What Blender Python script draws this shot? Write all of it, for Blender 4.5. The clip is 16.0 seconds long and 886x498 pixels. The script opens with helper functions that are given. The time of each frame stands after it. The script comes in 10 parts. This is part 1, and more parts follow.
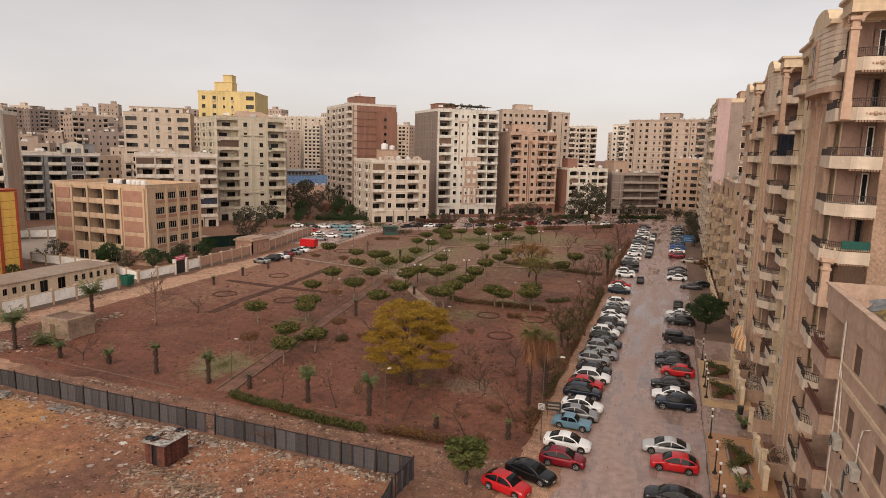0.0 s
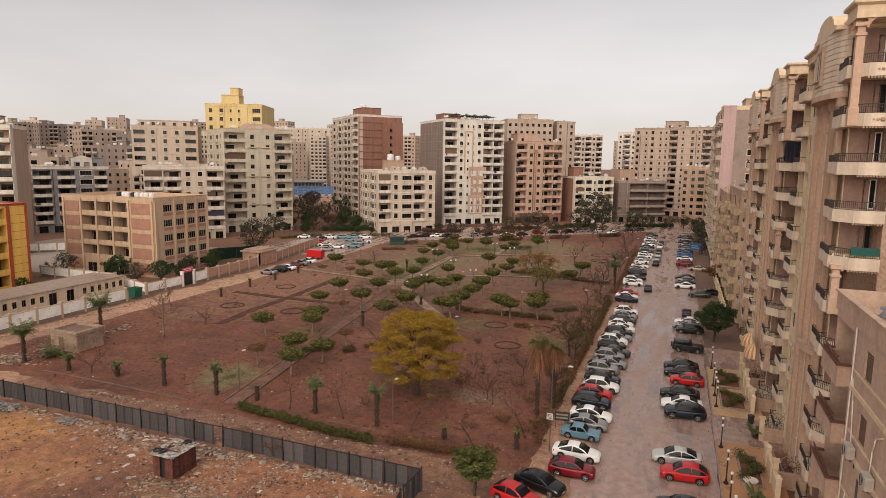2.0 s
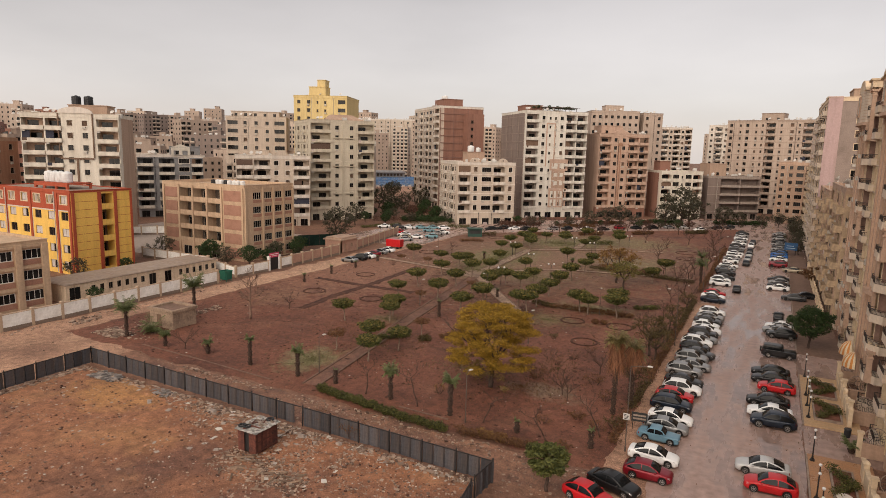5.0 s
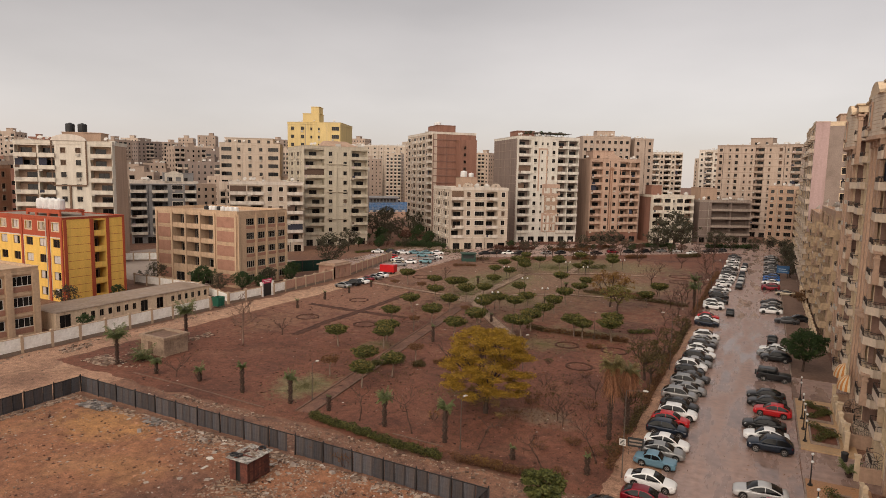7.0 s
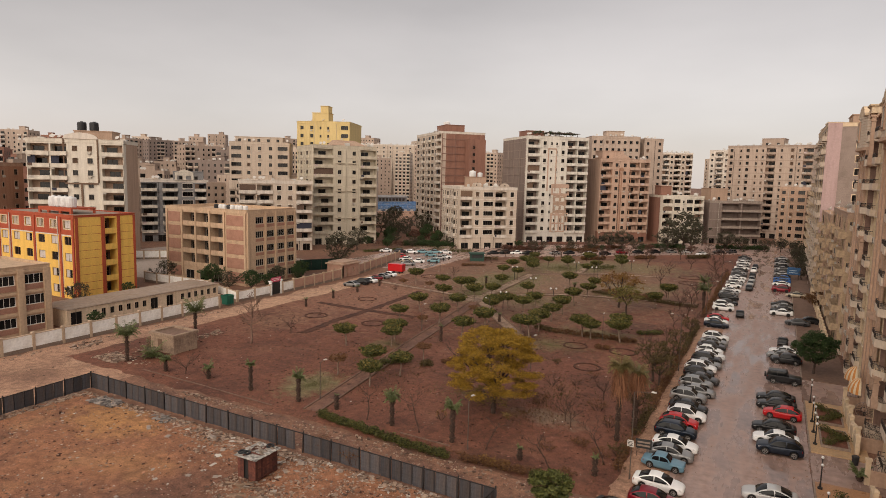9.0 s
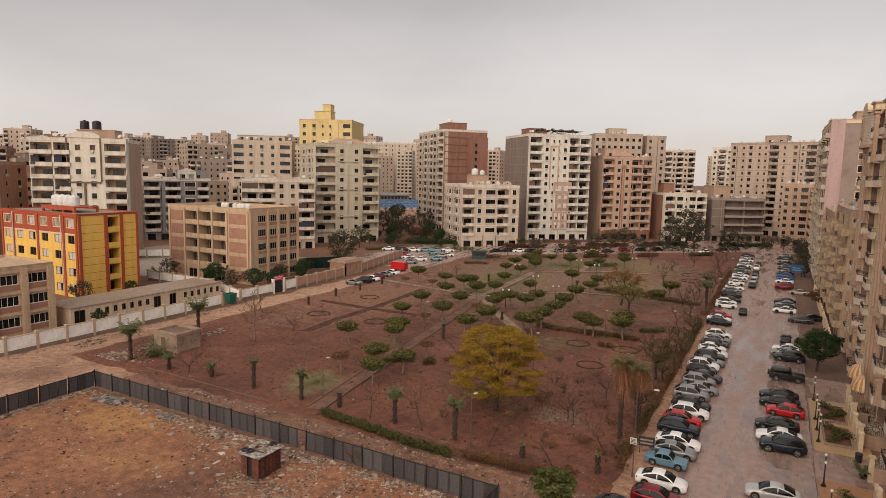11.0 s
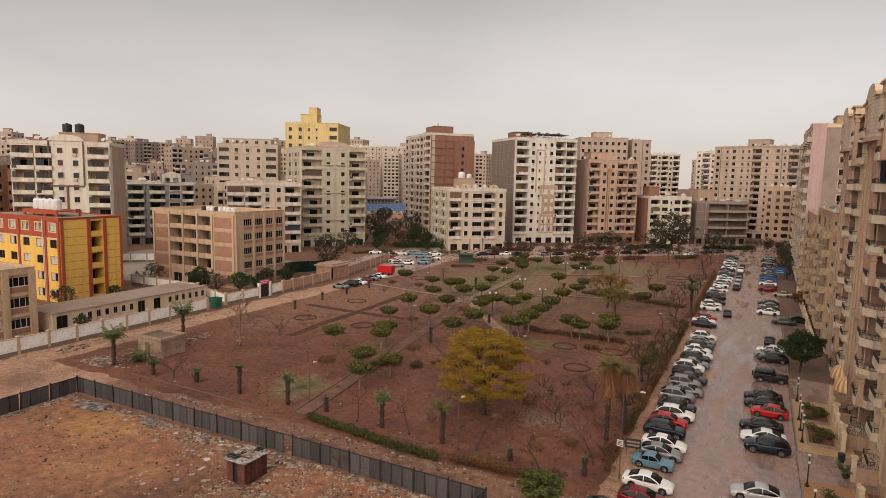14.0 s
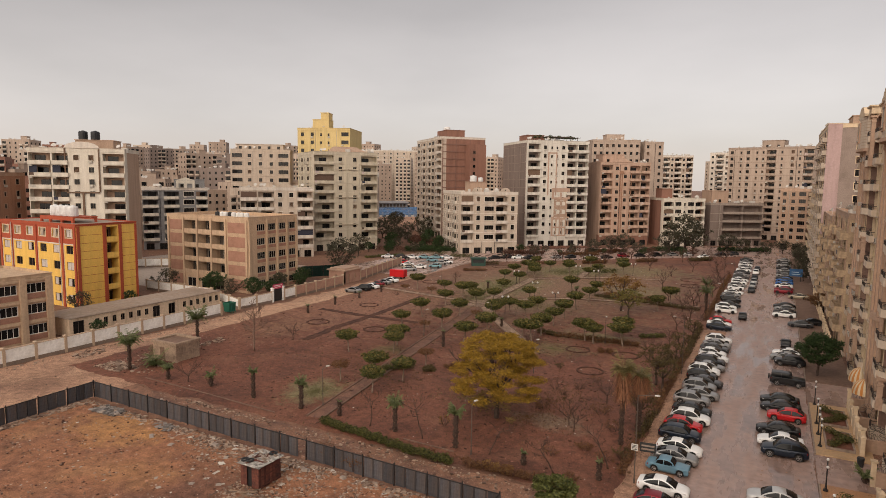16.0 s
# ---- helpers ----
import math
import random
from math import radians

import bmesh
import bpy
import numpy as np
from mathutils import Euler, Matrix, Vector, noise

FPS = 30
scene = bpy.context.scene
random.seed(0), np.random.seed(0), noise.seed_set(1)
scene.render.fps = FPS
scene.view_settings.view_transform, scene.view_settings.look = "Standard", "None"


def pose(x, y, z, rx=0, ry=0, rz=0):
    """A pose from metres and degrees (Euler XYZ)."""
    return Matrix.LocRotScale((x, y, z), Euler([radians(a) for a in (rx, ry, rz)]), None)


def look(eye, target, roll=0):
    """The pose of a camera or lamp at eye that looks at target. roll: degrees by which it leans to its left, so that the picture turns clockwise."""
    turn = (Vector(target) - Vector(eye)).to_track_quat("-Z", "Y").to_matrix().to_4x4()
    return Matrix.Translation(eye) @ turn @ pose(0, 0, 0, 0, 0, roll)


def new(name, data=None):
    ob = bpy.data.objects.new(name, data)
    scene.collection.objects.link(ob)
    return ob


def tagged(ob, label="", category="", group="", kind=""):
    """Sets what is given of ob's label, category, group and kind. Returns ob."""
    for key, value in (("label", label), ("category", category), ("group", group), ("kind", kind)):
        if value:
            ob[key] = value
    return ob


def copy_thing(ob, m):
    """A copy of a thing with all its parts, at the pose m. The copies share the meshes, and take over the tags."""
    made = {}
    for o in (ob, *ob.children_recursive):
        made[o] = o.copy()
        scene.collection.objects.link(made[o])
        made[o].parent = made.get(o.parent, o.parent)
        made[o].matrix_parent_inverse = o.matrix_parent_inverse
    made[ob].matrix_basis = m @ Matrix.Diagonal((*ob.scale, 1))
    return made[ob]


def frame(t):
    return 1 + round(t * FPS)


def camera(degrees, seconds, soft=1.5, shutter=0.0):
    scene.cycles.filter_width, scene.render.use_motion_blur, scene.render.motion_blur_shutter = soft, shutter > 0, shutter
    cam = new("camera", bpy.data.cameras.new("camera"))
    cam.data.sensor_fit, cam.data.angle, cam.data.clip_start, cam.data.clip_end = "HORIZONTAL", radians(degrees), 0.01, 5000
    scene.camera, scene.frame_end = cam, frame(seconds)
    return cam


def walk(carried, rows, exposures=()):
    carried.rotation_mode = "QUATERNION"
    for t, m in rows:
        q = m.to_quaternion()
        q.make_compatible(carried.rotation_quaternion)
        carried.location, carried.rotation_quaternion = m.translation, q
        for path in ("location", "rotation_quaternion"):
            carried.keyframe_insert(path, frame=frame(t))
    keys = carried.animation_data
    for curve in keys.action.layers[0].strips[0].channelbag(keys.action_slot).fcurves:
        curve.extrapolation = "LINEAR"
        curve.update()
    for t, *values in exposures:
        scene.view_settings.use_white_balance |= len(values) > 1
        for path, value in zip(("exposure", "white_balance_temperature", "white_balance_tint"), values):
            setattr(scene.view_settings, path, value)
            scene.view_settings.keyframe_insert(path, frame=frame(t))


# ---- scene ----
cam = camera(70.65, 16.0, soft=0.55)
EYE = (0.0, 0.0, 27.0)
PATH = [
    (0.0, pose(*EYE, 81.03, -1.43, 20.16)),
    (0.5, pose(*EYE, 81.47, -1.02, 19.93)),
    (1.0, pose(*EYE, 81.64, -0.22, 20.95)),
    (1.5, pose(*EYE, 81.92, -0.69, 19.93)),
    (2.0, pose(*EYE, 81.92, -0.88, 20.68)),
    (2.5, pose(*EYE, 81.14, -0.51, 23.06)),
    (3.0, pose(*EYE, 80.46, -0.69, 25.75)),
    (3.5, pose(*EYE, 80.61, -1.40, 27.19)),
    (4.0, pose(*EYE, 80.04, -1.56, 27.65)),
    (6.5, pose(*EYE, 83.17, -1.25, 28.15)),
    (7.0, pose(*EYE, 83.33, -1.19, 27.33)),
    (7.5, pose(*EYE, 83.49, -1.09, 27.03)),
    (8.0, pose(*EYE, 82.37, -0.70, 28.34)),
    (8.5, pose(*EYE, 82.59, -0.65, 28.80)),
    (9.0, pose(*EYE, 83.27, -1.41, 28.13)),
    (11.5, pose(*EYE, 83.06, -1.26, 28.36)),
    (12.0, pose(*EYE, 83.53, -1.32, 27.94)),
    (12.5, pose(*EYE, 83.43, -1.89, 28.09)),
    (13.0, pose(*EYE, 83.52, -1.70, 27.84)),
    (13.5, pose(*EYE, 83.43, -1.27, 27.54)),
    (14.0, pose(*EYE, 83.42, -1.27, 27.13)),
    (14.5, pose(*EYE, 83.62, -1.10, 27.50)),
    (15.0, pose(*EYE, 83.58, -0.98, 27.59)),
    (15.5, pose(*EYE, 83.44, -0.82, 27.86)),
    (16.0, pose(*EYE, 83.74, -0.81, 28.19)),
]
walk(cam, PATH, exposures=[(0.0, 0.16, 7100, 14), (4.0, 0.16, 7100, 14), (6.5, 0.02, 7250, 14), (16.0, 0.01, 7250, 14)])

# ---- sky and sun: an even overcast after rain ----
world = bpy.data.worlds.new("overcast")
scene.world = world
world.use_nodes = True
wt = world.node_tree
wt.nodes.clear()
w_out = wt.nodes.new("ShaderNodeOutputWorld")
w_bg = wt.nodes.new("ShaderNodeBackground")
w_sky = wt.nodes.new("ShaderNodeTexSky")
w_sky.sky_type, w_sky.sun_disc = "NISHITA", False
w_sky.sun_elevation, w_sky.sun_rotation = radians(31), radians(195)
w_dim = wt.nodes.new("ShaderNodeVectorMath")
w_dim.operation = "SCALE"
w_dim.inputs[3].default_value = 0.02
w_tc = wt.nodes.new("ShaderNodeTexCoord")
w_sep = wt.nodes.new("ShaderNodeSeparateXYZ")
w_ramp = wt.nodes.new("ShaderNodeValToRGB")
w_ramp.color_ramp.interpolation = "EASE"
e = w_ramp.color_ramp.elements
e[0].position, e[0].color = 0.0, (0.69, 0.665, 0.675, 1)
e[1].position, e[1].color = 1.0, (0.56, 0.56, 0.58, 1)
e2 = e.new(0.10); e2.color = (0.715, 0.715, 0.74, 1)
e3 = e.new(0.32); e3.color = (0.505, 0.505, 0.525, 1)
w_map = wt.nodes.new("ShaderNodeMapping")
w_map.inputs["Scale"].default_value = (1.6, 1.6, 5.0)
w_noise = wt.nodes.new("ShaderNodeTexNoise")
w_noise.inputs["Scale"].default_value = 1.1
w_noise.inputs["Detail"].default_value = 5
w_noise.inputs["Roughness"].default_value = 0.5
w_mr = wt.nodes.new("ShaderNodeMapRange")
w_mr.inputs[1].default_value, w_mr.inputs[2].default_value = 0.3, 0.7
w_mr.inputs[3].default_value, w_mr.inputs[4].default_value = 0.88, 1.12
w_mul = wt.nodes.new("ShaderNodeVectorMath")
w_mul.operation = "SCALE"
w_add = wt.nodes.new("ShaderNodeVectorMath")
w_add.operation = "ADD"
L = wt.links.new
L(w_tc.outputs["Generated"], w_sep.inputs[0])
L(w_sep.outputs[2], w_ramp.inputs[0])
L(w_tc.outputs["Generated"], w_map.inputs[0])
L(w_map.outputs[0], w_noise.inputs["Vector"])
L(w_noise.outputs[0], w_mr.inputs[0])
L(w_ramp.outputs[0], w_mul.inputs[0])
# the cloud is thinner, and the sky brighter, towards the east
w_east = wt.nodes.new("ShaderNodeMapRange")
w_east.inputs[1].default_value, w_east.inputs[2].default_value = -0.9, 0.15
w_east.inputs[3].default_value, w_east.inputs[4].default_value = -0.17, 0.17
w_high = wt.nodes.new("ShaderNodeMapRange")
w_high.inputs[1].default_value, w_high.inputs[2].default_value = 0.05, 0.30
w_prod = wt.nodes.new("ShaderNodeMath")
w_prod.operation = "MULTIPLY_ADD"
L(w_sep.outputs[0], w_east.inputs[0])
L(w_sep.outputs[2], w_high.inputs[0])
L(w_east.outputs[0], w_prod.inputs[0])
L(w_high.outputs[0], w_prod.inputs[1])
L(w_mr.outputs[0], w_prod.inputs[2])
L(w_prod.outputs[0], w_mul.inputs[3])
L(w_sky.outputs[0], w_dim.inputs[0])
L(w_mul.outputs[0], w_add.inputs[0])
L(w_dim.outputs[0], w_add.inputs[1])
L(w_add.outputs[0], w_bg.inputs[0])
w_bg.inputs[1].default_value = 0.80
L(w_bg.outputs[0], w_out.inputs[0])

sun_data = bpy.data.lights.new("sun", "SUN")
sun_data.energy, sun_data.angle, sun_data.color = 2.7, radians(80), (1.0, 0.92, 0.82)
sun = new("sun", sun_data)
sun.matrix_world = look((9, -105, 96), (0, 60, 0))


# ---- materials ----
def material(name, color, rough=0.85, vary=0.18, grain=6.0, stain=0.35, bump=0.25, dirt=None, metal=0.0, rand=0.0,
             streak=False, spec=0.4, wet=0.0, dirt_amount=0.5):
    """A weathered surface: fine grain, broad stains, and where asked streaks that run down."""
    m = bpy.data.materials.new(name)
    m.use_nodes = True
    t = m.node_tree
    n, l = t.nodes, t.links.new
    p = n["Principled BSDF"]
    p.inputs["Roughness"].default_value = rough
    p.inputs["Metallic"].default_value = metal
    p.inputs["Specular IOR Level"].default_value = spec
    tc = n.new("ShaderNodeTexCoord")
    fine = n.new("ShaderNodeTexNoise")
    fine.inputs["Scale"].default_value = grain
    fine.inputs["Detail"].default_value = 6
    broad = n.new("ShaderNodeTexNoise")
    broad.inputs["Scale"].default_value = stain
    broad.inputs["Detail"].default_value = 5
    broad.inputs["Roughness"].default_value = 0.62
    l(tc.outputs["Object"], fine.inputs["Vector"])
    if streak:
        mp = n.new("ShaderNodeMapping")
        mp.inputs["Scale"].default_value = (2.2, 2.2, 0.25) if streak is True else streak
        l(tc.outputs["Object"], mp.inputs[0])
        l(mp.outputs[0], broad.inputs["Vector"])
    else:
        l(tc.outputs["Object"], broad.inputs["Vector"])
    dirt = dirt or tuple(c * f for c, f in zip(color, (0.52, 0.49, 0.47)))
    ramp = n.new("ShaderNodeMapRange")
    ramp.inputs[1].default_value, ramp.inputs[2].default_value = 0.45, 0.70
    ramp.inputs[3].default_value, ramp.inputs[4].default_value = 0.0, dirt_amount
    l(broad.outputs[0], ramp.inputs[0])
    mix = n.new("ShaderNodeMix")
    mix.data_type = "RGBA"
    mix.inputs["A"].default_value = (*color, 1)
    mix.inputs["B"].default_value = (*dirt, 1)
    l(ramp.outputs[0], mix.inputs["Factor"])
    hsv = n.new("ShaderNodeHueSaturation")
    mr = n.new("ShaderNodeMapRange")
    mr.inputs[1].default_value, mr.inputs[2].default_value = 0.3, 0.7
    mr.inputs[3].default_value, mr.inputs[4].default_value = 1 - vary, 1 + vary
    l(fine.outputs[0], mr.inputs[0])
    if rand:
        oi = n.new("ShaderNodeObjectInfo")
        r2 = n.new("ShaderNodeMapRange")
        r2.inputs[3].default_value, r2.inputs[4].default_value = 1 - rand, 1 + rand
        l(oi.outputs["Random"], r2.inputs[0])
        mu = n.new("ShaderNodeMath")
        mu.operation = "MULTIPLY"
        l(mr.outputs[0], mu.inputs[0])
        l(r2.outputs[0], mu.inputs[1])
        l(mu.outputs[0], hsv.inputs["Value"])
    else:
        l(mr.outputs[0], hsv.inputs["Value"])
    l(mix.outputs["Result"], hsv.inputs["Color"])
    l(hsv.outputs[0], p.inputs["Base Color"])
    if bump:
        b = n.new("ShaderNodeBump")
        b.inputs["Strength"].default_value = bump
        b.inputs["Distance"].default_value = 0.05
        l(fine.outputs[0], b.inputs["Height"])
        l(b.outputs[0], p.inputs["Normal"])
    if wet:
        w = n.new("ShaderNodeMapRange")
        w.inputs[1].default_value, w.inputs[2].default_value = 0.40, 0.62
        w.inputs[3].default_value, w.inputs[4].default_value = rough, max(0.05, rough - wet)
        l(broad.outputs[0], w.inputs[0])
        l(w.outputs[0], p.inputs["Roughness"])
    return m


def leaf_material(name, a, b, rough=0.6, trans=0.25):
    """Leaves: each leaf takes its own shade between two greens."""
    m = bpy.data.materials.new(name)
    m.use_nodes = True
    t = m.node_tree
    n, l = t.nodes, t.links.new
    p = n["Principled BSDF"]
    p.inputs["Roughness"].default_value = rough
    p.inputs["Specular IOR Level"].default_value = 0.3
    g = n.new("ShaderNodeNewGeometry")
    mix = n.new("ShaderNodeMix")
    mix.data_type = "RGBA"
    mix.inputs["A"].default_value = (*a, 1)
    mix.inputs["B"].default_value = (*b, 1)
    l(g.outputs["Random Per Island"], mix.inputs["Factor"])
    l(mix.outputs["Result"], p.inputs["Base Color"])
    tr = n.new("ShaderNodeBsdfTranslucent")
    l(mix.outputs["Result"], tr.inputs[0])
    ms = n.new("ShaderNodeMixShader")
    ms.inputs[0].default_value = trans
    l(p.outputs[0], ms.inputs[1])
    l(tr.outputs[0], ms.inputs[2])
    l(ms.outputs[0], n["Material Output"].inputs[0])
    return m


def paint(name, color, coat=0.35, rough=0.35, metal=0.2):
    m = material(name, color, rough=rough, vary=0.03, grain=3, stain=1.2, bump=0.0, metal=metal, dirt_amount=0.18,
                 dirt=tuple(c * 0.6 + 0.008 for c in color), spec=0.3)
    p = m.node_tree.nodes["Principled BSDF"]
    p.inputs["Coat Weight"].default_value = coat
    p.inputs["Coat Roughness"].default_value = 0.06
    return m


def glass(name, color=(0.011, 0.011, 0.011), rand=0.7, dust=0.14):
    m = material(name, color, rough=0.07, vary=0.1, grain=0.8, stain=0.6, bump=0, spec=0.22, rand=rand, dirt=(0.09, 0.08, 0.07), dirt_amount=dust)
    return m


M_GLASS = glass("window glass")
M_CARGLASS = glass("car glass", (0.008, 0.009, 0.010), rand=0, dust=0.0)
M_FRAME = material("window frame", (0.42, 0.38, 0.33), vary=0.08)
# also on the school's corridor backs, where the dark stands for shade
M_FRAME_DARK = material("dark frame and recess shade", (0.10, 0.075, 0.06), vary=0.1)
M_FRAME_WHITE = material("white window frame", (0.72, 0.70, 0.67), vary=0.06)
# also on the backs of recesses, where its dark brown stands for shade
M_SHUTTER = material("wooden shutter and recess shade", (0.17, 0.105, 0.07), vary=0.2, grain=9)
M_IRON = material("dark iron", (0.035, 0.032, 0.032), rough=0.55, metal=0.4, vary=0.2, bump=0.1)


def earth(name, base, dark, pale, patch=0.06, specks=0.5, rough=0.78, pale_amount=0.5, zones=(), blotch=7):
    """Bare ground: broad damp and dry patches, crumbly grain, small pale and dark stones, and ragged zones (x, y, rx, ry, colour, amount) of grass or dry sand."""
    m = bpy.data.materials.new(name)
    m.use_nodes = True
    t = m.node_tree
    n, l = t.nodes, t.links.new
    p = n["Principled BSDF"]
    p.inputs["Roughness"].default_value = rough
    p.inputs["Specular IOR Level"].default_value = 0.30
    tc = n.new("ShaderNodeTexCoord")

    def noise_node(scale, detail, rgh=0.6):
        q = n.new("ShaderNodeTexNoise")
        q.inputs["Scale"].default_value, q.inputs["Detail"].default_value, q.inputs["Roughness"].default_value = scale, detail, rgh
        l(tc.outputs["Object"], q.inputs["Vector"])
        return q

    def ramp(src, a, b, lo, hi):
        q = n.new("ShaderNodeMapRange")
        for i, v in enumerate((a, b, lo, hi)):
            q.inputs[i + 1].default_value = v
        l(src, q.inputs[0])
        return q.outputs[0]

    def blend(fac, a, b):
        q = n.new("ShaderNodeMix")
        q.data_type = "RGBA"
        l(fac, q.inputs["Factor"])
        if isinstance(a, tuple):
            q.inputs["A"].default_value = (*a, 1)
        else:
            l(a, q.inputs["A"])
        q.inputs["B"].default_value = (*b, 1)
        return q.outputs["Result"]

    def calc(op, a, b):
        q = n.new("ShaderNodeMath")
        q.operation = op
        for i, v in enumerate((a, b)):
            if isinstance(v, (int, float)):
                q.inputs[i].default_value = v
            else:
                l(v, q.inputs[i])
        return q.outputs[0]

    broad = noise_node(patch, blotch, 0.62)
    dry = noise_node(patch * 1.7, blotch - 1, 0.6)
    dry.noise_dimensions = "4D"
    dry.inputs["W"].default_value = 5.0
    mid = noise_node(1.1, 6, 0.6)
    fine = noise_node(11.0, 4, 0.7)
    crumb = noise_node(3.1, 3, 0.65)
    col = blend(ramp(broad.outputs[0], 0.46, 0.66, 0.0, 0.9), base, dark)
    col = blend(ramp(dry.outputs[0], 0.54, 0.70, 0.0, pale_amount), col, pale)
    ragged = ramp(noise_node(0.45, 6, 0.7).outputs[0], 0.3, 0.7, -0.55, 0.55) if zones else None
    for zx, zy, rx, ry, tone, amount in zones:
        mp = n.new("ShaderNodeMapping")
        mp.inputs["Location"].default_value = (-zx / rx, -zy / ry, 0)
        mp.inputs["Scale"].default_value = (1 / rx, 1 / ry, 0)
        l(tc.outputs["Object"], mp.inputs[0])
        ln = n.new("ShaderNodeVectorMath")
        ln.operation = "LENGTH"
        l(mp.outputs[0], ln.inputs[0])
        col = blend(ramp(calc("ADD", ln.outputs["Value"], ragged), 1.05, 0.35, 0.0, amount), col, tone)
    hsv = n.new("ShaderNodeHueSaturation")
    grain = calc("MULTIPLY", ramp(mid.outputs[0], 0.3, 0.7, 0.68, 1.32), ramp(fine.outputs[0], 0.3, 0.7, 0.42, 1.58))
    l(calc("MULTIPLY", grain, ramp(crumb.outputs[0], 0.36, 0.66, 0.88, 1.12)), hsv.inputs["Value"])
    l(col, hsv.inputs["Color"])
    col = hsv.outputs[0]
    for scale, cut, tone in ((2.6, 0.74, tuple(min(0.7, c * 1.9 + 0.07) for c in base)), (1.5, 0.70, tuple(c * 0.27 for c in base)), (0.9, 0.86, tuple(min(0.7, c * 1.7 + 0.05) for c in base))):
        v = n.new("ShaderNodeTexVoronoi")
        v.inputs["Scale"].default_value = scale
        l(tc.outputs["Object"], v.inputs["Vector"])
        sep = n.new("ShaderNodeSeparateColor")
        l(v.outputs["Color"], sep.inputs[0])
        near = calc("LESS_THAN", v.outputs["Distance"], calc("MULTIPLY", sep.outputs[1], 0.16))
        l2 = calc("MULTIPLY", near, calc("GREATER_THAN", sep.outputs[0], cut))
        col = blend(calc("MULTIPLY", l2, specks), col, tone)
    l(col, p.inputs["Base Color"])
    b = n.new("ShaderNodeBump")
    b.inputs["Strength"].default_value = 0.5
    b.inputs["Distance"].default_value = 0.03
    l(calc("ADD", fine.outputs[0], mid.outputs[0]), b.inputs["Height"])
    l(b.outputs[0], p.inputs["Normal"])
    return m


LAWN = (0.185, 0.165, 0.080)
M_SOIL = earth("damp ground", (0.205, 0.105, 0.068), (0.12, 0.060, 0.041), (0.27, 0.15, 0.098), 0.05)
M_WETSOIL = earth("wet dark soil", (0.088, 0.040, 0.027), (0.050, 0.024, 0.018), (0.14, 0.068, 0.046), 0.3, 0.3, 0.95)
M_PARK = earth("park soil", (0.170, 0.066, 0.041), (0.080, 0.033, 0.023), (0.245, 0.118, 0.074), 0.07, 0.75, zones=(
    (-52, 160, 46, 66, (0.235, 0.150, 0.096), 0.66), (-78, 112, 20, 34, (0.265, 0.135, 0.088), 0.6), (-40, 196, 22, 16, LAWN, 0.6), (-30, 160, 12, 10, LAWN, 0.55), (-61, 150, 11, 20, LAWN, 0.8), (-55, 184, 15, 14, LAWN, 0.75), (-58, 128, 7, 9, LAWN, 0.75), (-26, 107, 8, 4, LAWN, 0.7), (-50.5, 60.5, 4.2, 5.2, (0.23, 0.215, 0.115), 0.75), (-53, 82, 4, 3, LAWN, 0.45),
    (-45, 128, 9, 10, (0.19, 0.13, 0.08), 0.6), (-31, 96, 6, 5, LAWN, 0.4), (-21, 66, 5, 3, (0.20, 0.155, 0.105), 0.6), (-78, 84, 7, 10, (0.22, 0.115, 0.07), 0.5)))
M_LOT = earth("lot soil", (0.285, 0.125, 0.067), (0.140, 0.066, 0.045), (0.37, 0.19, 0.095), 0.10, 0.85, pale_amount=0.6, blotch=3.5, zones=(
    (-61, 40.5, 7, 4.5, (0.47, 0.235, 0.085), 0.6), (-50, 35, 5, 3.5, (0.42, 0.21, 0.085), 0.3), (-30, 33, 9, 6, (0.15, 0.075, 0.055), 0.5), (-45, 27, 12, 5, (0.14, 0.07, 0.05), 0.45)))
M_TRACK = earth("dirt track", (0.385, 0.222, 0.146), (0.215, 0.118, 0.08), (0.49, 0.305, 0.2), 0.10, 0.5, blotch=4, zones=((-84, 118, 13, 52, (0.47, 0.30, 0.20), 0.75),))
M_MUD = earth("trodden mud", (0.235, 0.118, 0.076), (0.115, 0.060, 0.045), (0.34, 0.185, 0.115), 0.22, 0.7, 0.7)
M_TRODDEN = earth("muddy path paving", (0.185, 0.090, 0.061), (0.105, 0.052, 0.037), (0.27, 0.155, 0.108), 0.3, 0.5, 0.7)
M_PALE_PATH = earth("pale trodden path", (0.315, 0.215, 0.155), (0.20, 0.125, 0.088), (0.40, 0.29, 0.215), 0.3, 0.4, 0.75)
M_ROAD = material("wet muddy asphalt", (0.36, 0.242, 0.204), rough=0.55, vary=0.24, grain=1.3, stain=0.8, bump=0.05, dirt=(0.18, 0.122, 0.102), dirt_amount=0.9, spec=0.5, wet=0.50, streak=(0.55, 0.11, 1.0))
M_CONC = material("grey concrete", (0.33, 0.27, 0.23), vary=0.15, grain=4, stain=0.5, streak=True)
M_PATH = material("path concrete", (0.19, 0.115, 0.083), vary=0.2, grain=2.5, stain=0.4)
M_KERB = material("kerb stone", (0.30, 0.225, 0.18), vary=0.2, grain=4, stain=0.8)
M_TILE = material("ochre paving", (0.47, 0.30, 0.165), vary=0.15, grain=5, stain=0.6, rough=0.6, wet=0.3, rand=0.06)
M_TILE_ORANGE = material("orange brick paving", (0.42, 0.215, 0.105), vary=0.2, grain=7, stain=0.6, rough=0.55, wet=0.3, dirt=(0.26, 0.13, 0.075))
M_TILE_RED = material("red paving", (0.26, 0.10, 0.07), vary=0.15, grain=5, stain=0.6, rough=0.6, wet=0.3)


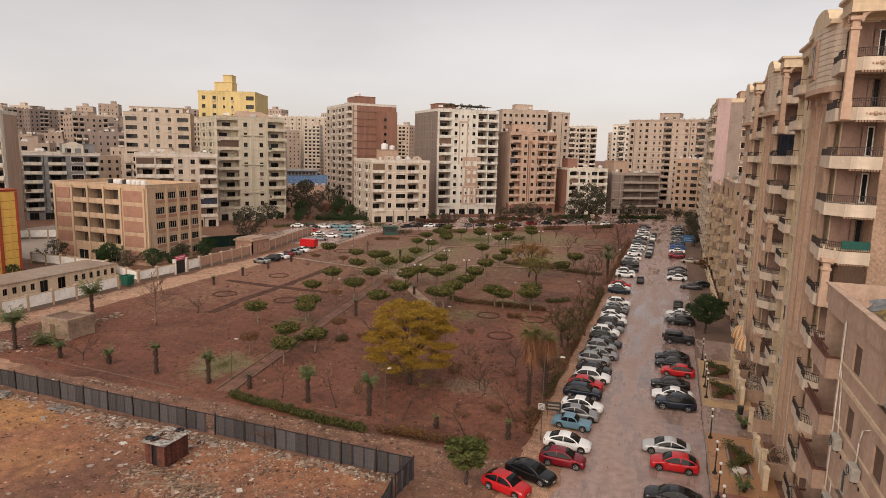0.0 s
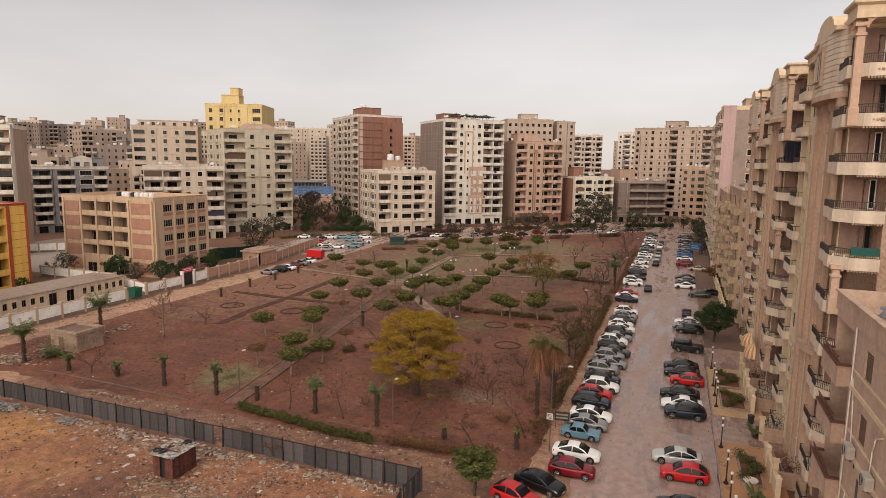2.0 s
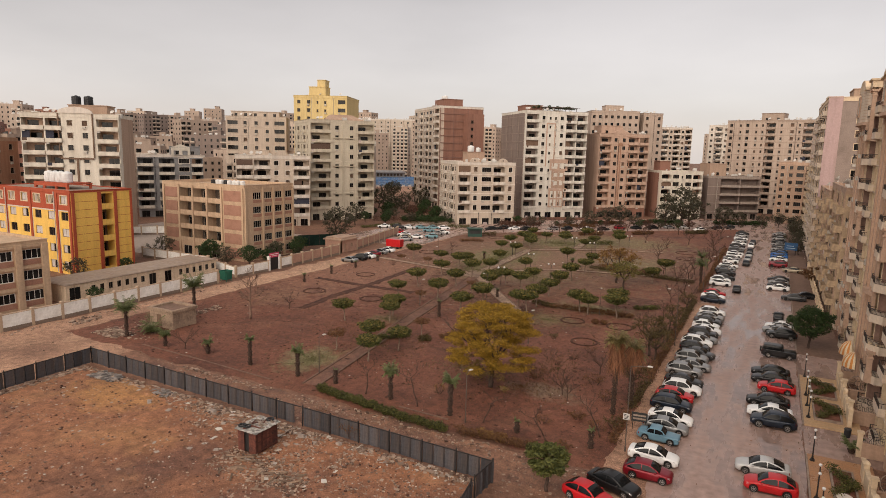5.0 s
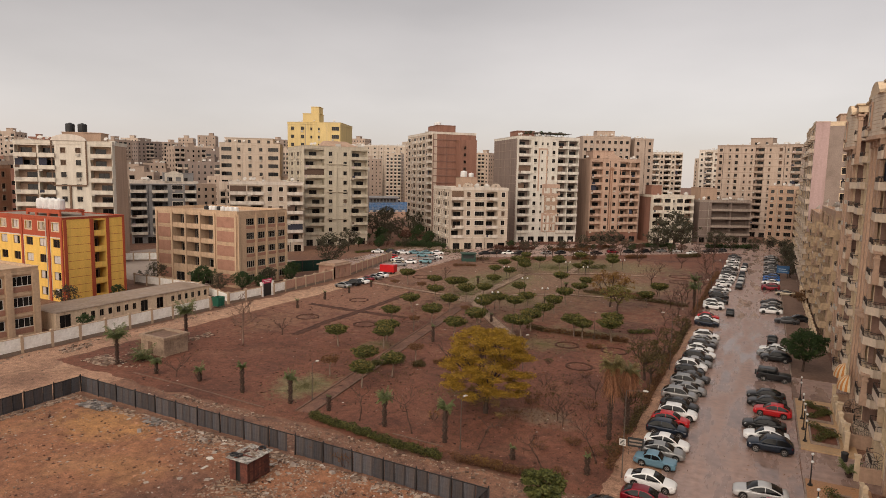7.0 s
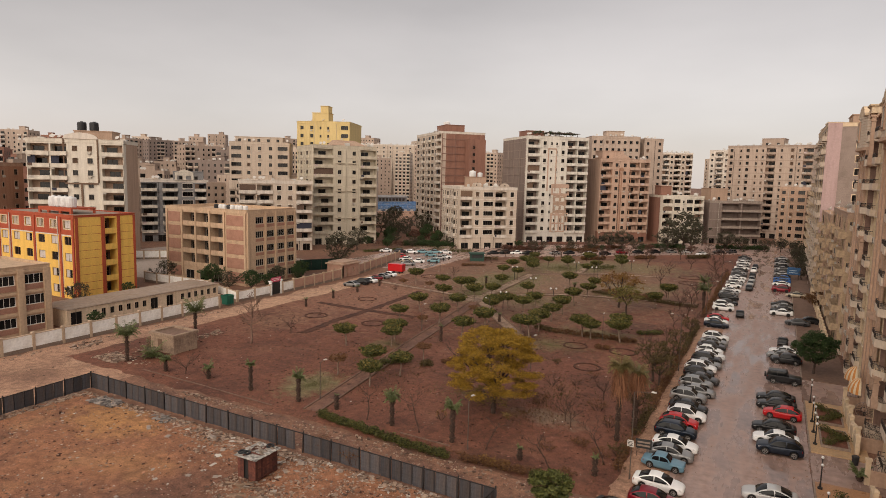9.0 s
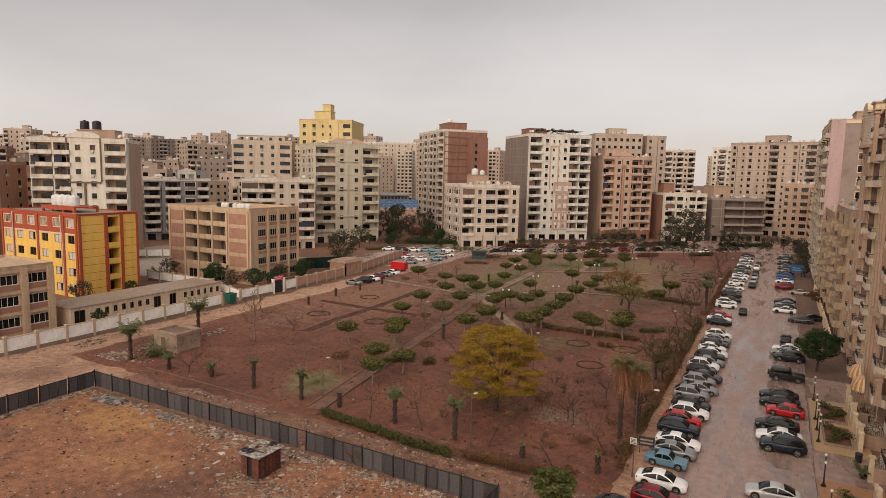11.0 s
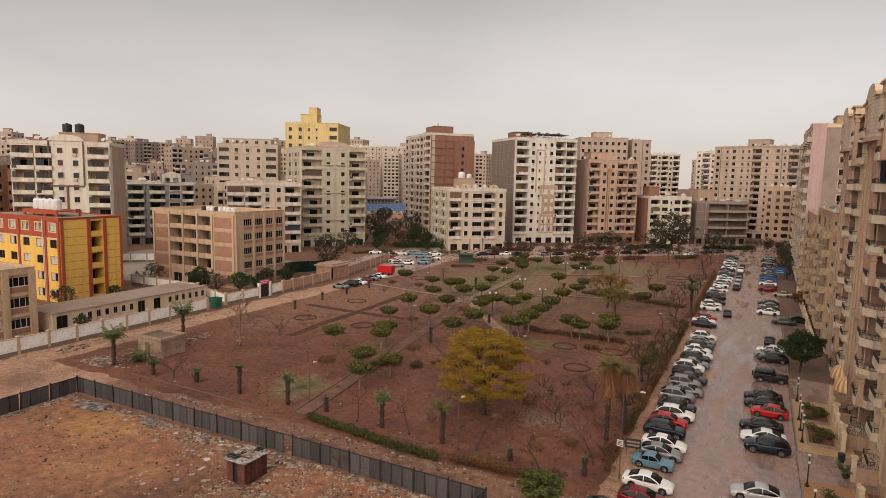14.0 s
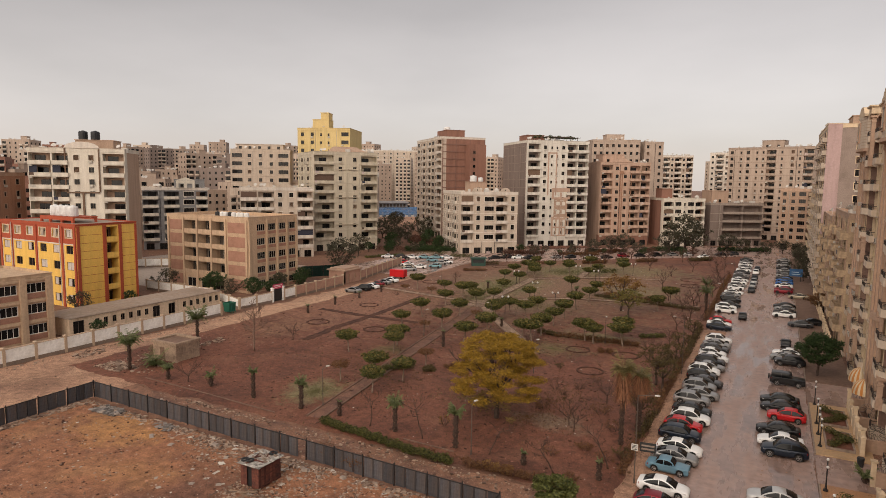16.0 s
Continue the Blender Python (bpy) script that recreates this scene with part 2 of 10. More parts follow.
# ---- building blocks ----
def box(bm, x0, x1, y0, y1, z0, z1):
    v = [bm.verts.new(c) for c in ((x0, y0, z0), (x1, y0, z0), (x1, y1, z0), (x0, y1, z0), (x0, y0, z1), (x1, y0, z1), (x1, y1, z1), (x0, y1, z1))]
    for f in ((0, 3, 2, 1), (4, 5, 6, 7), (0, 1, 5, 4), (1, 2, 6, 5), (2, 3, 7, 6), (3, 0, 4, 7)):
        bm.faces.new([v[i] for i in f])
    return v


def prism(bm, pts, z0, z1):
    """A flat polygon (counter-clockwise) raised from z0 to z1."""
    lo = [bm.verts.new((x, y, z0)) for x, y in pts]
    hi = [bm.verts.new((x, y, z1)) for x, y in pts]
    bm.faces.new(list(reversed(lo)))
    bm.faces.new(hi)
    k = len(pts)
    for i in range(k):
        j = (i + 1) % k
        bm.faces.new([lo[i], lo[j], hi[j], hi[i]])


def outline(bm, pts, y0, y1):
    """A polygon in x and z (counter-clockwise seen from -y) pushed from y0 to y1."""
    a = [bm.verts.new((x, y0, z)) for x, z in pts]
    b = [bm.verts.new((x, y1, z)) for x, z in pts]
    bm.faces.new(a)
    bm.faces.new(list(reversed(b)))
    k = len(pts)
    for i in range(k):
        j = (i + 1) % k
        bm.faces.new([a[j], a[i], b[i], b[j]])


def tube(bm, a, b, r0, r1, sides=8, cap=True):
    a, b = Vector(a), Vector(b)
    d = (b - a).normalized()
    u = d.orthogonal().normalized()
    w = d.cross(u)
    rings = []
    for c, r in ((a, r0), (b, r1)):
        rings.append([bm.verts.new(c + (u * math.cos(2 * math.pi * i / sides) + w * math.sin(2 * math.pi * i / sides)) * r) for i in range(sides)])
    for i in range(sides):
        j = (i + 1) % sides
        bm.faces.new([rings[0][i], rings[0][j], rings[1][j], rings[1][i]])
    if cap:
        bm.faces.new(list(reversed(rings[0])))
        bm.faces.new(rings[1])


def ball(bm, c, r, seg=10, rings=6, sz=1.0):
    c = Vector(c)
    rows = []
    for i in range(1, rings):
        a = math.pi * i / rings
        rows.append([bm.verts.new(c + Vector((r * math.sin(a) * math.cos(2 * math.pi * j / seg), r * math.sin(a) * math.sin(2 * math.pi * j / seg), r * sz * math.cos(a)))) for j in range(seg)])
    top, bot = bm.verts.new(c + Vector((0, 0, r * sz))), bm.verts.new(c - Vector((0, 0, r * sz)))
    for j in range(seg):
        k = (j + 1) % seg
        bm.faces.new([top, rows[0][j], rows[0][k]])
        bm.faces.new([bot, rows[-1][k], rows[-1][j]])
        for i in range(len(rows) - 1):
            bm.faces.new([rows[i][j], rows[i + 1][j], rows[i + 1][k], rows[i][k]])


def mesh_of(name, bm, mat, smooth=False):
    me = bpy.data.meshes.new(name)
    bm.to_mesh(me)
    bm.free()
    me.materials.append(mat)
    if smooth:
        for p in me.polygons:
            p.use_smooth = True
    return me


def part(name, bm, mat, parent, label="", smooth=False):
    ob = new(name, mesh_of(name, bm, mat, smooth))
    ob.parent = parent
    if label:
        ob["label"] = label
    return ob


def piece(name, me, parent, m=None):
    """An object on a shared mesh, under a thing or part."""
    ob = new(name, me)
    ob.parent = parent
    if m is not None:
        ob.matrix_basis = m
    return ob


def thing(name, m, label, category, group="", kind=""):
    ob = new(name)
    ob.empty_display_size = 0.3
    ob.matrix_basis = m
    return tagged(ob, label, category, group, kind)


def solid(name, bm, mat, label, category, kind="", group="", m=None, smooth=False):
    ob = new(name, mesh_of(name, bm, mat, smooth))
    if m is not None:
        ob.matrix_basis = m
    return tagged(ob, label, category, group, kind)


# ---- windows, balconies and walls of buildings ----
WINDOWS = {}
M_ACW = material("off-white enamel", (0.45, 0.41, 0.355), rough=0.5, vary=0.08, grain=3, stain=2.0)
M_CLOTH = material("dark blue curtain", (0.04, 0.042, 0.062), rough=0.9, vary=0.25, grain=8)
M_SCREEN = material("brown balcony screen", (0.115, 0.07, 0.05), rough=0.8, vary=0.2, grain=6)
M_LAUNDRY = material("washing on a line", (0.50, 0.40, 0.38), rough=0.9, vary=0.35, grain=0.9)


def lattice(bm, xs, zs, holes, y0, y1):
    """An upright slab cut into cells by xs and zs, with the cells whose middle lies in a hole left out, as one connected shell."""
    xs, zs = sorted(set(round(x, 4) for x in xs)), sorted(set(round(z, 4) for z in zs))
    xs = [x for i, x in enumerate(xs) if i == 0 or x - xs[i - 1] > 0.001]
    zs = [z for i, z in enumerate(zs) if i == 0 or z - zs[i - 1] > 0.001]
    nx, nz = len(xs) - 1, len(zs) - 1
    full = np.ones((nx, nz), bool)
    mx = np.array([(xs[i] + xs[i + 1]) / 2 for i in range(nx)])
    mz = np.array([(zs[j] + zs[j + 1]) / 2 for j in range(nz)])
    for a, b, c, d in holes:
        full[np.ix_((mx > a) & (mx < b), (mz > c) & (mz < d))] = False
    verts = {}

    def vert(i, j, k):
        key = (i, j, k)
        if key not in verts:
            verts[key] = bm.verts.new((xs[i], y1 if k else y0, zs[j]))
        return verts[key]

    for i in range(nx):
        for j in range(nz):
            if not full[i, j]:
                continue
            bm.faces.new([vert(i, j, 0), vert(i + 1, j, 0), vert(i + 1, j + 1, 0), vert(i, j + 1, 0)])
            bm.faces.new([vert(i, j + 1, 1), vert(i + 1, j + 1, 1), vert(i + 1, j, 1), vert(i, j, 1)])
            if i == 0 or not full[i - 1, j]:
                bm.faces.new([vert(i, j, 1), vert(i, j, 0), vert(i, j + 1, 0), vert(i, j + 1, 1)])
            if i == nx - 1 or not full[i + 1, j]:
                bm.faces.new([vert(i + 1, j, 0), vert(i + 1, j, 1), vert(i + 1, j + 1, 1), vert(i + 1, j + 1, 0)])
            if j == 0 or not full[i, j - 1]:
                bm.faces.new([vert(i, j, 1), vert(i + 1, j, 1), vert(i + 1, j, 0), vert(i, j, 0)])
            if j == nz - 1 or not full[i, j + 1]:
                bm.faces.new([vert(i, j + 1, 0), vert(i + 1, j + 1, 0), vert(i + 1, j + 1, 1), vert(i, j + 1, 1)])


def stack(bm, loops):
    """One closed shell through rectangles (x0, x1, y0, y1, z), in order, capped at both ends."""
    rings = []
    for x0, x1, y0, y1, z in loops:
        rings.append([bm.verts.new(c) for c in ((x0, y0, z), (x1, y0, z), (x1, y1, z), (x0, y1, z))])
    bm.faces.new(list(reversed(rings[0])))
    bm.faces.new(rings[-1])
    for r, q in zip(rings, rings[1:]):
        for i in range(4):
            j = (i + 1) % 4
            bm.faces.new([r[i], r[j], q[j], q[i]])


def window_meshes(w, h, mat, bars):
    key = (round(w, 1), round(h, 1), mat.name, bars)
    if key not in WINDOWS:
        w, h = key[0], key[1]
        t = 0.07 if w < 3 else 0.1
        bm = bmesh.new()
        xs, holes = [0, t, w - t, w], []
        cuts = [t] + [w * i / (bars + 1) for i in range(1, bars + 1)] + [w - t]
        for i in range(bars + 1):
            a = cuts[i] + (0.03 if i else 0)
            b = cuts[i + 1] - (0.03 if i < bars else 0)
            xs += [a, b]
            holes.append((a, b, t, h - t))
        lattice(bm, xs, [0, t, h - t, h], holes, 0, 0.09)
        bm2 = bmesh.new()
        box(bm2, t, w - t, 0.05, 0.075, t, h - t)
        bm3 = bmesh.new()
        box(bm3, -0.1, w + 0.1, -0.2, 0.02, -0.08, 0)
        WINDOWS[key] = (mesh_of("window", bm, mat), mesh_of("pane", bm2, M_GLASS), mesh_of("sill", bm3, M_KERB))
    return WINDOWS[key], key[0], key[1]


FAR = [False]


def far_window(w, h, mat, bars):
    """Frame, pane and sill in one mesh, for windows seen from far off."""
    key = ("far", round(w, 1), round(h, 1), mat.name, bars)
    if key not in WINDOWS:
        (fr, pa, si), _, _ = window_meshes(w, h, mat, bars)
        bm = bmesh.new()
        for i, me in enumerate((fr, si, pa)):
            k = len(bm.faces)
            bm.from_mesh(me)
            bm.faces.ensure_lookup_table()
            for f in bm.faces[k:]:
                f.material_index = 1 if i == 2 else 0
        me = mesh_of("window", bm, mat)
        me.materials.append(M_GLASS)
        WINDOWS[key] = me
    return WINDOWS[key], key[1], key[2]


def window(parent, fm, u, v, z, w, h, mat=None, bars=1, sill=False):
    if FAR[0]:
        me, w2, h2 = far_window(w, h, mat or M_FRAME_DARK, bars)
        return piece("window", me, parent, fm @ Matrix.Translation((u, v, z)) @ Matrix.Diagonal((w / w2, 1, h / h2, 1)))
    (fr, pa, si), w2, h2 = window_meshes(w, h, mat or M_FRAME_DARK, bars)
    ob = piece("window", fr, parent, fm @ Matrix.Translation((u, v, z)) @ Matrix.Diagonal((w / w2, 1, h / h2, 1)))
    piece("pane", pa, ob)
    if sill:
        piece("sill", si, ob)
    return ob


def shutter(parent, fm, u, v, z, w, h):
    key = ("shutter", round(w, 1), round(h, 1))
    if key not in WINDOWS:
        sb = bmesh.new()
        n = max(4, int(key[2] / 0.12))
        zs = [0, key[2]]
        holes = []
        for i in range(n):
            c, d = 0.06 + (key[2] - 0.12) * i / n, 0.06 + (key[2] - 0.12) * (i + 0.45) / n
            zs += [c, d]
            holes.append((0.06, key[1] - 0.06, c, d))
        lattice(sb, [0, 0.06, key[1] / 2 - 0.03, key[1] / 2 + 0.03, key[1] - 0.06, key[1]], zs, [(a, key[1] / 2 - 0.03, c, d) for a, b, c, d in holes] + [(key[1] / 2 + 0.03, b, c, d) for a, b, c, d in holes], 0, 0.05)
        WINDOWS[key] = mesh_of("shutter", sb, M_SHUTTER)
    return piece("shutter", WINDOWS[key], parent, fm @ Matrix.Translation((u, v, z)) @ Matrix.Diagonal((w / key[1], 1, h / key[2], 1)))


BALCONIES = {}


def balcony(parent, fm, u, z, w, out, mat, rail=None, high=0.85, drop=0.25):
    """A slab with a parapet on three sides, or a deep slab edge with an iron rail."""
    key = (round(w, 2), round(out, 2), mat.name, rail.name if rail else "", high, drop)
    if key not in BALCONIES:
        bm = bmesh.new()
        if not rail:
            prism(bm, [(0, 0), (0, -out), (w, -out), (w, 0), (w - 0.12, 0), (w - 0.12, -out + 0.12), (0.12, -out + 0.12), (0.12, 0)], -drop, high)
            box(bm, 0.12, w - 0.12, -out + 0.12, 0, -drop, 0)
            rm = None
        else:
            stack(bm, [(0.08, w - 0.08, -out + 0.08, 0, -drop), (0, w, -out, 0, -drop + 0.08), (0, w, -out, 0, 0.15)])
            b2 = bmesh.new()
            k = max(4, int(w / 0.24))
            xs, holes = [0, w], []
            for i in range(k):
                a, b = w * i / k + 0.02, w * (i + 1) / k - 0.02
                xs += [a, b]
                holes.append((a, b, 0.2, high - 0.06))
            lattice(b2, xs, [0.15, 0.2, high - 0.05, high], holes, -out + 0.02, -out + 0.06)
            for x in (0.0, w - 0.04):
                box(b2, x, x + 0.04, -out + 0.06, 0, high - 0.06, high)
                for i in range(1, max(2, int(out / 0.24))):
                    box(b2, x, x + 0.03, -out + 0.24 * i, -out + 0.24 * i + 0.03, 0.15, high - 0.06)
            rm = mesh_of("railing", b2, rail)
        BALCONIES[key] = (mesh_of("balcony", bm, mat), rm)
    me, rm = BALCONIES[key]
    ob = piece("balcony", me, parent, fm @ Matrix.Translation((u, 0, z)))
    if rm:
        piece("railing", rm, ob)
    return ob


def facade(parent, fm, width, storeys, z0, sh, cols, wall, trim, rng, glassy=None, proud=0.6, parapet=None, rail=None,
           bands=True, skip=(), label="", fancy=False, drop=0.25, shut=0.1, deep=1.6):
    """One wall of a building, as deep as its loggias, with an opening for every window and a recess for every balcony, and its windows and balconies."""
    glassy = glassy or M_FRAME_DARK
    total = sum(c[1] for c in cols)
    xs, zs, holes = [0, width], [z0, z0 + storeys * sh], []
    clutter, work = FAR[0], []
    extra = []
    for s in range(storeys):
        z = z0 + s * sh
        u = 0.0
        for ci, (kind, cw) in enumerate(cols):
            cw = cw * width / total
            k = "." if (s, ci) in skip else kind
            hole = None
            if k in "wWnax":
                ow = {"w": min(1.35, cw * 0.6), "W": cw * 0.74, "n": min(0.8, cw * 0.5), "a": min(1.4, cw * 0.6), "x": 2.3}[k]
                oh = {"w": 1.45, "W": 1.6, "n": 1.15, "a": 1.75, "x": 1.7}[k]
                oh = min(oh, sh - 1.3)
                hole = (u + (cw - ow) / 2, u + (cw + ow) / 2, z + 0.95, z + 0.95 + oh)
            elif k in "bB":
                hole = (u + 0.2, u + cw - 0.2, z + 0.02, z + sh - 0.42)
            elif k == "d":
                hole = (u + cw * 0.2, u + cw * 0.8, z + 0.02, z + min(2.3, sh - 0.4))
            elif k == "o":
                hole = (u + 0.25, u + cw - 0.25, z + 0.1, z + sh - 0.35)
            u += cw
            if not hole:
                continue
            a, b, c, d = hole
            xs += [a, b]
            zs += [c, d]
            holes.append(hole)
            if clutter and rng.random() < 0.28:
                work.append((a + 0.1, a + 0.95, -0.42, -0.04, c - 0.75, c - 0.15, 0))
            if clutter and k in "bB" and rng.random() < 0.16:
                w2 = (b - a) * rng.choice((0.35, 0.5, 0.5, 1.0))
                work.append((a, a + w2, 0.08, 0.13, z + 0.85, d, rng.choice((1, 1, 2, 3, 3))))
            if clutter and k in "bBd" and rng.random() < 0.25:
                work.append((a + 0.2, a + rng.uniform(0.8, 1.8), -proud - 0.03, -proud - 0.005, z + 0.1, z + 0.85, rng.choice((0, 2, 3, 4))))
            if k in "wWnax":
                if k == "x" and rng.random() < 0.75:
                    key = ("blind", round(b - a, 1))
                    if key not in WINDOWS:
                        bb = bmesh.new()
                        box(bb, 0.08, b - a - 0.08, 0.02, 0.05, 0.1, d - c - 0.1)
                        WINDOWS[key] = mesh_of("blind", bb, M_BLIND)
                    piece("blind", WINDOWS[key], parent, fm @ Matrix.Translation((a, 0.14, c)) @ Matrix.Diagonal((rng.choice((1, 1, 0.55)), 1, 1, 1)))
                if rng.random() < shut and k not in "Wx":
                    shutter(parent, fm, a, 0.1, c, b - a, d - c)
                else:
                    window(parent, fm, a, 0.14, c, b - a, d - c, glassy, 1 if b - a < 2 or k == "x" else 3, sill=not fancy and width < 25 and not parent.name.startswith("school"))
                if fancy:
                    extra.append((a - 0.28, b + 0.28, d + 0.1, d + 0.3))
            elif k in "bB":
                dw = min(2.8, (b - a) * 0.72)
                du = a + (b - a - dw) * rng.choice((0.25, 0.5, 0.75))
                window(parent, fm, du, deep - 0.11, z + 0.03, dw, 2.2, glassy, 1)
                balcony(parent, fm, a - 0.1, z, b - a + 0.2, proud, parapet or trim, rail, 0.66 if rail else 0.85, drop)
                if k == "B":
                    bm = bmesh.new()
                    m, ra = 10, (b - a) / 2
                    arc = [((a + b) / 2 + ra * math.cos(math.pi * i / m), d - 0.6 + 0.55 * math.sin(math.pi * i / m)) for i in range(m + 1)]
                    outline(bm, [(b, d + 0.02)] + [(a, d + 0.02)] + list(reversed(arc)), 0.02, 0.3)
                    part("arch", bm, wall, parent).matrix_basis = fm
            elif k == "d":
                window(parent, fm, a, 0.12, z + 0.03, b - a, d - z - 0.05, glassy, 1)
                if s > 0 or z > 1:
                    balcony(parent, fm, a - 0.4, z, b - a + 0.8, proud, parapet or trim, rail, drop=drop)
            elif k == "o":
                balcony(parent, fm, a - 0.15, z, b - a + 0.3, 0.9, trim, None, 0.7, 0.3)
    bm = bmesh.new()
    lattice(bm, xs, zs, holes, 0, deep)
    part("wall", bm, wall, parent, label).matrix_basis = fm
    if clutter and holes:
        bt = bmesh.new()
        for a, b, c, d in holes:
            if c - z0 - sh * math.floor((c - z0) / sh + 1e-6) < 0.5:
                continue
            box(bt, a - 0.16, b + 0.16, -0.14, 0, c - 0.16, c)
            box(bt, a - 0.16, b + 0.16, -0.10, 0, d, d + 0.18)
            box(bt, a - 0.16, a, -0.07, 0, c, d)
            box(bt, b, b + 0.16, -0.07, 0, c, d)
        if len(bt.verts):
            ob = part("window_trim", bt, trim, parent)
            ob.matrix_basis = fm
            ob["kind"] = "stuff"
        else:
            bt.free()
        bp = bmesh.new()
        for i in range(max(1, int(width / 9))):
            u = width * (i + rng.uniform(0.2, 0.8)) / max(1, int(width / 9))
            if all(not (a - 0.3 < u < b + 0.3) for a, b, c, d in holes):
                tube(bp, (u, -0.1, z0), (u, -0.1, z0 + storeys * sh), 0.08, 0.08, 6)
        if len(bp.verts):
            ob = part("drainpipe", bp, M_PLINTH_DARK if rng.random() < 0.5 else M_FRAME, parent)
            ob.matrix_basis = fm
            ob["kind"] = "stuff"
        else:
            bp.free()
    if bands:
        bt = bmesh.new()
        for s in range(storeys if FAR[0] else 1):
            box(bt, -0.05, width + 0.05, -0.09, 0, -0.14 + s * sh, 0.08 + s * sh)
        me = mesh_of("band", bt, trim)
        for s in range(1 if FAR[0] else storeys):
            tagged(piece("band", me, parent, fm @ Matrix.Translation((0, 0, z0 + s * sh))), kind="stuff")
    if work:
        bw = bmesh.new()
        for a, b, c, d, e0, e1, slot in work:
            k = len(bw.faces)
            box(bw, a, b, c, d, e0, e1)
            bw.faces.ensure_lookup_table()
            for f in bw.faces[k:]:
                f.material_index = slot
        ob = part("facade_clutter", bw, M_ACW, parent)
        for mm in (M_SHUTTER, M_CLOTH, M_SCREEN, M_LAUNDRY):
            ob.data.materials.append(mm)
        ob.matrix_basis = fm
        ob["kind"] = "stuff"
    heads = {}
    for a, b, c, d in extra:
        key = round(b - a, 2)
        if key not in heads:
            bt = bmesh.new()
            stack(bt, [(0.1, key - 0.1, -0.08, 0, 0), (0, key, -0.16, 0, 0.1), (0, key, -0.16, 0, 0.2)])
            heads[key] = mesh_of("window_head", bt, trim)
        piece("window_head", heads[key], parent, fm @ Matrix.Translation((a, 0, c)))


def heading(p, q):
    return math.atan2(q[1] - p[1], q[0] - p[0])


def building(name, pl, pr, depth, top, storeys, cols, wall, trim, label, seed=1, ground=3.4, side_l=None, side_r=None, side_wall=None,
             parapet=1.0, category="building", proud=0.6, bal=None, rail=None, bands=True, glassy=None, roof=None, fancy=False, drop=0.25, shut=0.1,
             ground_cols=None, gwall=None, skip=(), core=None):
    """A block with its front from pl to pr (as one sees it), as deep and high as given, with a roof behind a parapet."""
    rng = random.Random(seed)
    width = math.dist(pl, pr)
    ang = heading(pl, pr)
    b = thing(name, Matrix.Translation((*pl, 0)) @ Matrix.Rotation(ang, 4, "Z") @ Matrix.Diagonal((1, 1, 1.02 if FAR[0] else 1, 1)), label, category)
    body_top = top - parapet
    sh = (body_top - ground) / storeys
    glassy = glassy or M_FRAME_DARK
    bm = bmesh.new()
    deep = 2.4
    il = deep if side_l else 0.0
    ir = deep if side_r else 0.0
    # core colours the loggia backs; some callers pass a tone darkened for shade
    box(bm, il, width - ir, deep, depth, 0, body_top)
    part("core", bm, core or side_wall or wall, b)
    front = Matrix.Identity(4)
    kw = dict(deep=deep, glassy=glassy, proud=proud, parapet=bal, rail=rail, bands=bands, drop=drop, shut=shut)
    facade(b, front, width, storeys, ground, sh, cols, wall, trim, rng, fancy=fancy, skip=skip, **kw)
    gc = ground_cols or [("d", 1)] * max(2, int(width / 4))
    facade(b, front, width, 1, 0.0, ground, gc, gwall or wall, trim, rng, glassy=glassy, bands=False, deep=deep)
    if side_l:
        fm = Matrix.Translation((0, depth, 0)) @ Matrix.Rotation(-math.pi / 2, 4, "Z")
        facade(b, fm, depth - deep, storeys + 1, body_top - sh * (storeys + 1), sh, side_l, side_wall or wall, trim, rng, **kw)
    if side_r:
        fm = Matrix.Translation((width, deep, 0)) @ Matrix.Rotation(math.pi / 2, 4, "Z")
        facade(b, fm, depth - deep, storeys + 1, body_top - sh * (storeys + 1), sh, side_r, side_wall or wall, trim, rng, **kw)
    bm = bmesh.new()
    o = depth + 0.05
    stack(bm, [(-0.1, width + 0.1, -0.1, o, body_top), (-0.1, width + 0.1, -0.1, o, top - 0.12), (-0.2, width + 0.2, -0.2, o + 0.1, top - 0.1), (-0.2, width + 0.2, -0.2, o + 0.1, top),
               (0.15, width - 0.15, 0.15, o - 0.25, top), (0.15, width - 0.15, 0.15, o - 0.25, body_top + 0.2)])
    part("roof", bm, roof or trim, b)
    if FAR[0]:
        bm = bmesh.new()
        for i in range(int(width / 2.2)):
            u, v = rng.uniform(0.8, width - 0.8), rng.uniform(0.5, min(depth - 1, 7))
            r = rng.random()
            if r < 0.45:
                tube(bm, (u, v, body_top), (u, v, top + 0.6), 0.04, 0.04, 5)
                tube(bm, (u, v, top + 0.65), (u - 0.1, v - 0.28, top + 0.9), 0.1, 0.6, 9)
            elif r < 0.75:
                tube(bm, (u, v, body_top), (u, v, top + rng.uniform(0.2, 1.0)), 0.5, 0.5, 9)
            else:
                box(bm, u, u + rng.uniform(0.8, 2.4), v, v + 1.2, body_top, top + rng.uniform(0.1, 1.2))
        tagged(part("roof_clutter", bm, M_DISH, b), kind="stuff")
    return b


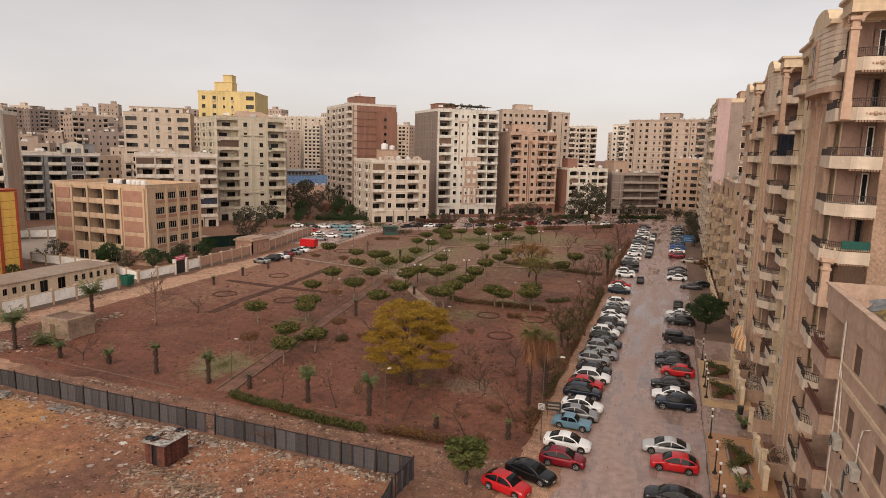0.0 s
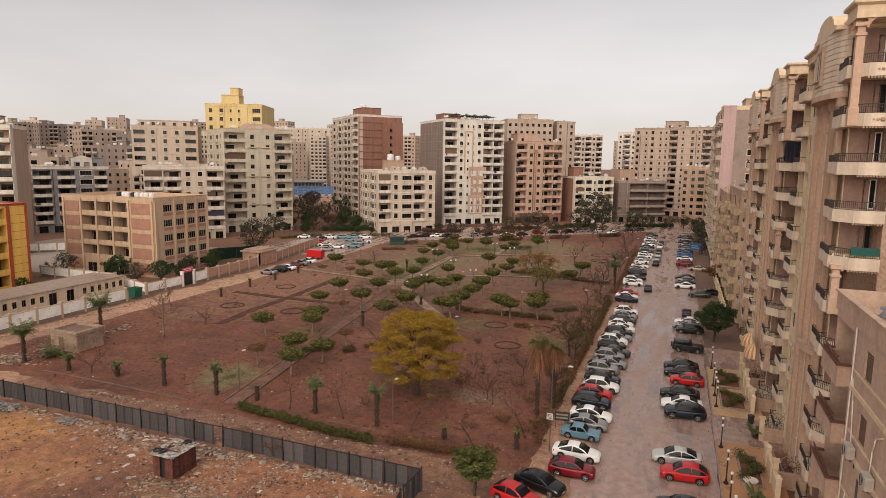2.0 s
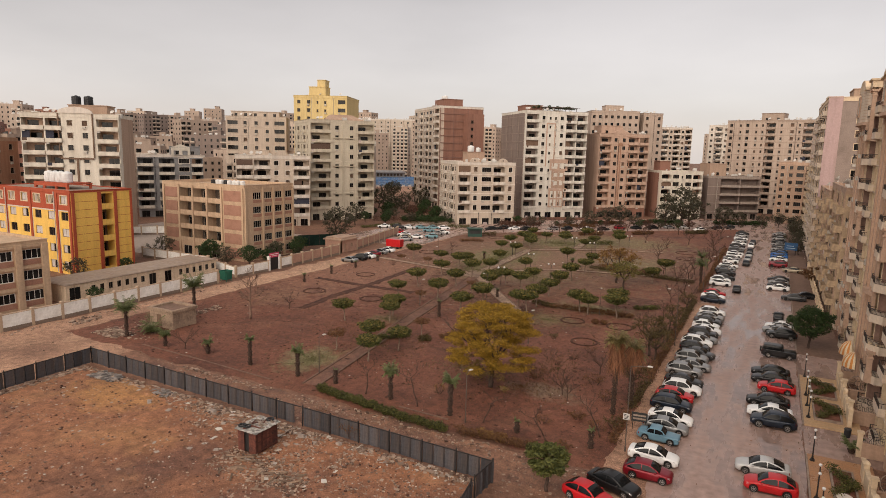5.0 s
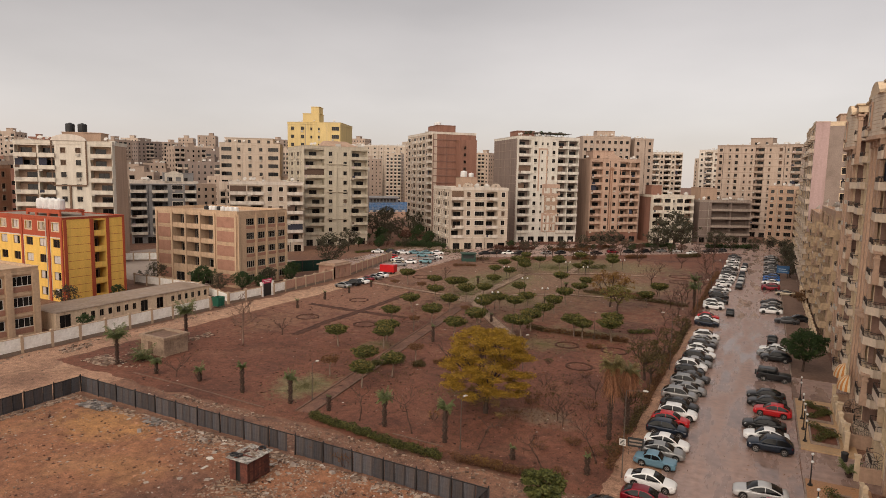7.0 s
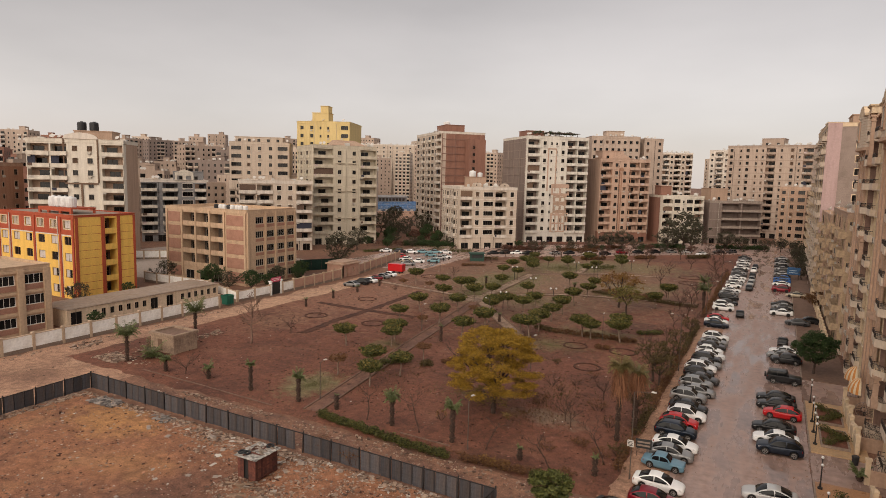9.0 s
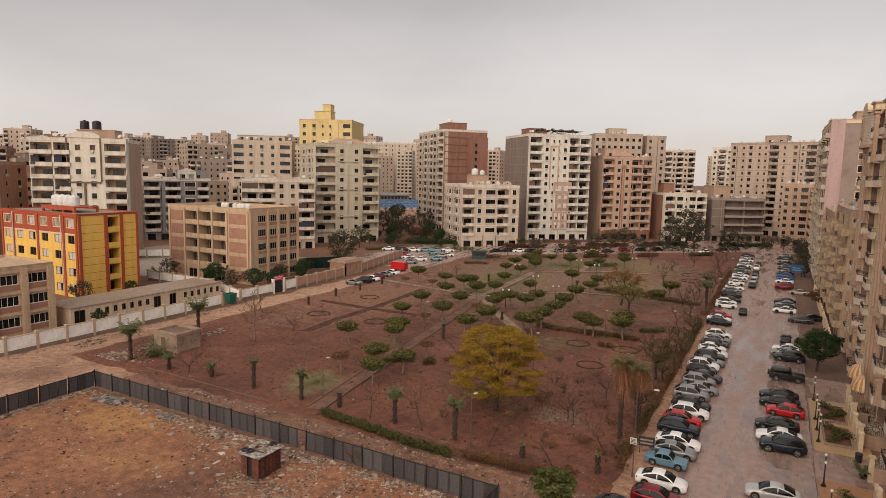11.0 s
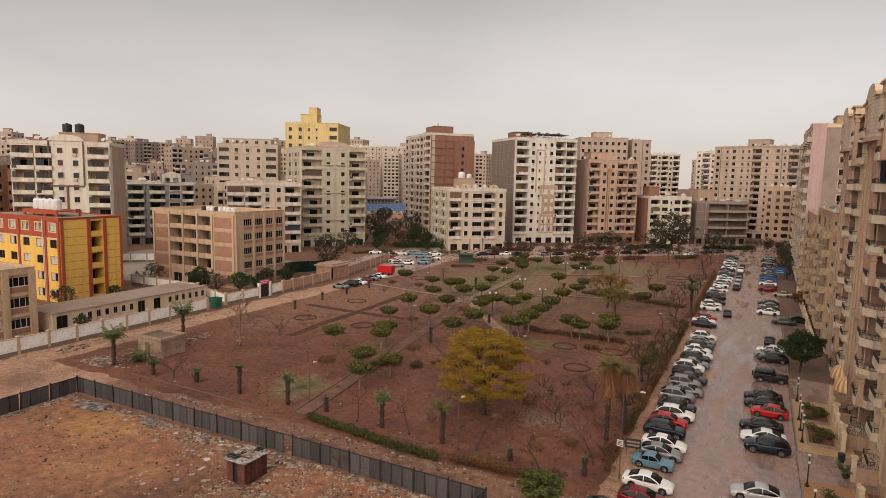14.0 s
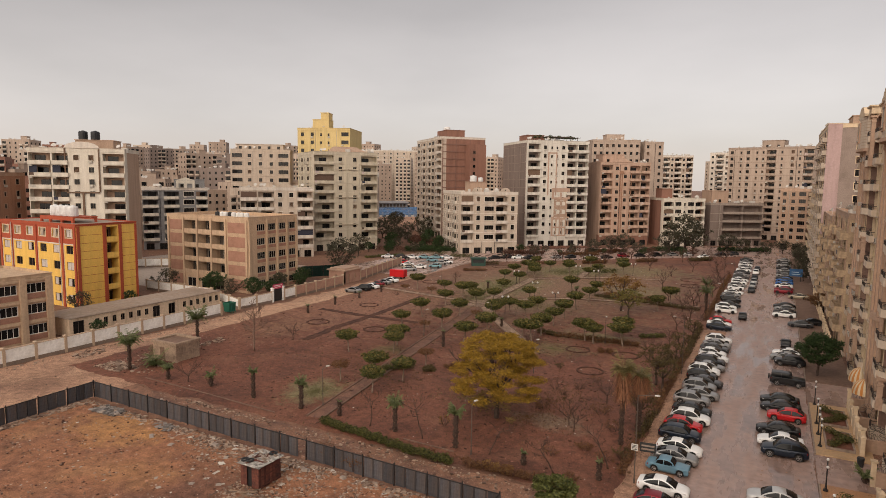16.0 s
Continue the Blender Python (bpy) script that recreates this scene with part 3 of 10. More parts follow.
def penthouse(b, x0, x1, y0, y1, z0, z1, wall, windows=2):
    """A smaller block that stands on a building's roof."""
    bm = bmesh.new()
    stack(bm, [(x0, x1, y0, y1, z0), (x0, x1, y0, y1, z1), (x0 - 0.2, x1 + 0.2, y0 - 0.2, y1 + 0.2, z1), (x0 - 0.2, x1 + 0.2, y0 - 0.2, y1 + 0.2, z1 + 0.2)])
    part("penthouse", bm, wall, b)
    for i in range(windows):
        u = x0 + (x1 - x0) * (i + 0.5) / windows
        window(b, Matrix.Identity(4), u - 0.6, y0 - 0.06, z0 + 1.0, 1.2, 1.2, M_FRAME_DARK)


def local(b, x, y, z):
    return b.matrix_basis @ Matrix.Translation((x, y, z))


def water_tank(m, r, h, mat, label):
    bm = bmesh.new()
    prof = [(0.9, 0.0), (1.0, 0.06)]
    for i in range(1, 4):
        prof += [(1.0, 0.2 * i - 0.02), (1.04, 0.2 * i), (1.0, 0.2 * i + 0.02)]
    prof += [(1.0, 0.8), (0.9, 0.88), (0.75, 0.92), (0.36, 0.93), (0.34, 0.98), (0.2, 1.0)]
    rows = [[bm.verts.new((r * q * math.cos(2 * math.pi * k / 14), r * q * math.sin(2 * math.pi * k / 14), h * z)) for k in range(14)] for q, z in prof]
    for a, b in zip(rows, rows[1:]):
        for k in range(14):
            bm.faces.new([a[k], a[(k + 1) % 14], b[(k + 1) % 14], b[k]])
    bm.faces.new(list(reversed(rows[0])))
    bm.faces.new(rows[-1])
    return solid("water_tank", bm, mat, label, "water tank", m=m)


def dish(m, r=0.6):
    d = thing("satellite_dish", m, "pale round satellite dish on a rooftop", "satellite dish", "rooftop dishes")
    bm = bmesh.new()
    tube(bm, (0, 0, 0), (0, 0, 1.0), 0.04, 0.04, 6)
    part("mast", bm, M_IRON, d)
    bm = bmesh.new()
    ax = Vector((-0.3, -0.75, 0.6)).normalized()
    c = Vector((0, 0, 1.1))
    for i in range(3):
        tube(bm, c + ax * 0.06 * i * i, c + ax * 0.06 * (i + 1) ** 2, r * (0.05 + 0.32 * i), r * (0.05 + 0.32 * (i + 1)), 12, cap=(i == 0))
    part("reflector", bm, M_DISH, d)
    return d


M_DISH = material("dish paint", (0.55, 0.52, 0.48), rough=0.5, vary=0.1)
M_TANK_WHITE = material("white plastic", (0.68, 0.68, 0.67), rough=0.5, vary=0.06)
M_TANK_BLACK = material("black plastic", (0.02, 0.02, 0.022), rough=0.5, vary=0.1)
M_BRICK_FRAME = material("dusty brick-brown concrete", (0.215, 0.118, 0.093), vary=0.14, grain=5, stain=0.3)
M_SIDEFRAME = material("dusty grey-brown concrete", (0.275, 0.212, 0.18), vary=0.14, grain=5, stain=0.3)
M_BRIGHT = material("bright white render", (0.66, 0.615, 0.545), vary=0.08, grain=3, stain=0.35, streak=True)
M_RED_BRICK = material("bare red brick", (0.262, 0.128, 0.092), vary=0.16, grain=7, stain=0.25, streak=True)
M_GREY_BRICK = material("bare grey brick", (0.225, 0.172, 0.148), vary=0.14, grain=7, stain=0.2, streak=True)
M_BEIGE = material("beige render", (0.518, 0.42, 0.341), vary=0.08, grain=3, stain=0.3, streak=True)
M_CREAM = material("cream render", (0.54, 0.445, 0.36), vary=0.08, grain=3, stain=0.3, streak=True)
M_PALE = material("pale render", (0.647, 0.578, 0.506), vary=0.07, grain=3, stain=0.3, streak=True)
M_WHITE = material("white render", (0.66, 0.60, 0.51), vary=0.07, grain=3, stain=0.3, streak=True)
M_ORANGE = material("apricot render", (0.49, 0.335, 0.255), vary=0.08, grain=3, stain=0.3, streak=True)
M_TAN = material("tan render", (0.455, 0.352, 0.285), vary=0.08, grain=3, stain=0.3, streak=True)
M_DUN = material("dun brown render", (0.375, 0.285, 0.228), vary=0.1, grain=3, stain=0.3, streak=True)
M_OLIVE = material("grey-green beige render", (0.53, 0.465, 0.365), vary=0.08, grain=3, stain=0.3, streak=True)
M_YELLOW = material("yellow render", (0.62, 0.47, 0.22), vary=0.07, grain=3, stain=0.3, streak=True)
M_OCHRE = material("bright ochre paint", (0.77, 0.475, 0.115), vary=0.08, grain=3, stain=0.4, streak=True, dirt_amount=0.3)
M_RUST = material("brick red paint", (0.38, 0.075, 0.035), vary=0.1, grain=3, stain=0.4, streak=True, dirt_amount=0.3)
M_PINK = material("pink render", (0.43, 0.30, 0.285), vary=0.08, grain=3, stain=0.3, streak=True)
M_SAND = material("sandy render", (0.63, 0.485, 0.335), vary=0.1, grain=3, stain=0.35, streak=True)
M_SAND_DARK = material("brown sandy render", (0.41, 0.28, 0.205), vary=0.14, grain=4, stain=0.35, streak=True)
M_SAND_PINK = material("pinkish stone pilaster", (0.485, 0.325, 0.235), vary=0.1, grain=4, stain=0.3, streak=True)
M_TERRA = material("terracotta render", (0.36, 0.195, 0.125), vary=0.12, grain=4, stain=0.4, streak=True)
M_SLATE = material("slate grey cladding", (0.24, 0.235, 0.235), vary=0.1, grain=4, stain=0.4)
M_BLUEG = material("pale blue render", (0.33, 0.42, 0.50), vary=0.1, grain=3, stain=0.3)
M_ROOFING = material("worn roof screed", (0.33, 0.25, 0.195), vary=0.2, grain=2, stain=0.4, rough=0.7, wet=0.3)
M_PLINTH_DARK = material("dark roof felt", (0.05, 0.045, 0.042), vary=0.2, grain=4, stain=0.8)
M_SCHOOL = material("tan school render", (0.52, 0.365, 0.245), vary=0.12, grain=3, stain=0.35, streak=True, dirt=(0.27, 0.18, 0.12))
M_BUFF = material("buff wall paint", (0.60, 0.46, 0.33), vary=0.14, grain=3, stain=0.5, streak=True, dirt=(0.25, 0.17, 0.12))
M_STREET = material("weathered brown sandy render", (0.475, 0.345, 0.225), vary=0.16, grain=3, stain=0.5, streak=True, dirt=(0.2, 0.135, 0.1))
M_BLIND = material("dull grey blind", (0.50, 0.45, 0.42), vary=0.1, rand=0.12)
M_SCHOOL_BRICK = material("school brick panel", (0.36, 0.185, 0.13), vary=0.14, grain=9, stain=0.5)

# ---- ground, road, pavement ----
def sheet(name, x0, x1, y0, y1, z, mat, label, category, nx=1, ny=1, rough_z=0.0, wobble=0.0, skirt=0.0, kind="structure"):
    bm = bmesh.new()
    rows = []
    for j in range(ny + 1):
        row = []
        for i in range(nx + 1):
            x, y = x0 + (x1 - x0) * i / nx, y0 + (y1 - y0) * j / ny
            edge = i in (0, nx) or j in (0, ny)
            dz = 0.0 if edge else rough_z * (noise.noise((x * 0.35, y * 0.35, 3.1)) + 0.5 * noise.noise((x * 1.3, y * 1.3, 7.7)))
            if edge and wobble:
                x += wobble * noise.noise((x * 0.4, y * 0.4, 1.0))
                y += wobble * noise.noise((x * 0.4, y * 0.4, 9.0))
            row.append(bm.verts.new((x, y, z + dz - (skirt if edge else 0))))
        rows.append(row)
    for j in range(ny):
        for i in range(nx):
            bm.faces.new([rows[j][i], rows[j][i + 1], rows[j + 1][i + 1], rows[j + 1][i]])
    return solid(name, bm, mat, label, category, kind, smooth=True)


sheet("ground", -1800, 1800, -300, 2600, 0.0, M_SOIL, "bare damp brown earth round the whole place", "ground")
sheet("ground_park", -88, -10.3, 50.8, 262, 0.07, M_PARK, "dark wet soil of the neglected park", "soil", 110, 220, 0.05, 1.2, 0.1)
sheet("ground_lot", -72.2, -18.6, 0, 44.4, 0.10, M_LOT, "orange-brown bare earth of the fenced vacant lot", "soil", 130, 100, 0.13, 0.3, 0.14)
sheet("ground_track", -94.2, -72.6, 5, 172, 0.02, M_TRACK, "muddy dirt track along the school wall", "track", 20, 120, 0.012, 1.5, 0.012)
sheet("ground_track_cross", -72.4, -10.5, 45.0, 50.6, 0.03, M_MUD, "rutted dirt track between fence and park", "track", 90, 14, 0.03, 0.5, 0.025)
sheet("road", -10.2, 4.75, -10, 312, 0.045, M_ROAD, "wet brown asphalt street strewn with mud", "road", 12, 200, 0.006, 0.25, 0.0)
bm = bmesh.new()
prism(bm, [(-118, 186), (-84, 190), (-8, 262), (60, 268), (60, 300), (-30, 292), (-112, 208)], 0.0, 0.16)
solid("road_far", bm, M_ROAD, "wet cross street beyond the park", "road", "structure")
sheet("ground_shoulder", -11.4, -6.9, 20, 124, 0.062, M_TRACK, "muddy dirt shoulder under the parked cars", "track", 10, 110, 0.012, 0.7, 0.02)
sheet("road_west", -118, -88.5, 150, 205, 0.035, M_ROAD, "wet asphalt car park beside the park", "road", 12, 20, 0.0, 0.6, 0.0)

# ---- large buildings round the park ----


ROOFTOP = []


def all_buildings():
    # the tower with a bare brick gable
    t = building("apartment_tower", (-169.0, 286.4), (-140.1, 259.5), 22, 46.5, 13,
                 [("W", 3), ("w", 2.2), ("d", 3), ("w", 2.2), ("d", 3), ("W", 3), ("w", 2), ("b", 3.6)], M_BEIGE, M_PALE,
                 "tall beige apartment tower with a bare red brick gable", 11, side_wall=M_RED_BRICK, proud=0.9, bal=M_PALE, bands=False)
    penthouse(t, 24, 38, 3, 12, 46.3, 49.5, M_RED_BRICK, 0)
    bm = bmesh.new()
    for i in range(1, 14):
        box(bm, 39.62, 39.75, 0.4, 21.6, i * 3.28 + 0.2, i * 3.28 + 0.5)
    for y in (0.4, 7, 14, 21.3):
        box(bm, 39.62, 39.72, y, y + 0.35, 0, 45.5)
    part("concrete_frame", bm, M_BRICK_FRAME, t, "exposed concrete beams and columns")
    window(t, Matrix.Translation((39.7, 14, 0)) @ Matrix.Rotation(math.pi / 2, 4, "Z"), 0, 0, 27.5, 2, 1.8, M_FRAME_WHITE)
    bm = bmesh.new()
    box(bm, 39.5, 45.5, 12, 20, 0, 43)
    part("wing", bm, M_RED_BRICK, t)
    for s in range(12):
        window(t, Matrix.Translation((45.5, 13.5, 0)) @ Matrix.Rotation(math.pi / 2, 4, "Z"), 0, -0.05, 3.6 + 3.2 * s, 1.2, 1.3)
    for i in range(2):
        water_tank(local(t, 28 + 3 * i, 6, 49.7), 1.1, 2.0, M_TANK_WHITE, "white plastic water tank on the brick tower")
    # six storeys with arched windows
    t = building("apartment_block", (-102.7, 205.8), (-86.4, 221.0), 25, 22.6, 5, [("b", 3.6), ("a", 2.6), ("W", 3.6), ("B", 3.6), ("a", 2.8)], M_CREAM, M_PALE,
                 "cream six-storey block with arched windows and gables", 12, ground=4.4, side_l=[("a", 2), ("a", 2), ("d", 3), ("a", 2), ("a", 2), ("d", 3), ("a", 2)], proud=0.5, bal=M_PALE, fancy=False)
    bm = bmesh.new()
    for u in (6.2, 17.2):
        outline(bm, [(u - 1.9, 22.6)] + [(u + 1.9, 22.6)] + [(u + 1.9 * math.cos(a * math.pi / 8), 22.6 + 1.5 * math.sin(a * math.pi / 8)) for a in range(1, 8)], -0.2, 0.15)
    part("gable", bm, M_CREAM, t)
    bm = bmesh.new()
    for u in (6.2, 17.2):
        tube(bm, (u, -0.24, 23.2), (u, -0.2, 23.2), 0.28, 0.28, 10)
    part("roundel", bm, M_FRAME_DARK, t)
    penthouse(t, 7, 14, 12, 18, 21.8, 26.0, M_SAND_DARK, 1)
    water_tank(local(t, 9, 14, 26.2), 1.3, 2.4, M_TANK_WHITE, "white plastic water tank on the cream block")
    water_tank(local(t, 12, 14, 26.2), 1.0, 1.7, M_TANK_WHITE, "white plastic water tank on the cream block")
    # white ten-storey block
    t = building("apartment_block", (-92.4, 246.4), (-72.1, 264.9), 30, 43.3, 11, [("b", 4), ("w", 2.6), ("n", 1.6), ("n", 1.6), ("w", 2.4), ("b", 3.4), ("b", 3.4)], M_BRIGHT, M_BRIGHT,
                 "white apartment block with brown panels and a grey brick side", 13, side_wall=M_GREY_BRICK, proud=0.6, bal=M_BRIGHT, ground=4.0)
    bm = bmesh.new()
    for i in range(1, 13):
        box(bm, -0.12, 0, 1.7, 29.8, i * 3.4, i * 3.4 + 0.3)
    for y in (1.7, 8.5, 15.5, 22.5, 29.4):
        box(bm, -0.1, 0, y, y + 0.4, 0, 42)
    part("concrete_frame", bm, M_SIDEFRAME, t, "exposed concrete beams and columns")
    bm = bmesh.new()
    box(bm, 9.0, 9.5, -0.16, 0, 21, 38)
    box(bm, 12.6, 13.1, -0.16, 0, 21, 38)
    box(bm, 9.0, 13.1, -0.2, 0, 38, 38.5)
    part("pilaster", bm, M_ORANGE, t)
    bm = bmesh.new()
    for z0, z1 in ((12.2, 13.4), (15.1, 16.9), (18.4, 19.4)):
        box(bm, 12.2, 18.4, -0.09, -0.01, z0, z1)
    for u in (12.2, 14.9, 17.4):
        box(bm, u, u + 1.0, -0.1, -0.01, 12.2, 19.0)
    for u in (13.2, 15.9):
        for z in (4.6, 8.0):
            box(bm, u, u + 0.5, -0.1, -0.01, z, z + 3.0)
            box(bm, u + 1.6, u + 2.1, -0.1, -0.01, z, z + 3.0)
    tagged(part("brown_panel", bm, M_SAND_DARK, t), kind="stuff")
    bm = bmesh.new()
    for z0, z1 in ((4.2, 4.7), (7.5, 8.1), (11.0, 12.2), (19.4, 20.2), (22.4, 24.0)):
        box(bm, 11.2, 19.4, -0.11, -0.01, z0, z1)
    for u in (11.2, 14.8, 18.4):
        box(bm, u, u + 0.9, -0.12, -0.01, 19.4, 24.0)
        box(bm, u, u + 0.8, -0.12, -0.01, 4.2, 12.0)
    tagged(part("ochre_panel", bm, M_ORANGE, t), kind="stuff")
    bm = bmesh.new()
    for u in range(3, 26, 5):
        box(bm, u, u + 0.15, 2, 2.15, 43, 44.6 + 0.2 * (u % 3))
        box(bm, u, u + 0.15, 9, 9.15, 43, 44.9)
    for u in range(3, 25):
        box(bm, u, u + 0.3, 1.2, 10, 44.7, 44.85)
    box(bm, 9, 21, 2, 9, 44.86, 45.1)
    part("pergola", bm, M_FRAME_DARK, t, "dark rooftop pergola with plants")
    penthouse(t, 1.0, 8.5, 4, 13, 43.0, 45.4, M_RED_BRICK, 0)
    ROOFTOP.append(t)
    for i in range(4):
        water_tank(local(t, 8 + 2.6 * i, 14, 42.6), 1.1, 3.6, M_TANK_WHITE, "white plastic water tank on the white block")
    # apricot block with a pediment
    t = building("apartment_block", (-67.8, 270.0), (-49.8, 283.5), 20, 35.2, 9, [("b", 3.2), ("w", 2.2), ("w", 2.2), ("b", 3.0), ("b", 2.6)], M_ORANGE, M_ORANGE,
                 "apricot apartment block with pilasters and a pediment", 14, proud=0.4, bal=M_ORANGE, ground=4.4, gwall=M_RED_BRICK)
    bm = bmesh.new()
    outline(bm, [(4.5, 35.2), (14.2, 35.2), (9.4, 37.2)], -0.3, 0.1)
    part("pediment", bm, M_ORANGE, t)
    bm = bmesh.new()
    for u in (4.9, 8.7, 9.5, 13.6):
        box(bm, u, u + 0.3, -0.25, 0, 5, 31)
    outline(bm, [(8.2, 30.2), (10.6, 30.2)] + [(9.4 + 1.2 * math.cos(a * math.pi / 8), 30.2 + 1.4 * math.sin(a * math.pi / 8)) for a in range(1, 8)], -0.25, 0)
    part("pilaster", bm, M_TERRA, t)
    penthouse(t, 3, 13, 6, 14, 34.4, 38.5, M_ORANGE, 2)
    # tall tan block behind it
    t = building("apartment_tower", (-83.0, 311.0), (-62.0, 322.0), 20, 47.3, 12, [("w", 2.2)] * 8, M_TAN, M_TAN,
                 "tall tan tower with small square windows", 15, bands=False, side_r=[("w", 3)] * 4)
    penthouse(t, 8, 17, 5, 12, 45.6, 50, M_TAN, 2)
    t = building("apartment_tower", (-60.5, 325.0), (-52.4, 331.0), 18, 46.8, 13, [("w", 2.4), (".", 1.6), ("w", 2.4)], M_TAN, M_TAN,
                 "narrow tan tower with square windows", 16, bands=False)
    # white five-storey with a brick side
    t = building("apartment_block", (-43.4, 282.0), (-27.9, 292.3), 14, 20.4, 5, [("B", 3.4), ("W", 2.6), ("n", 1.4), ("W", 2.6), ("B", 3.2)], M_WHITE, M_WHITE,
                 "white five-storey block with rounded balcony arches", 17, side_wall=M_RED_BRICK, proud=0.5, bal=M_WHITE, ground=3.6)
    penthouse(t, 0.3, 5, 3, 9, 19.6, 24.2, M_RED_BRICK, 0)
    # unfinished frame
    t = building("unfinished_building", (-26.0, 297.0), (-5.9, 311.5), 18, 18.6, 4, [(".", 3), ("o", 5), ("o", 5)], M_GREY_BRICK, M_CONC,
                 "unfinished grey concrete building with open floors", 18, ground=3.4, bands=True)
    penthouse(t, 2.5, 10.5, 4, 12, 17.8, 23.6, M_SAND_DARK, 1)
    # broad tan block that closes the street
    t = building("apartment_tower", (-24.0, 352.0), (13.5, 343.0), 26, 44.6, 13, [("w", 2.6), (".", 0.8), ("n", 2.0), ("w", 2.6), (".", 0.6), ("n", 2.0), ("n", 2.0), ("b", 3.2), (".", 0.6), ("n", 2.2), (".", 1.0), ("w", 2.4), ("n", 2.0), ("b", 3.2)], M_TAN, M_DUN,
                 "broad tan tower block that closes the street", 19, bands=True, proud=0.3)
    penthouse(t, 14, 24, 6, 14, 43.8, 48, M_DUN, 2)
    t = building("apartment_block", (0.6, 303.0), (14.5, 301.0), 20, 25.2, 7, [("w", 2.4), ("w", 2.4), ("W", 2.6), ("b", 3)], M_SAND_DARK, M_SAND_PINK,
                 "sandy brown apartment block at the street's end", 20, proud=0.5)
    t = building("apartment_tower", (-65.5, 415.0), (-48.5, 421.0), 20, 43.8, 12, [("b", 3), ("w", 2), ("b", 3), ("w", 2), ("b", 3)], M_BEIGE, M_PALE,
                 "distant beige tower with balconies", 21, proud=0.5)
    t = building("apartment_tower", (-42.0, 455.0), (-30.0, 455.0), 20, 47, 12, [("w", 2), ("b", 3), ("w", 2)], M_PALE, M_PALE,
                 "distant pale apartment tower", 22, proud=0.5)
    # nine-storey grey-beige block
    t = building("apartment_block", (-151.6, 182.0), (-136.8, 201.7), 27, 36.4, 9, [("b", 4.4), ("w", 2.6), (".", 0.6), ("w", 2.6), ("b", 3.8)], M_OLIVE, M_OLIVE,
                 "grey-beige nine-storey block with deep balconies", 23, ground=4.2, side_l=[("w", 2), ("d", 3), ("w", 2), ("d", 3), ("w", 2)], proud=0.5, fancy=True)
    bm = bmesh.new()
    for u in (7.7, 12.1, 16.9):
        box(bm, u, u + 0.4, -0.25, 0, 4, 34.5)
    part("pilaster", bm, M_OLIVE, t)
    for z in (9.4, 19.4, 29.6):
        for u in (8.5, 13.0):
            bm = bmesh.new()
            stack(bm, [(u + 0.3, u + 3.2, -0.3, 0, z), (u, u + 3.5, -0.55, 0, z + 0.3), (u, u + 3.5, -0.55, 0, z + 0.55)])
            part("hood_moulding", bm, M_OLIVE, t)
    bm = bmesh.new()
    stack(bm, [(7.0, 21.0, 0.6, 9, 36.3), (8.8, 17.0, 3.4, 6.5, 38.4)])
    part("hip_roof", bm, M_SAND_DARK, t, "low brown hipped roof")
    # yellow tower behind it
    t = building("apartment_tower", (-181.0, 207.0), (-160.2, 215.7), 22, 47.3, 13, [("w", 2.6), ("w", 2.6), ("n", 2), ("n", 2), (".", 2), ("W", 2.6)], M_YELLOW, M_YELLOW,
                 "pale yellow tower with square windows", 24, bands=False, side_wall=M_YELLOW)
    penthouse(t, 6, 13, 2, 9, 46.6, 50.8, M_YELLOW, 0)
    penthouse(t, 9.4, 12.8, 2.5, 8.5, 50.9, 53.6, M_YELLOW, 0)
    # cream block behind the ochre school
    t = building("apartment_block", (-181.0, 98.0), (-162.0, 113.5), 14, 33.8, 9, [("b", 4), ("b", 3), ("w", 2.6), ("w", 2.6), (".", 0.6), ("b", 4)], M_WHITE, M_WHITE,
                 "cream eight-storey block with a curved gable", 25, proud=0.6, bal=M_WHITE, bands=False, side_wall=M_SAND_DARK)
    bm = bmesh.new()
    box(bm, 9.2, 9.5, -0.35, 0, 22, 33.8)
    box(bm, 17.8, 18.1, -0.35, 0, 22, 33.8)
    box(bm, 9.5, 17.8, -0.3, 0, 21.6, 22)
    box(bm, 13.4, 13.9, -0.3, 0, 3, 21.6)
    part("pilaster", bm, M_SHUTTER, t)
    bm = bmesh.new()
    outline(bm, [(9.2, 33.8), (18.1, 33.8)] + [(13.65 + 4.45 * math.cos(a * math.pi / 8), 33.8 + 1.7 * math.sin(a * math.pi / 8)) for a in range(1, 8)], -0.35, 0.2)
    part("gable", bm, M_PALE, t)
    penthouse(t, 10, 20, 6, 13, 33, 36.2, M_SAND_DARK, 0)
    for i in range(2):
        water_tank(local(t, 11.5 + 3.2 * i, 8, 36.4), 1.2, 2.6, M_TANK_BLACK, "black plastic water tank on a roof")
    # slate and white block, a villa roof and the tan block behind the school
    t = building("apartment_block", (-205.0, 150.0), (-191.4, 167.9), 16, 22.5, 6, [("b", 3.4), (".", 1.0), ("b", 3.4), (".", 0.5), ("W", 3), ("b", 2.6)], M_SLATE, M_PALE,
                 "slate grey block with white balconies", 26, proud=0.8, bal=M_WHITE, bands=False)
    penthouse(t, 11, 21.5, 0.2, 6, 21.6, 25.4, M_SLATE, 2)
    bm = bmesh.new()
    lattice(bm, [11.6, 12.4, 14.2, 15.4, 17.2, 18.0], [21.9, 22.5, 24.0, 25.0], [(12.4, 14.2, 22.5, 24.0), (15.4, 17.2, 22.5, 24.0)], -0.1, 0.0)
    outline(bm, [(11.2, 25.05), (18.4, 25.05), (14.8, 26.3)], -0.15, 0.1)
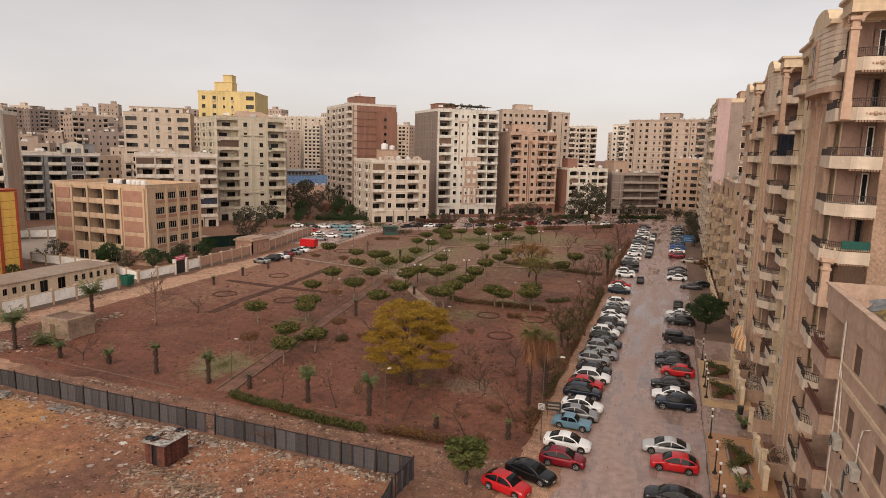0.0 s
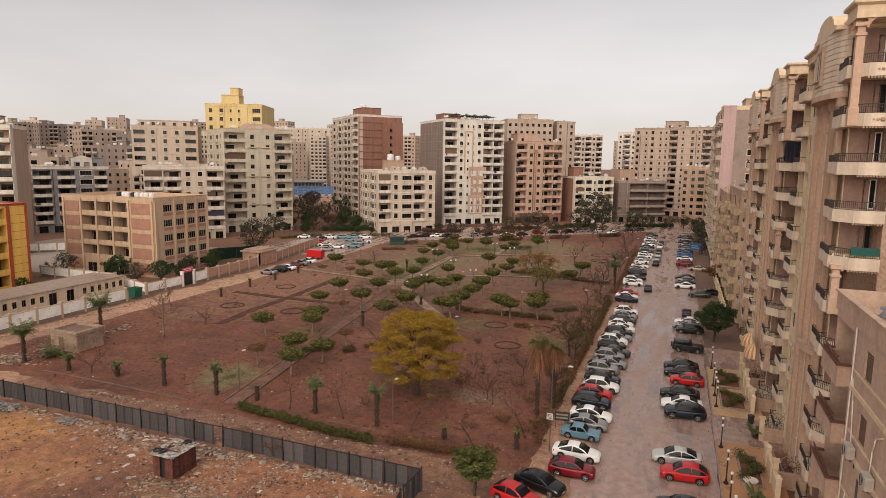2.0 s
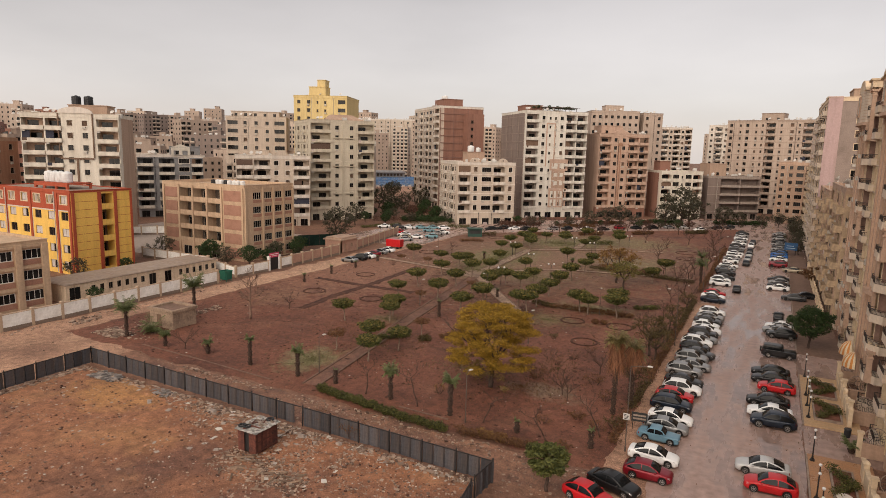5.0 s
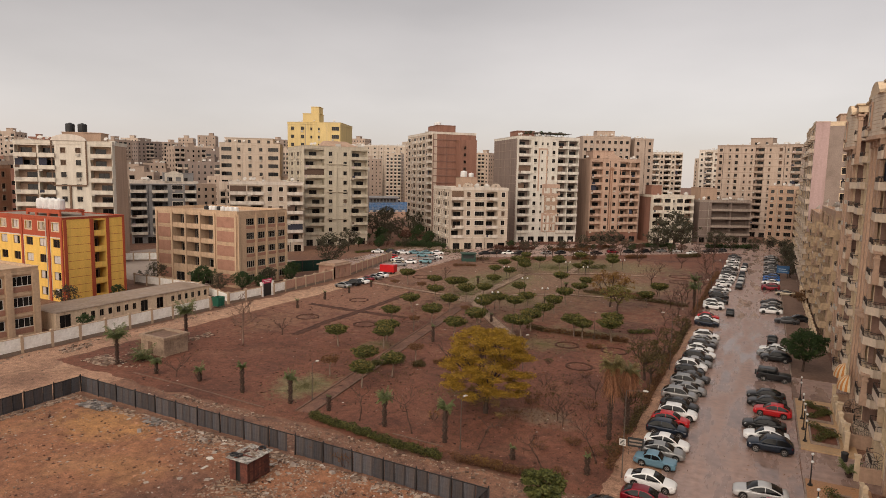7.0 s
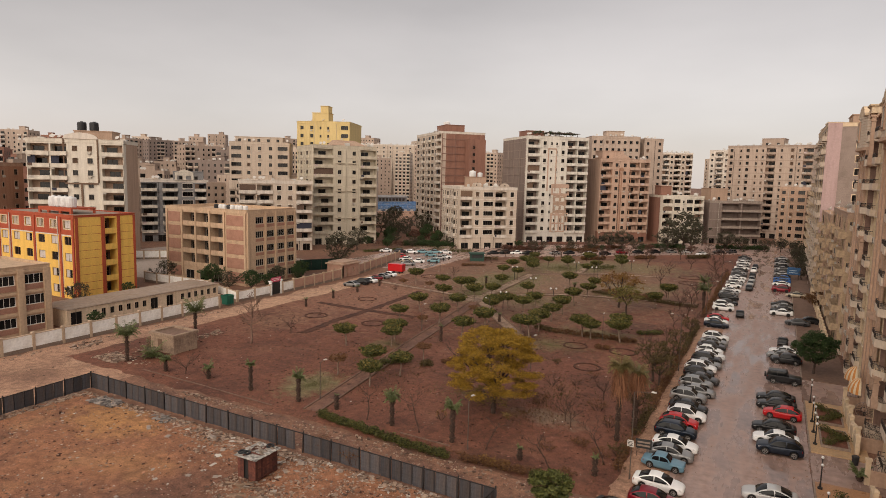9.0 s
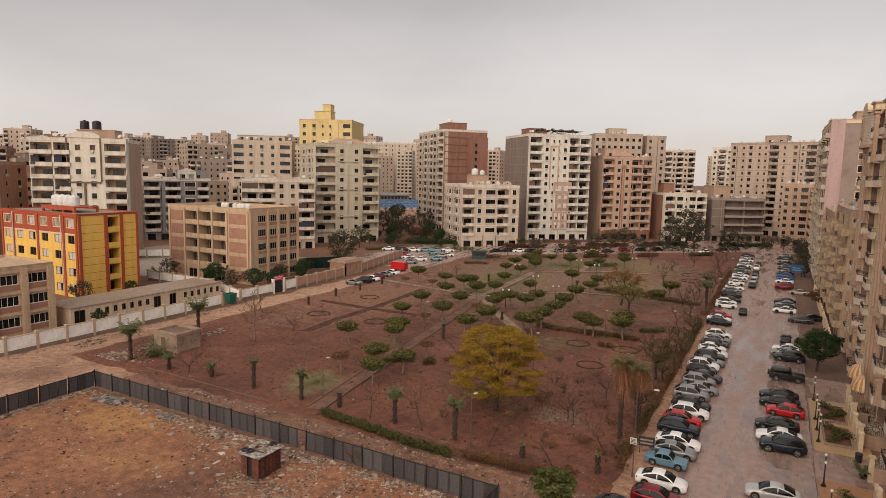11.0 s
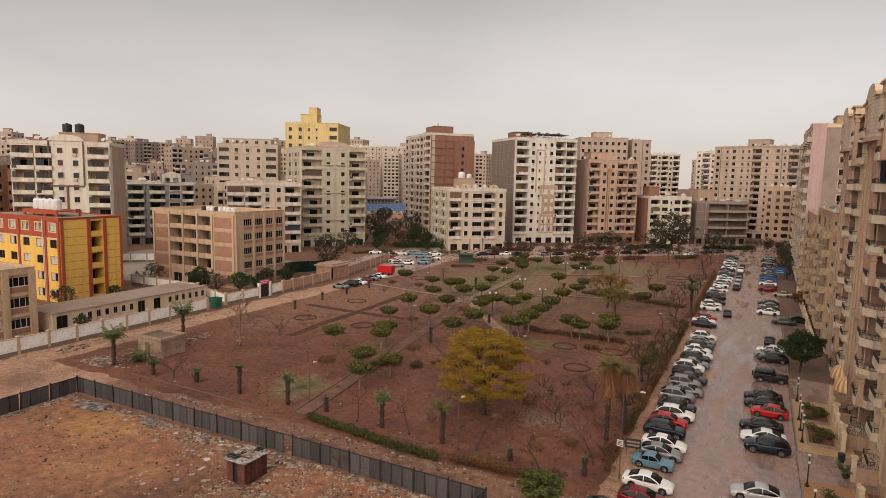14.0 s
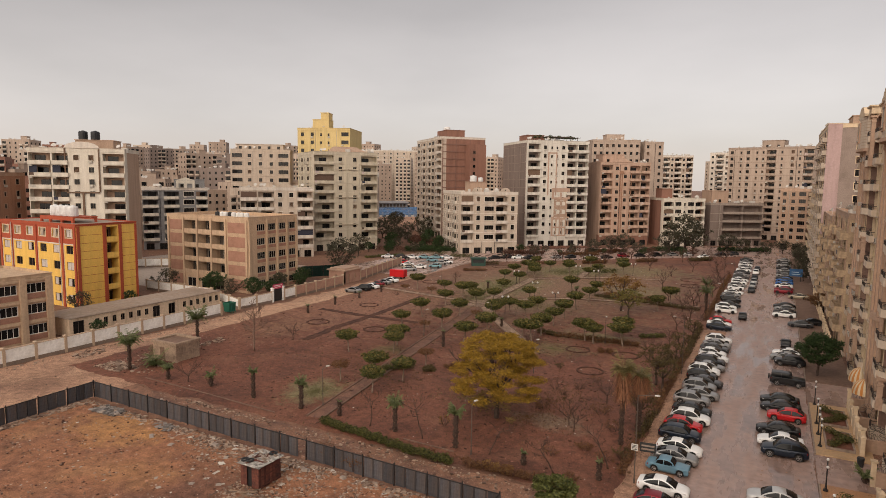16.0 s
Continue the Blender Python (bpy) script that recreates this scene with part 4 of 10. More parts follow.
    part("pediment", bm, M_WHITE, t, "white surround with a low pediment")
    t = building("apartment_block", (-158.0, 152.0), (-141.5, 169.5), 14, 23.4, 6, [("b", 3), ("b", 3), ("w", 2), ("w", 2), ("b", 3)], M_CREAM, M_PALE,
                 "cream block with a small gable above the school", 27, proud=0.4, bands=False)
    bm = bmesh.new()
    outline(bm, [(11, 23.4), (18, 23.4), (14.5, 25.2)], -0.2, 0.1)
    part("gable", bm, M_CREAM, t)
    t = building("apartment_tower", (-208.0, 195.0), (-188.0, 210.0), 18, 38.5, 10, [("W", 3), ("w", 2.4), ("w", 2.4), ("w", 2.4), ("W", 3)], M_BEIGE, M_CREAM,
                 "beige tower with a cluttered roof", 28, proud=0.5)
    penthouse(t, 2, 22, 2, 12, 37.6, 40.5, M_BEIGE, 5)
    t = building("apartment_block", (-206.0, 78.0), (-184.5, 88.0), 16, 27, 7, [("w", 2), ("w", 3), ("w", 2), ("b", 3)], M_TERRA, M_SAND_DARK,
                 "brown brick apartment block", 29, proud=0.3, bands=False, side_r=[(".", 2), ("n", 2), ("w", 3)])
    t = building("apartment_block", (-213.0, 268.0), (-191.0, 281.0), 20, 29, 8, [("w", 2.2)] * 9, M_BEIGE, M_PALE,
                 "beige block with rows of small windows", 30, proud=0.5)
    t = building("apartment_tower", (-342.0, 478.0), (-296.0, 507.0), 20, 53, 13, [("w", 2.2)] * 9, M_CREAM, M_PALE,
                 "distant cream apartment tower", 31, proud=0.5)
    t = building("apartment_tower", (-134.0, 330.0), (-118.0, 338.0), 16, 43, 12, [("w", 2), ("b", 3), ("b", 3), ("w", 2)], M_YELLOW, M_BLUEG,
                 "distant yellow and pale blue tower", 32, proud=0.5, side_wall=M_BLUEG, bal=M_BLUEG)


FAR[0] = True
all_buildings()
FAR[0] = False


def strips(parent, name, mat, boxes, fm=None, label=""):
    """Mouldings: each box (x0, x1, y0, y1, z0, z1) a part of its own."""
    for q in boxes:
        bm = bmesh.new()
        box(bm, *q)
        ob = part(name, bm, mat, parent, label)
        if fm is not None:
            ob.matrix_basis = fm


# ---- the schools on the west side ----
def school_block():
    # the core's dark tone puts the unlit corridors' shade into their back walls
    t = building("school_building", (-135.2, 105.9), (-107.8, 105.9), 16.6, 17.9, 4, [(".", 5.0), ("b", 4.2), ("b", 4.2), ("b", 4.2), (".", 6.2)], M_SCHOOL, M_SCHOOL,
                 "sandy four-storey school with brick panels and open corridors", 41, ground=3.5, side_r=[("W", 3.6)] * 4, proud=0.12, bal=M_SCHOOL, bands=True,
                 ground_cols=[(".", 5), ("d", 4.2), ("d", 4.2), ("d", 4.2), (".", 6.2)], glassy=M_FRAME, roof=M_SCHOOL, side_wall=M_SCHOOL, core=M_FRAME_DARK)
    sh = (16.9 - 3.5) / 4
    w = 27.4
    k = w / 23.8
    for s in range(-1, 4):
        z = 3.5 + s * sh
        strips(t, "brick_panel", M_SCHOOL_BRICK, [(0.8, 5.0 * k - 0.7, -0.1, 0, z + 0.45, z + sh - 0.45), (17.6 * k + 0.7, w - 0.9, -0.1, 0, z + 0.45, z + sh - 0.45)])
    strips(t, "pilaster", M_SCHOOL, [(u, u + 0.55, -0.3, 0, 0, 17.2) for u in (0.05, 5.0 * k - 0.3, 9.2 * k - 0.3, 13.4 * k - 0.3, 17.6 * k - 0.3, w - 0.7)])
    fm = Matrix.Translation((w, 2.4, 0)) @ Matrix.Rotation(math.pi / 2, 4, "Z")
    d = 14.2
    strips(t, "pilaster", M_SCHOOL, [(u, u + 0.5, -0.35, 0, 0, 17.2) for u in (-2.3, 3.3, 6.85, 10.4, d - 0.5)], fm)
    for s in range(5):
        z = 0.15 + s * sh
        strips(t, "spandrel", M_SCHOOL_BRICK, [(u + 0.45, u + 3.1, -0.06, 0, z + 0.1, z + 0.8) for u in (0.0, 3.55, 7.1, 10.65)], fm)
    for i in range(8):
        water_tank(local(t, 10.5 + 1.4 * i, 6.5 + 0.2 * (i % 2), 17.1), 0.6, 1.35, M_TANK_BLACK if i in (0, 3) else M_TANK_WHITE, "water tank in a row on the school roof")
    bm = bmesh.new()
    box(bm, 9.6, 21.6, 5.6, 7.4, 17.02, 17.08)
    part("tank_plinth", bm, M_PLINTH_DARK, t)


school_block()


def ochre_school():
    # brown core: shade of the open loggias, held in the back wall's colour
    t = building("school_building", (-151.3, 75.4), (-123.8, 75.4), 13.4, 17.2, 4, [("x", 4.58)] * 6, M_OCHRE, M_RUST,
                 "ochre yellow school painted with brick-red bands", 42, ground=3.4, parapet=0.45, side_r=[(".", 4.9), ("b", 3.6), (".", 5.2)], proud=0.1, bal=M_OCHRE, bands=False,
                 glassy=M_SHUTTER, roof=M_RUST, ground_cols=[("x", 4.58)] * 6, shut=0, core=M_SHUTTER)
    w = 27.5
    c = w / 6
    strips(t, "roof_screed", M_ROOFING, [(0.2, w - 0.2, 0.2, 13.1, 16.96, 16.99)])
    strips(t, "red_band", M_RUST, [(0, w, -0.08, 0, 13.15, 14.3), (0, w, -0.08, 0, 16.1, 16.6)])
    strips(t, "red_band", M_RUST, [(c * (i + 1) - 1.1, c * (i + 1) + 1.1, -0.075, 0, 14.3, 16.1) for i in range(5)])
    strips(t, "pilaster", M_RUST, [(u - 0.3, u + 0.3, -0.25, 0, 0, 16.6) for u in (0.32, c, 3 * c, 5 * c, w - 0.32)])
    strips(t, "red_fascia", M_RUST, [(-0.15, w + 0.12, -0.18, -0.02, 16.6, 17.25)])
    strips(t, "drainpipe", M_PALE, [(u, u + 0.12, -0.4, -0.26, 0.2, 16.8) for u in (c + 0.1, 5 * c - 0.6)])
    strips(t, "cream_line", M_PALE, [q for u0, u1 in ((0.62, c - 0.3), (c + 0.3, 3 * c - 0.3), (3 * c + 0.3, 5 * c - 0.3), (5 * c + 0.3, w - 0.62)) for q in ((u0, u1, -0.06, 0, 12.9, 13.12), (u0, u0 + 0.13, -0.06, 0, 0.5, 12.9), (u1 - 0.13, u1, -0.06, 0, 0.5, 12.9))])
    for i in range(6):
        u = c * i + c / 2
        bm = bmesh.new()
        lattice(bm, [u - 1.3, u - 1.1, u + 1.1, u + 1.3], [14.2, 14.42, 16.02, 16.2], [(u - 1.1, u + 1.1, 14.42, 16.02)], -0.12, -0.02)
        if i % 3 != 2:
            for k in range(1, 5):
                box(bm, u - 1.1 + 0.44 * k - 0.06, u - 1.1 + 0.44 * k + 0.06, -0.06, -0.02, 14.42, 16.02)
        part("window_surround", bm, M_SAND, t, "cream window surround with upright bars")
    fm = Matrix.Translation((w, 2.4, 0)) @ Matrix.Rotation(math.pi / 2, 4, "Z")
    k = 11.0 / 13.7
    strips(t, "pilaster", M_RUST, [(-2.3, -1.7, -0.2, 0, 0, 16.7), (4.9 * k - 0.7, 4.9 * k, -0.25, 0, 0, 16.7), (8.5 * k, 8.5 * k + 0.6, -0.25, 0, 0, 16.7), (10.55, 11.0, -0.2, 0, 0, 16.7)], fm)
    strips(t, "groove", M_RUST, [q for i in range(1, 10) for q in ((-1.5, 4.9 * k - 0.75, -0.02, 0, 1.65 * i, 1.65 * i + 0.07), (8.5 * k + 0.6, 10.5, -0.02, 0, 1.65 * i, 1.65 * i + 0.07))], fm)
    bm = bmesh.new()
    lattice(bm, [10, 10.6, 13.2, 13.8, 17.4, 18.0, 21.2, 21.8], [16.4, 17.5, 18.3], [(10.6, 13.2, 16.4, 17.5), (13.8, 17.4, 16.4, 17.5), (18.0, 21.2, 16.4, 17.5)], 3, 3.4)
    box(bm, 10, 21.8, 3.41, 8.5, 18.0, 18.25)
    for u in (10.2, 21.3):
        box(bm, u, u + 0.4, 8.0, 8.4, 16.4, 18.0)
    part("penthouse", bm, M_RUST, t)
    for i in range(4):
        water_tank(local(t, 12.4 + 2.1 * i, 5, 18.25), 1.03, 2.4, M_TANK_WHITE, "large white water tank on the ochre school")


ochre_school()


def near_school():
    t = building("school_building", (-104.2, 31.18), (-104.2, 59.0), 14, 11.2, 3, [("W", 4.2)] * 6, M_SCHOOL, M_SCHOOL,
                 "sandy three-storey school with tall pilasters", 43, ground=0.5, proud=0.1, bands=False, glassy=M_FRAME_WHITE, parapet=0.6, roof=M_SCHOOL, ground_cols=[(".", 1)], shut=0)
    k = 27.82 / 6
    strips(t, "pilaster", M_SCHOOL, [(min(i * k, 27.2) - (0.4 if i else 0), min(i * k, 27.2) + 0.6, -0.5, 0, 0, 10.6) for i in range(7)])
    sh = (10.6 - 0.5) / 3
    for s in range(3):
        strips(t, "spandrel", M_SCHOOL_BRICK, [(i * k + 0.7, (i + 1) * k - 0.5, -0.06, 0, 0.5 + s * sh + 0.05, 0.5 + s * sh + 0.9) for i in range(6)])
        strips(t, "beam", M_SCHOOL, [(i * k + 0.6, (i + 1) * k - 0.4, -0.3, 0, 0.5 + (s + 1) * sh - 0.5, 0.5 + (s + 1) * sh - 0.05) for i in range(6)])


near_school()


def low_block():
    t = building("classroom_shed", (-103.2, 61.0), (-103.2, 93.0), 8.2, 3.1, 1, [("d", 3), (".", 0.8)] + [("n", 1.5)] * 7 + [("d", 2.4), (".", 0.8), ("d", 2.4), (".", 0.8)] + [("n", 1.5)] * 6, M_BUFF, M_BUFF,
                 "long low classroom block with a flat roof", 44, ground=0.2, parapet=0.15, bands=False, roof=M_ROOFING, ground_cols=[(".", 1)], shut=0)
    return t


low_block()

# ---- boundary walls ----
M_WHITEWASH = material("dirty whitewash", (0.80, 0.785, 0.75), vary=0.1, grain=3, stain=0.5, dirt=(0.46, 0.40, 0.34), dirt_amount=0.4)
M_POST = material("buff wall post", (0.46, 0.34, 0.24), vary=0.14, grain=5, stain=0.6)
M_PLINTH = material("damp grey plinth", (0.21, 0.155, 0.12), vary=0.2, grain=5, stain=0.6)
M_SALMON = material("salmon wall panel", (0.42, 0.245, 0.18), vary=0.14, grain=6, stain=0.5)


def boundary_wall(p, q, high, bays, panel, label):
    w = math.dist(p, q)
    t = thing("boundary_wall", Matrix.Translation((*p, 0)) @ Matrix.Rotation(heading(p, q), 4, "Z"), label, "wall")
    step = w / bays
    bm = bmesh.new()
    box(bm, 0, w, -0.17, 0.17, 0, 0.55)
    part("plinth", bm, M_PLINTH, t)
    bm = bmesh.new()
    box(bm, 0.2, step - 0.2, -0.1, 0.1, 0.55, high - 0.12)
    pm = mesh_of("panel", bm, panel)
    bm = bmesh.new()
    stack(bm, [(0.2, step - 0.2, -0.14, 0.14, high - 0.12), (0.2, step - 0.2, -0.16, 0.16, high - 0.05), (0.2, step - 0.2, -0.08, 0.08, high + 0.02)])
    cm = mesh_of("coping", bm, M_POST)
    bm = bmesh.new()
    stack(bm, [(-0.2, 0.2, -0.22, 0.22, 0), (-0.2, 0.2, -0.22, 0.22, high + 0.08), (-0.26, 0.26, -0.28, 0.28, high + 0.1), (-0.26, 0.26, -0.28, 0.28, high + 0.2), (-0.05, 0.05, -0.05, 0.05, high + 0.3)])
    qm = mesh_of("post", bm, M_POST)
    for i in range(bays + 1):
        piece("post", qm, t, Matrix.Translation((i * step, 0, 0)))
        if i < bays:
            piece("panel", pm, t, Matrix.Translation((i * step, 0, 0)))
            piece("coping", cm, t, Matrix.Translation((i * step, 0, 0)))
    return t


boundary_wall((-94.5, 29.0), (-95.2, 86.0), 2.5, 13, M_WHITEWASH, "long whitewashed boundary wall with buff posts")
boundary_wall((-96.4, 92.0), (-96.0, 101.0), 2.3, 2, M_WHITEWASH, "whitewashed wall beside the school gate")
boundary_wall((-95.9, 104.6), (-96.1, 108.6), 2.5, 1, M_WHITEWASH, "whitewashed wall with painted patches by the gate")
boundary_wall((-96.1, 108.6), (-96.8, 127.2), 2.6, 5, M_SALMON, "salmon wall with buff posts along the track")
boundary_wall((-98.0, 136.4), (-104.8, 168.0), 2.6, 8, M_SALMON, "salmon wall with buff posts by the car park")
boundary_wall((-110.0, 97.0), (-132.0, 97.0), 2.4, 5, M_WHITEWASH, "painted yard wall between the schools")
boundary_wall((-96.4, 92.0), (-110.0, 96.8), 2.2, 3, M_WHITEWASH, "low whitewashed yard wall by the bin")

# gate with its sign, green bin, gatehouse
M_GREEN = paint("green enamel", (0.014, 0.115, 0.078), coat=0.2, rough=0.5, metal=0)
M_BLACKP = material("black gate paint", (0.02, 0.018, 0.018), rough=0.5)
M_MAGENTA = material("magenta sign board", (0.55, 0.06, 0.13), rough=0.5, vary=0.05)
g = thing("school_gate", Matrix.Translation((-96.0, 101.1, 0)) @ Matrix.Rotation(math.pi / 2, 4, "Z"), "black metal school gate under a magenta sign", "gate")
for u in (0.0, 3.2):
    bm = bmesh.new()
    stack(bm, [(u - 0.25, u + 0.25, -0.25, 0.25, 0), (u - 0.25, u + 0.25, -0.25, 0.25, 3.0), (u - 0.32, u + 0.32, -0.32, 0.32, 3.05), (u - 0.32, u + 0.32, -0.32, 0.32, 3.2)])
    part("gate_post", bm, M_WHITEWASH, g)
for u in (0.28, 1.62):
    bm = bmesh.new()
    lattice(bm, [u] + [u + 0.13 * i for i in range(1, 10)] + [u + 1.3], [0.1, 0.3, 1.3, 1.4, 2.7, 2.8], [], -0.03, 0.03)
    part("leaf", bm, M_BLACKP, g)
bm = bmesh.new()
box(bm, 0.1, 3.1, -0.16, -0.06, 2.85, 3.85)
sg = part("sign_board", bm, M_MAGENTA, g)
for i, (a, c) in enumerate(((0.4, 2.8), (0.8, 2.4))):
    bm = bmesh.new()
    box(bm, a, c, -0.175, -0.16, 3.5 - 0.35 * i, 3.62 - 0.35 * i)
    part("lettering_bar", bm, M_WHITEWASH, sg)
bm = bmesh.new()
stack(bm, [(-1.0, 1.0, -2.3, 2.3, 0.35), (-1.3, 1.3, -2.7, 2.7, 2.1), (-1.35, 1.35, -2.75, 2.75, 2.1), (-1.35, 1.35, -2.75, 2.75, 2.25), (-1.15, 1.15, -2.5, 2.5, 2.25), (-0.95, 0.95, -2.2, 2.2, 0.6)])
bin_ = thing("waste_container", pose(-95.6, 88.6, 0.02) @ Matrix.Diagonal((0.66, 0.34, 0.95, 1)), "green metal waste container by the school wall", "waste container")
part("body", bm, M_GREEN, bin_)
for y in (-2.0, -0.7, 0.7, 2.0):
    for x0, x1 in ((-1.36, -1.2), (1.2, 1.36)):
        bm = bmesh.new()
        box(bm, x0, x1, y - 0.06, y + 0.06, 0.0, 2.1)
        part("stiffener", bm, M_GREEN, bin_)


M_MESH = material("dark green mesh", (0.012, 0.045, 0.034), rough=0.8, vary=0.25, grain=3, stain=0.8)
p0, p1 = (-113.5, 131.0), (-107.2, 141.5)
h = thing("mesh_fence", Matrix.Translation((*p0, 0)) @ Matrix.Rotation(heading(p0, p1), 4, "Z"), "dark green mesh fence behind the salmon wall", "fence")
for i in range(5):
    bm = bmesh.new()
    tube(bm, (3.06 * i, 0, 0), (3.06 * i, 0, 3.3), 0.05, 0.05, 6)
    part("post", bm, M_IRON, h)
    if i < 4:
        bm = bmesh.new()
        rows = [[bm.verts.new((3.06 * i + 0.06 + 2.94 * k / 8, 0.03 * math.sin(k * 1.7 + i), z)) for k in range(9)] for z in (0.1, 1.6, 3.1)]
        for a, b_ in zip(rows, rows[1:]):
            for k in range(8):
                bm.faces.new([a[k], a[k + 1], b_[k + 1], b_[k]])
        bmesh.ops.solidify(bm, geom=bm.faces[:], thickness=0.02)
        part("mesh_panel", bm, M_MESH, h)
boundary_wall((-168.0, 118.0), (-146.0, 139.0), 2.6, 7, M_WHITEWASH, "pale yard wall behind the schools")
sheet("ground_yard", -186, -128, 100, 150, 0.03, M_CONC, "pale concrete yard behind the schools", "yard", 8, 8, 0.0, 0.8)


def gatehouse():
    t = thing("gatehouse", Matrix.Translation((-103.0, 129.4, 0)), "small salmon gatehouse with a flat roof", "gatehouse")
    bm = bmesh.new()
    lattice(bm, [0, 2.0, 3.0, 5.2], [0, 1.1, 2.2, 3.2], [(2.0, 3.0, 1.1, 2.2)], 0, 0.3)
    part("wall", bm, M_SALMON, t)
    bm = bmesh.new()
    lattice(bm, [0, 1.2, 2.2, 4.0, 5.0, 6.8], [0, 1.0, 2.2, 3.2], [(1.2, 2.2, 0, 2.2), (4.0, 5.0, 1.0, 2.2)], 0, 0.3)
    part("wall", bm, M_SALMON, t).matrix_basis = Matrix.Translation((5.2, 0, 0)) @ Matrix.Rotation(math.pi / 2, 4, "Z")
    bm = bmesh.new()
    box(bm, 0.0, 4.89, 0.31, 6.8, 0, 3.2)
    part("core", bm, M_SAND_DARK, t)
    bm = bmesh.new()
    stack(bm, [(-0.4, 5.6, -0.4, 7.2, 3.2), (-0.4, 5.6, -0.4, 7.2, 3.5), (0.2, 5.0, 0.2, 6.6, 3.5), (0.2, 5.0, 0.2, 6.6, 3.9)])
    part("roof", bm, M_SAND_DARK, t)


gatehouse()


def hut():
    t = thing("pump_hut", Matrix.Translation((-80.8, 60.0, 0)), "small plastered hut with a parapet and debris on its roof", "hut")
    bm = bmesh.new()
    stack(bm, [(0, 5.0, 0, 4.2, 0), (0, 5.0, 0, 4.2, 2.45), (-0.2, 5.2, -0.2, 4.4, 2.5), (-0.2, 5.2, -0.2, 4.4, 2.9), (0.3, 4.7, 0.3, 3.9, 2.9), (0.3, 4.7, 0.3, 3.9, 2.6)])
    part("wall", bm, material("stained old plaster", (0.34, 0.24, 0.17), vary=0.2, grain=4, stain=0.7, dirt=(0.15, 0.10, 0.075), dirt_amount=0.8), t)
    bm = bmesh.new()
    box(bm, 0.32, 4.68, 0.32, 3.88, 2.6, 2.64)
    part("roof", bm, M_PATH, t)
    bm = bmesh.new()
    box(bm, 1.6, 2.5, -0.04, 0, 0.05, 2.0)
    part("door", bm, M_SHUTTER, t)


hut()

# ---- the lot's sheet-metal fence ----
M_SHEET = material("dark grey sheet metal", (0.078, 0.078, 0.087), rough=0.42, vary=0.2, grain=5, stain=0.8, metal=0.3, rand=0.28, dirt=(0.125, 0.09, 0.072), dirt_amount=0.5, streak=True)


def sheet_fence(p, q, bays, label):
    w = math.dist(p, q)
    t = thing("sheet_fence", Matrix.Translation((*p, 0)) @ Matrix.Rotation(heading(p, q), 4, "Z"), label, "fence", "lot fences")
    step = w / bays
    pw = (step - 0.1) / 3
    bm = bmesh.new()
    n = 5
    front, back = [], []
    for i in range(n * 2 + 1):
        x = 0.002 + (pw - 0.004) * i / (n * 2)
        y = 0.13 if i in (0, n * 2) else -0.012 if i % 2 else 0.004
        front.append([bm.verts.new((x, y, 0.12)), bm.verts.new((x, y, 1.95))])
        back.append([bm.verts.new((x, y + 0.012, 0.12)), bm.verts.new((x, y + 0.012, 1.95))])
    for i in range(n * 2):
        bm.faces.new([front[i][0], front[i + 1][0], front[i + 1][1], front[i][1]])
        bm.faces.new([back[i][1], back[i + 1][1], back[i + 1][0], back[i][0]])
        bm.faces.new([front[i][1], front[i + 1][1], back[i + 1][1], back[i][1]])
    pm = mesh_of("panel", bm, M_SHEET)
    bm = bmesh.new()
    stack(bm, [(-0.05, 0.05, -0.05, 0.05, 0), (-0.05, 0.05, -0.05, 0.05, 2.15), (-0.01, 0.01, -0.01, 0.01, 2.2)])
    qm = mesh_of("post", bm, M_IRON)
    bm = bmesh.new()
    box(bm, 0.05, step - 0.05, -0.04, 0.04, 1.93, 2.0)
    rm = mesh_of("rail", bm, M_IRON)
    rng = random.Random(bays)
    for i in range(bays + 1):
        piece("post", qm, t, Matrix.Translation((i * step, 0, 0)) @ Matrix.Rotation(radians(rng.uniform(-2, 2)), 4, "Y"))
        if i == bays:
            break
        piece("rail", rm, t, Matrix.Translation((i * step, 0, 0)))
        for j in range(3):
            if (i, j) == (9, 2) and bays > 12:
                continue
            piece("panel", pm, t, Matrix.Translation((i * step + 0.05 + j * pw, rng.uniform(-0.015, 0.015), rng.uniform(-0.04, 0.03))) @ Matrix.Rotation(radians(rng.uniform(-0.8, 0.8)), 4, "Y"))
    return t


sheet_fence((-72.4, 45.4), (-18.3, 44.5), 16, "dark corrugated metal fence along the vacant lot")
sheet_fence((-71.9, 22.0), (-72.4, 45.4), 7, "dark corrugated metal fence at the lot's end")
sheet_fence((-18.3, 44.5), (-18.5, 41.5), 1, "short leaning bay of dark metal fence")
sheet_fence((-18.45, 40.7), (-18.05, 38.1), 1, "loose bay of dark metal fence ajar")


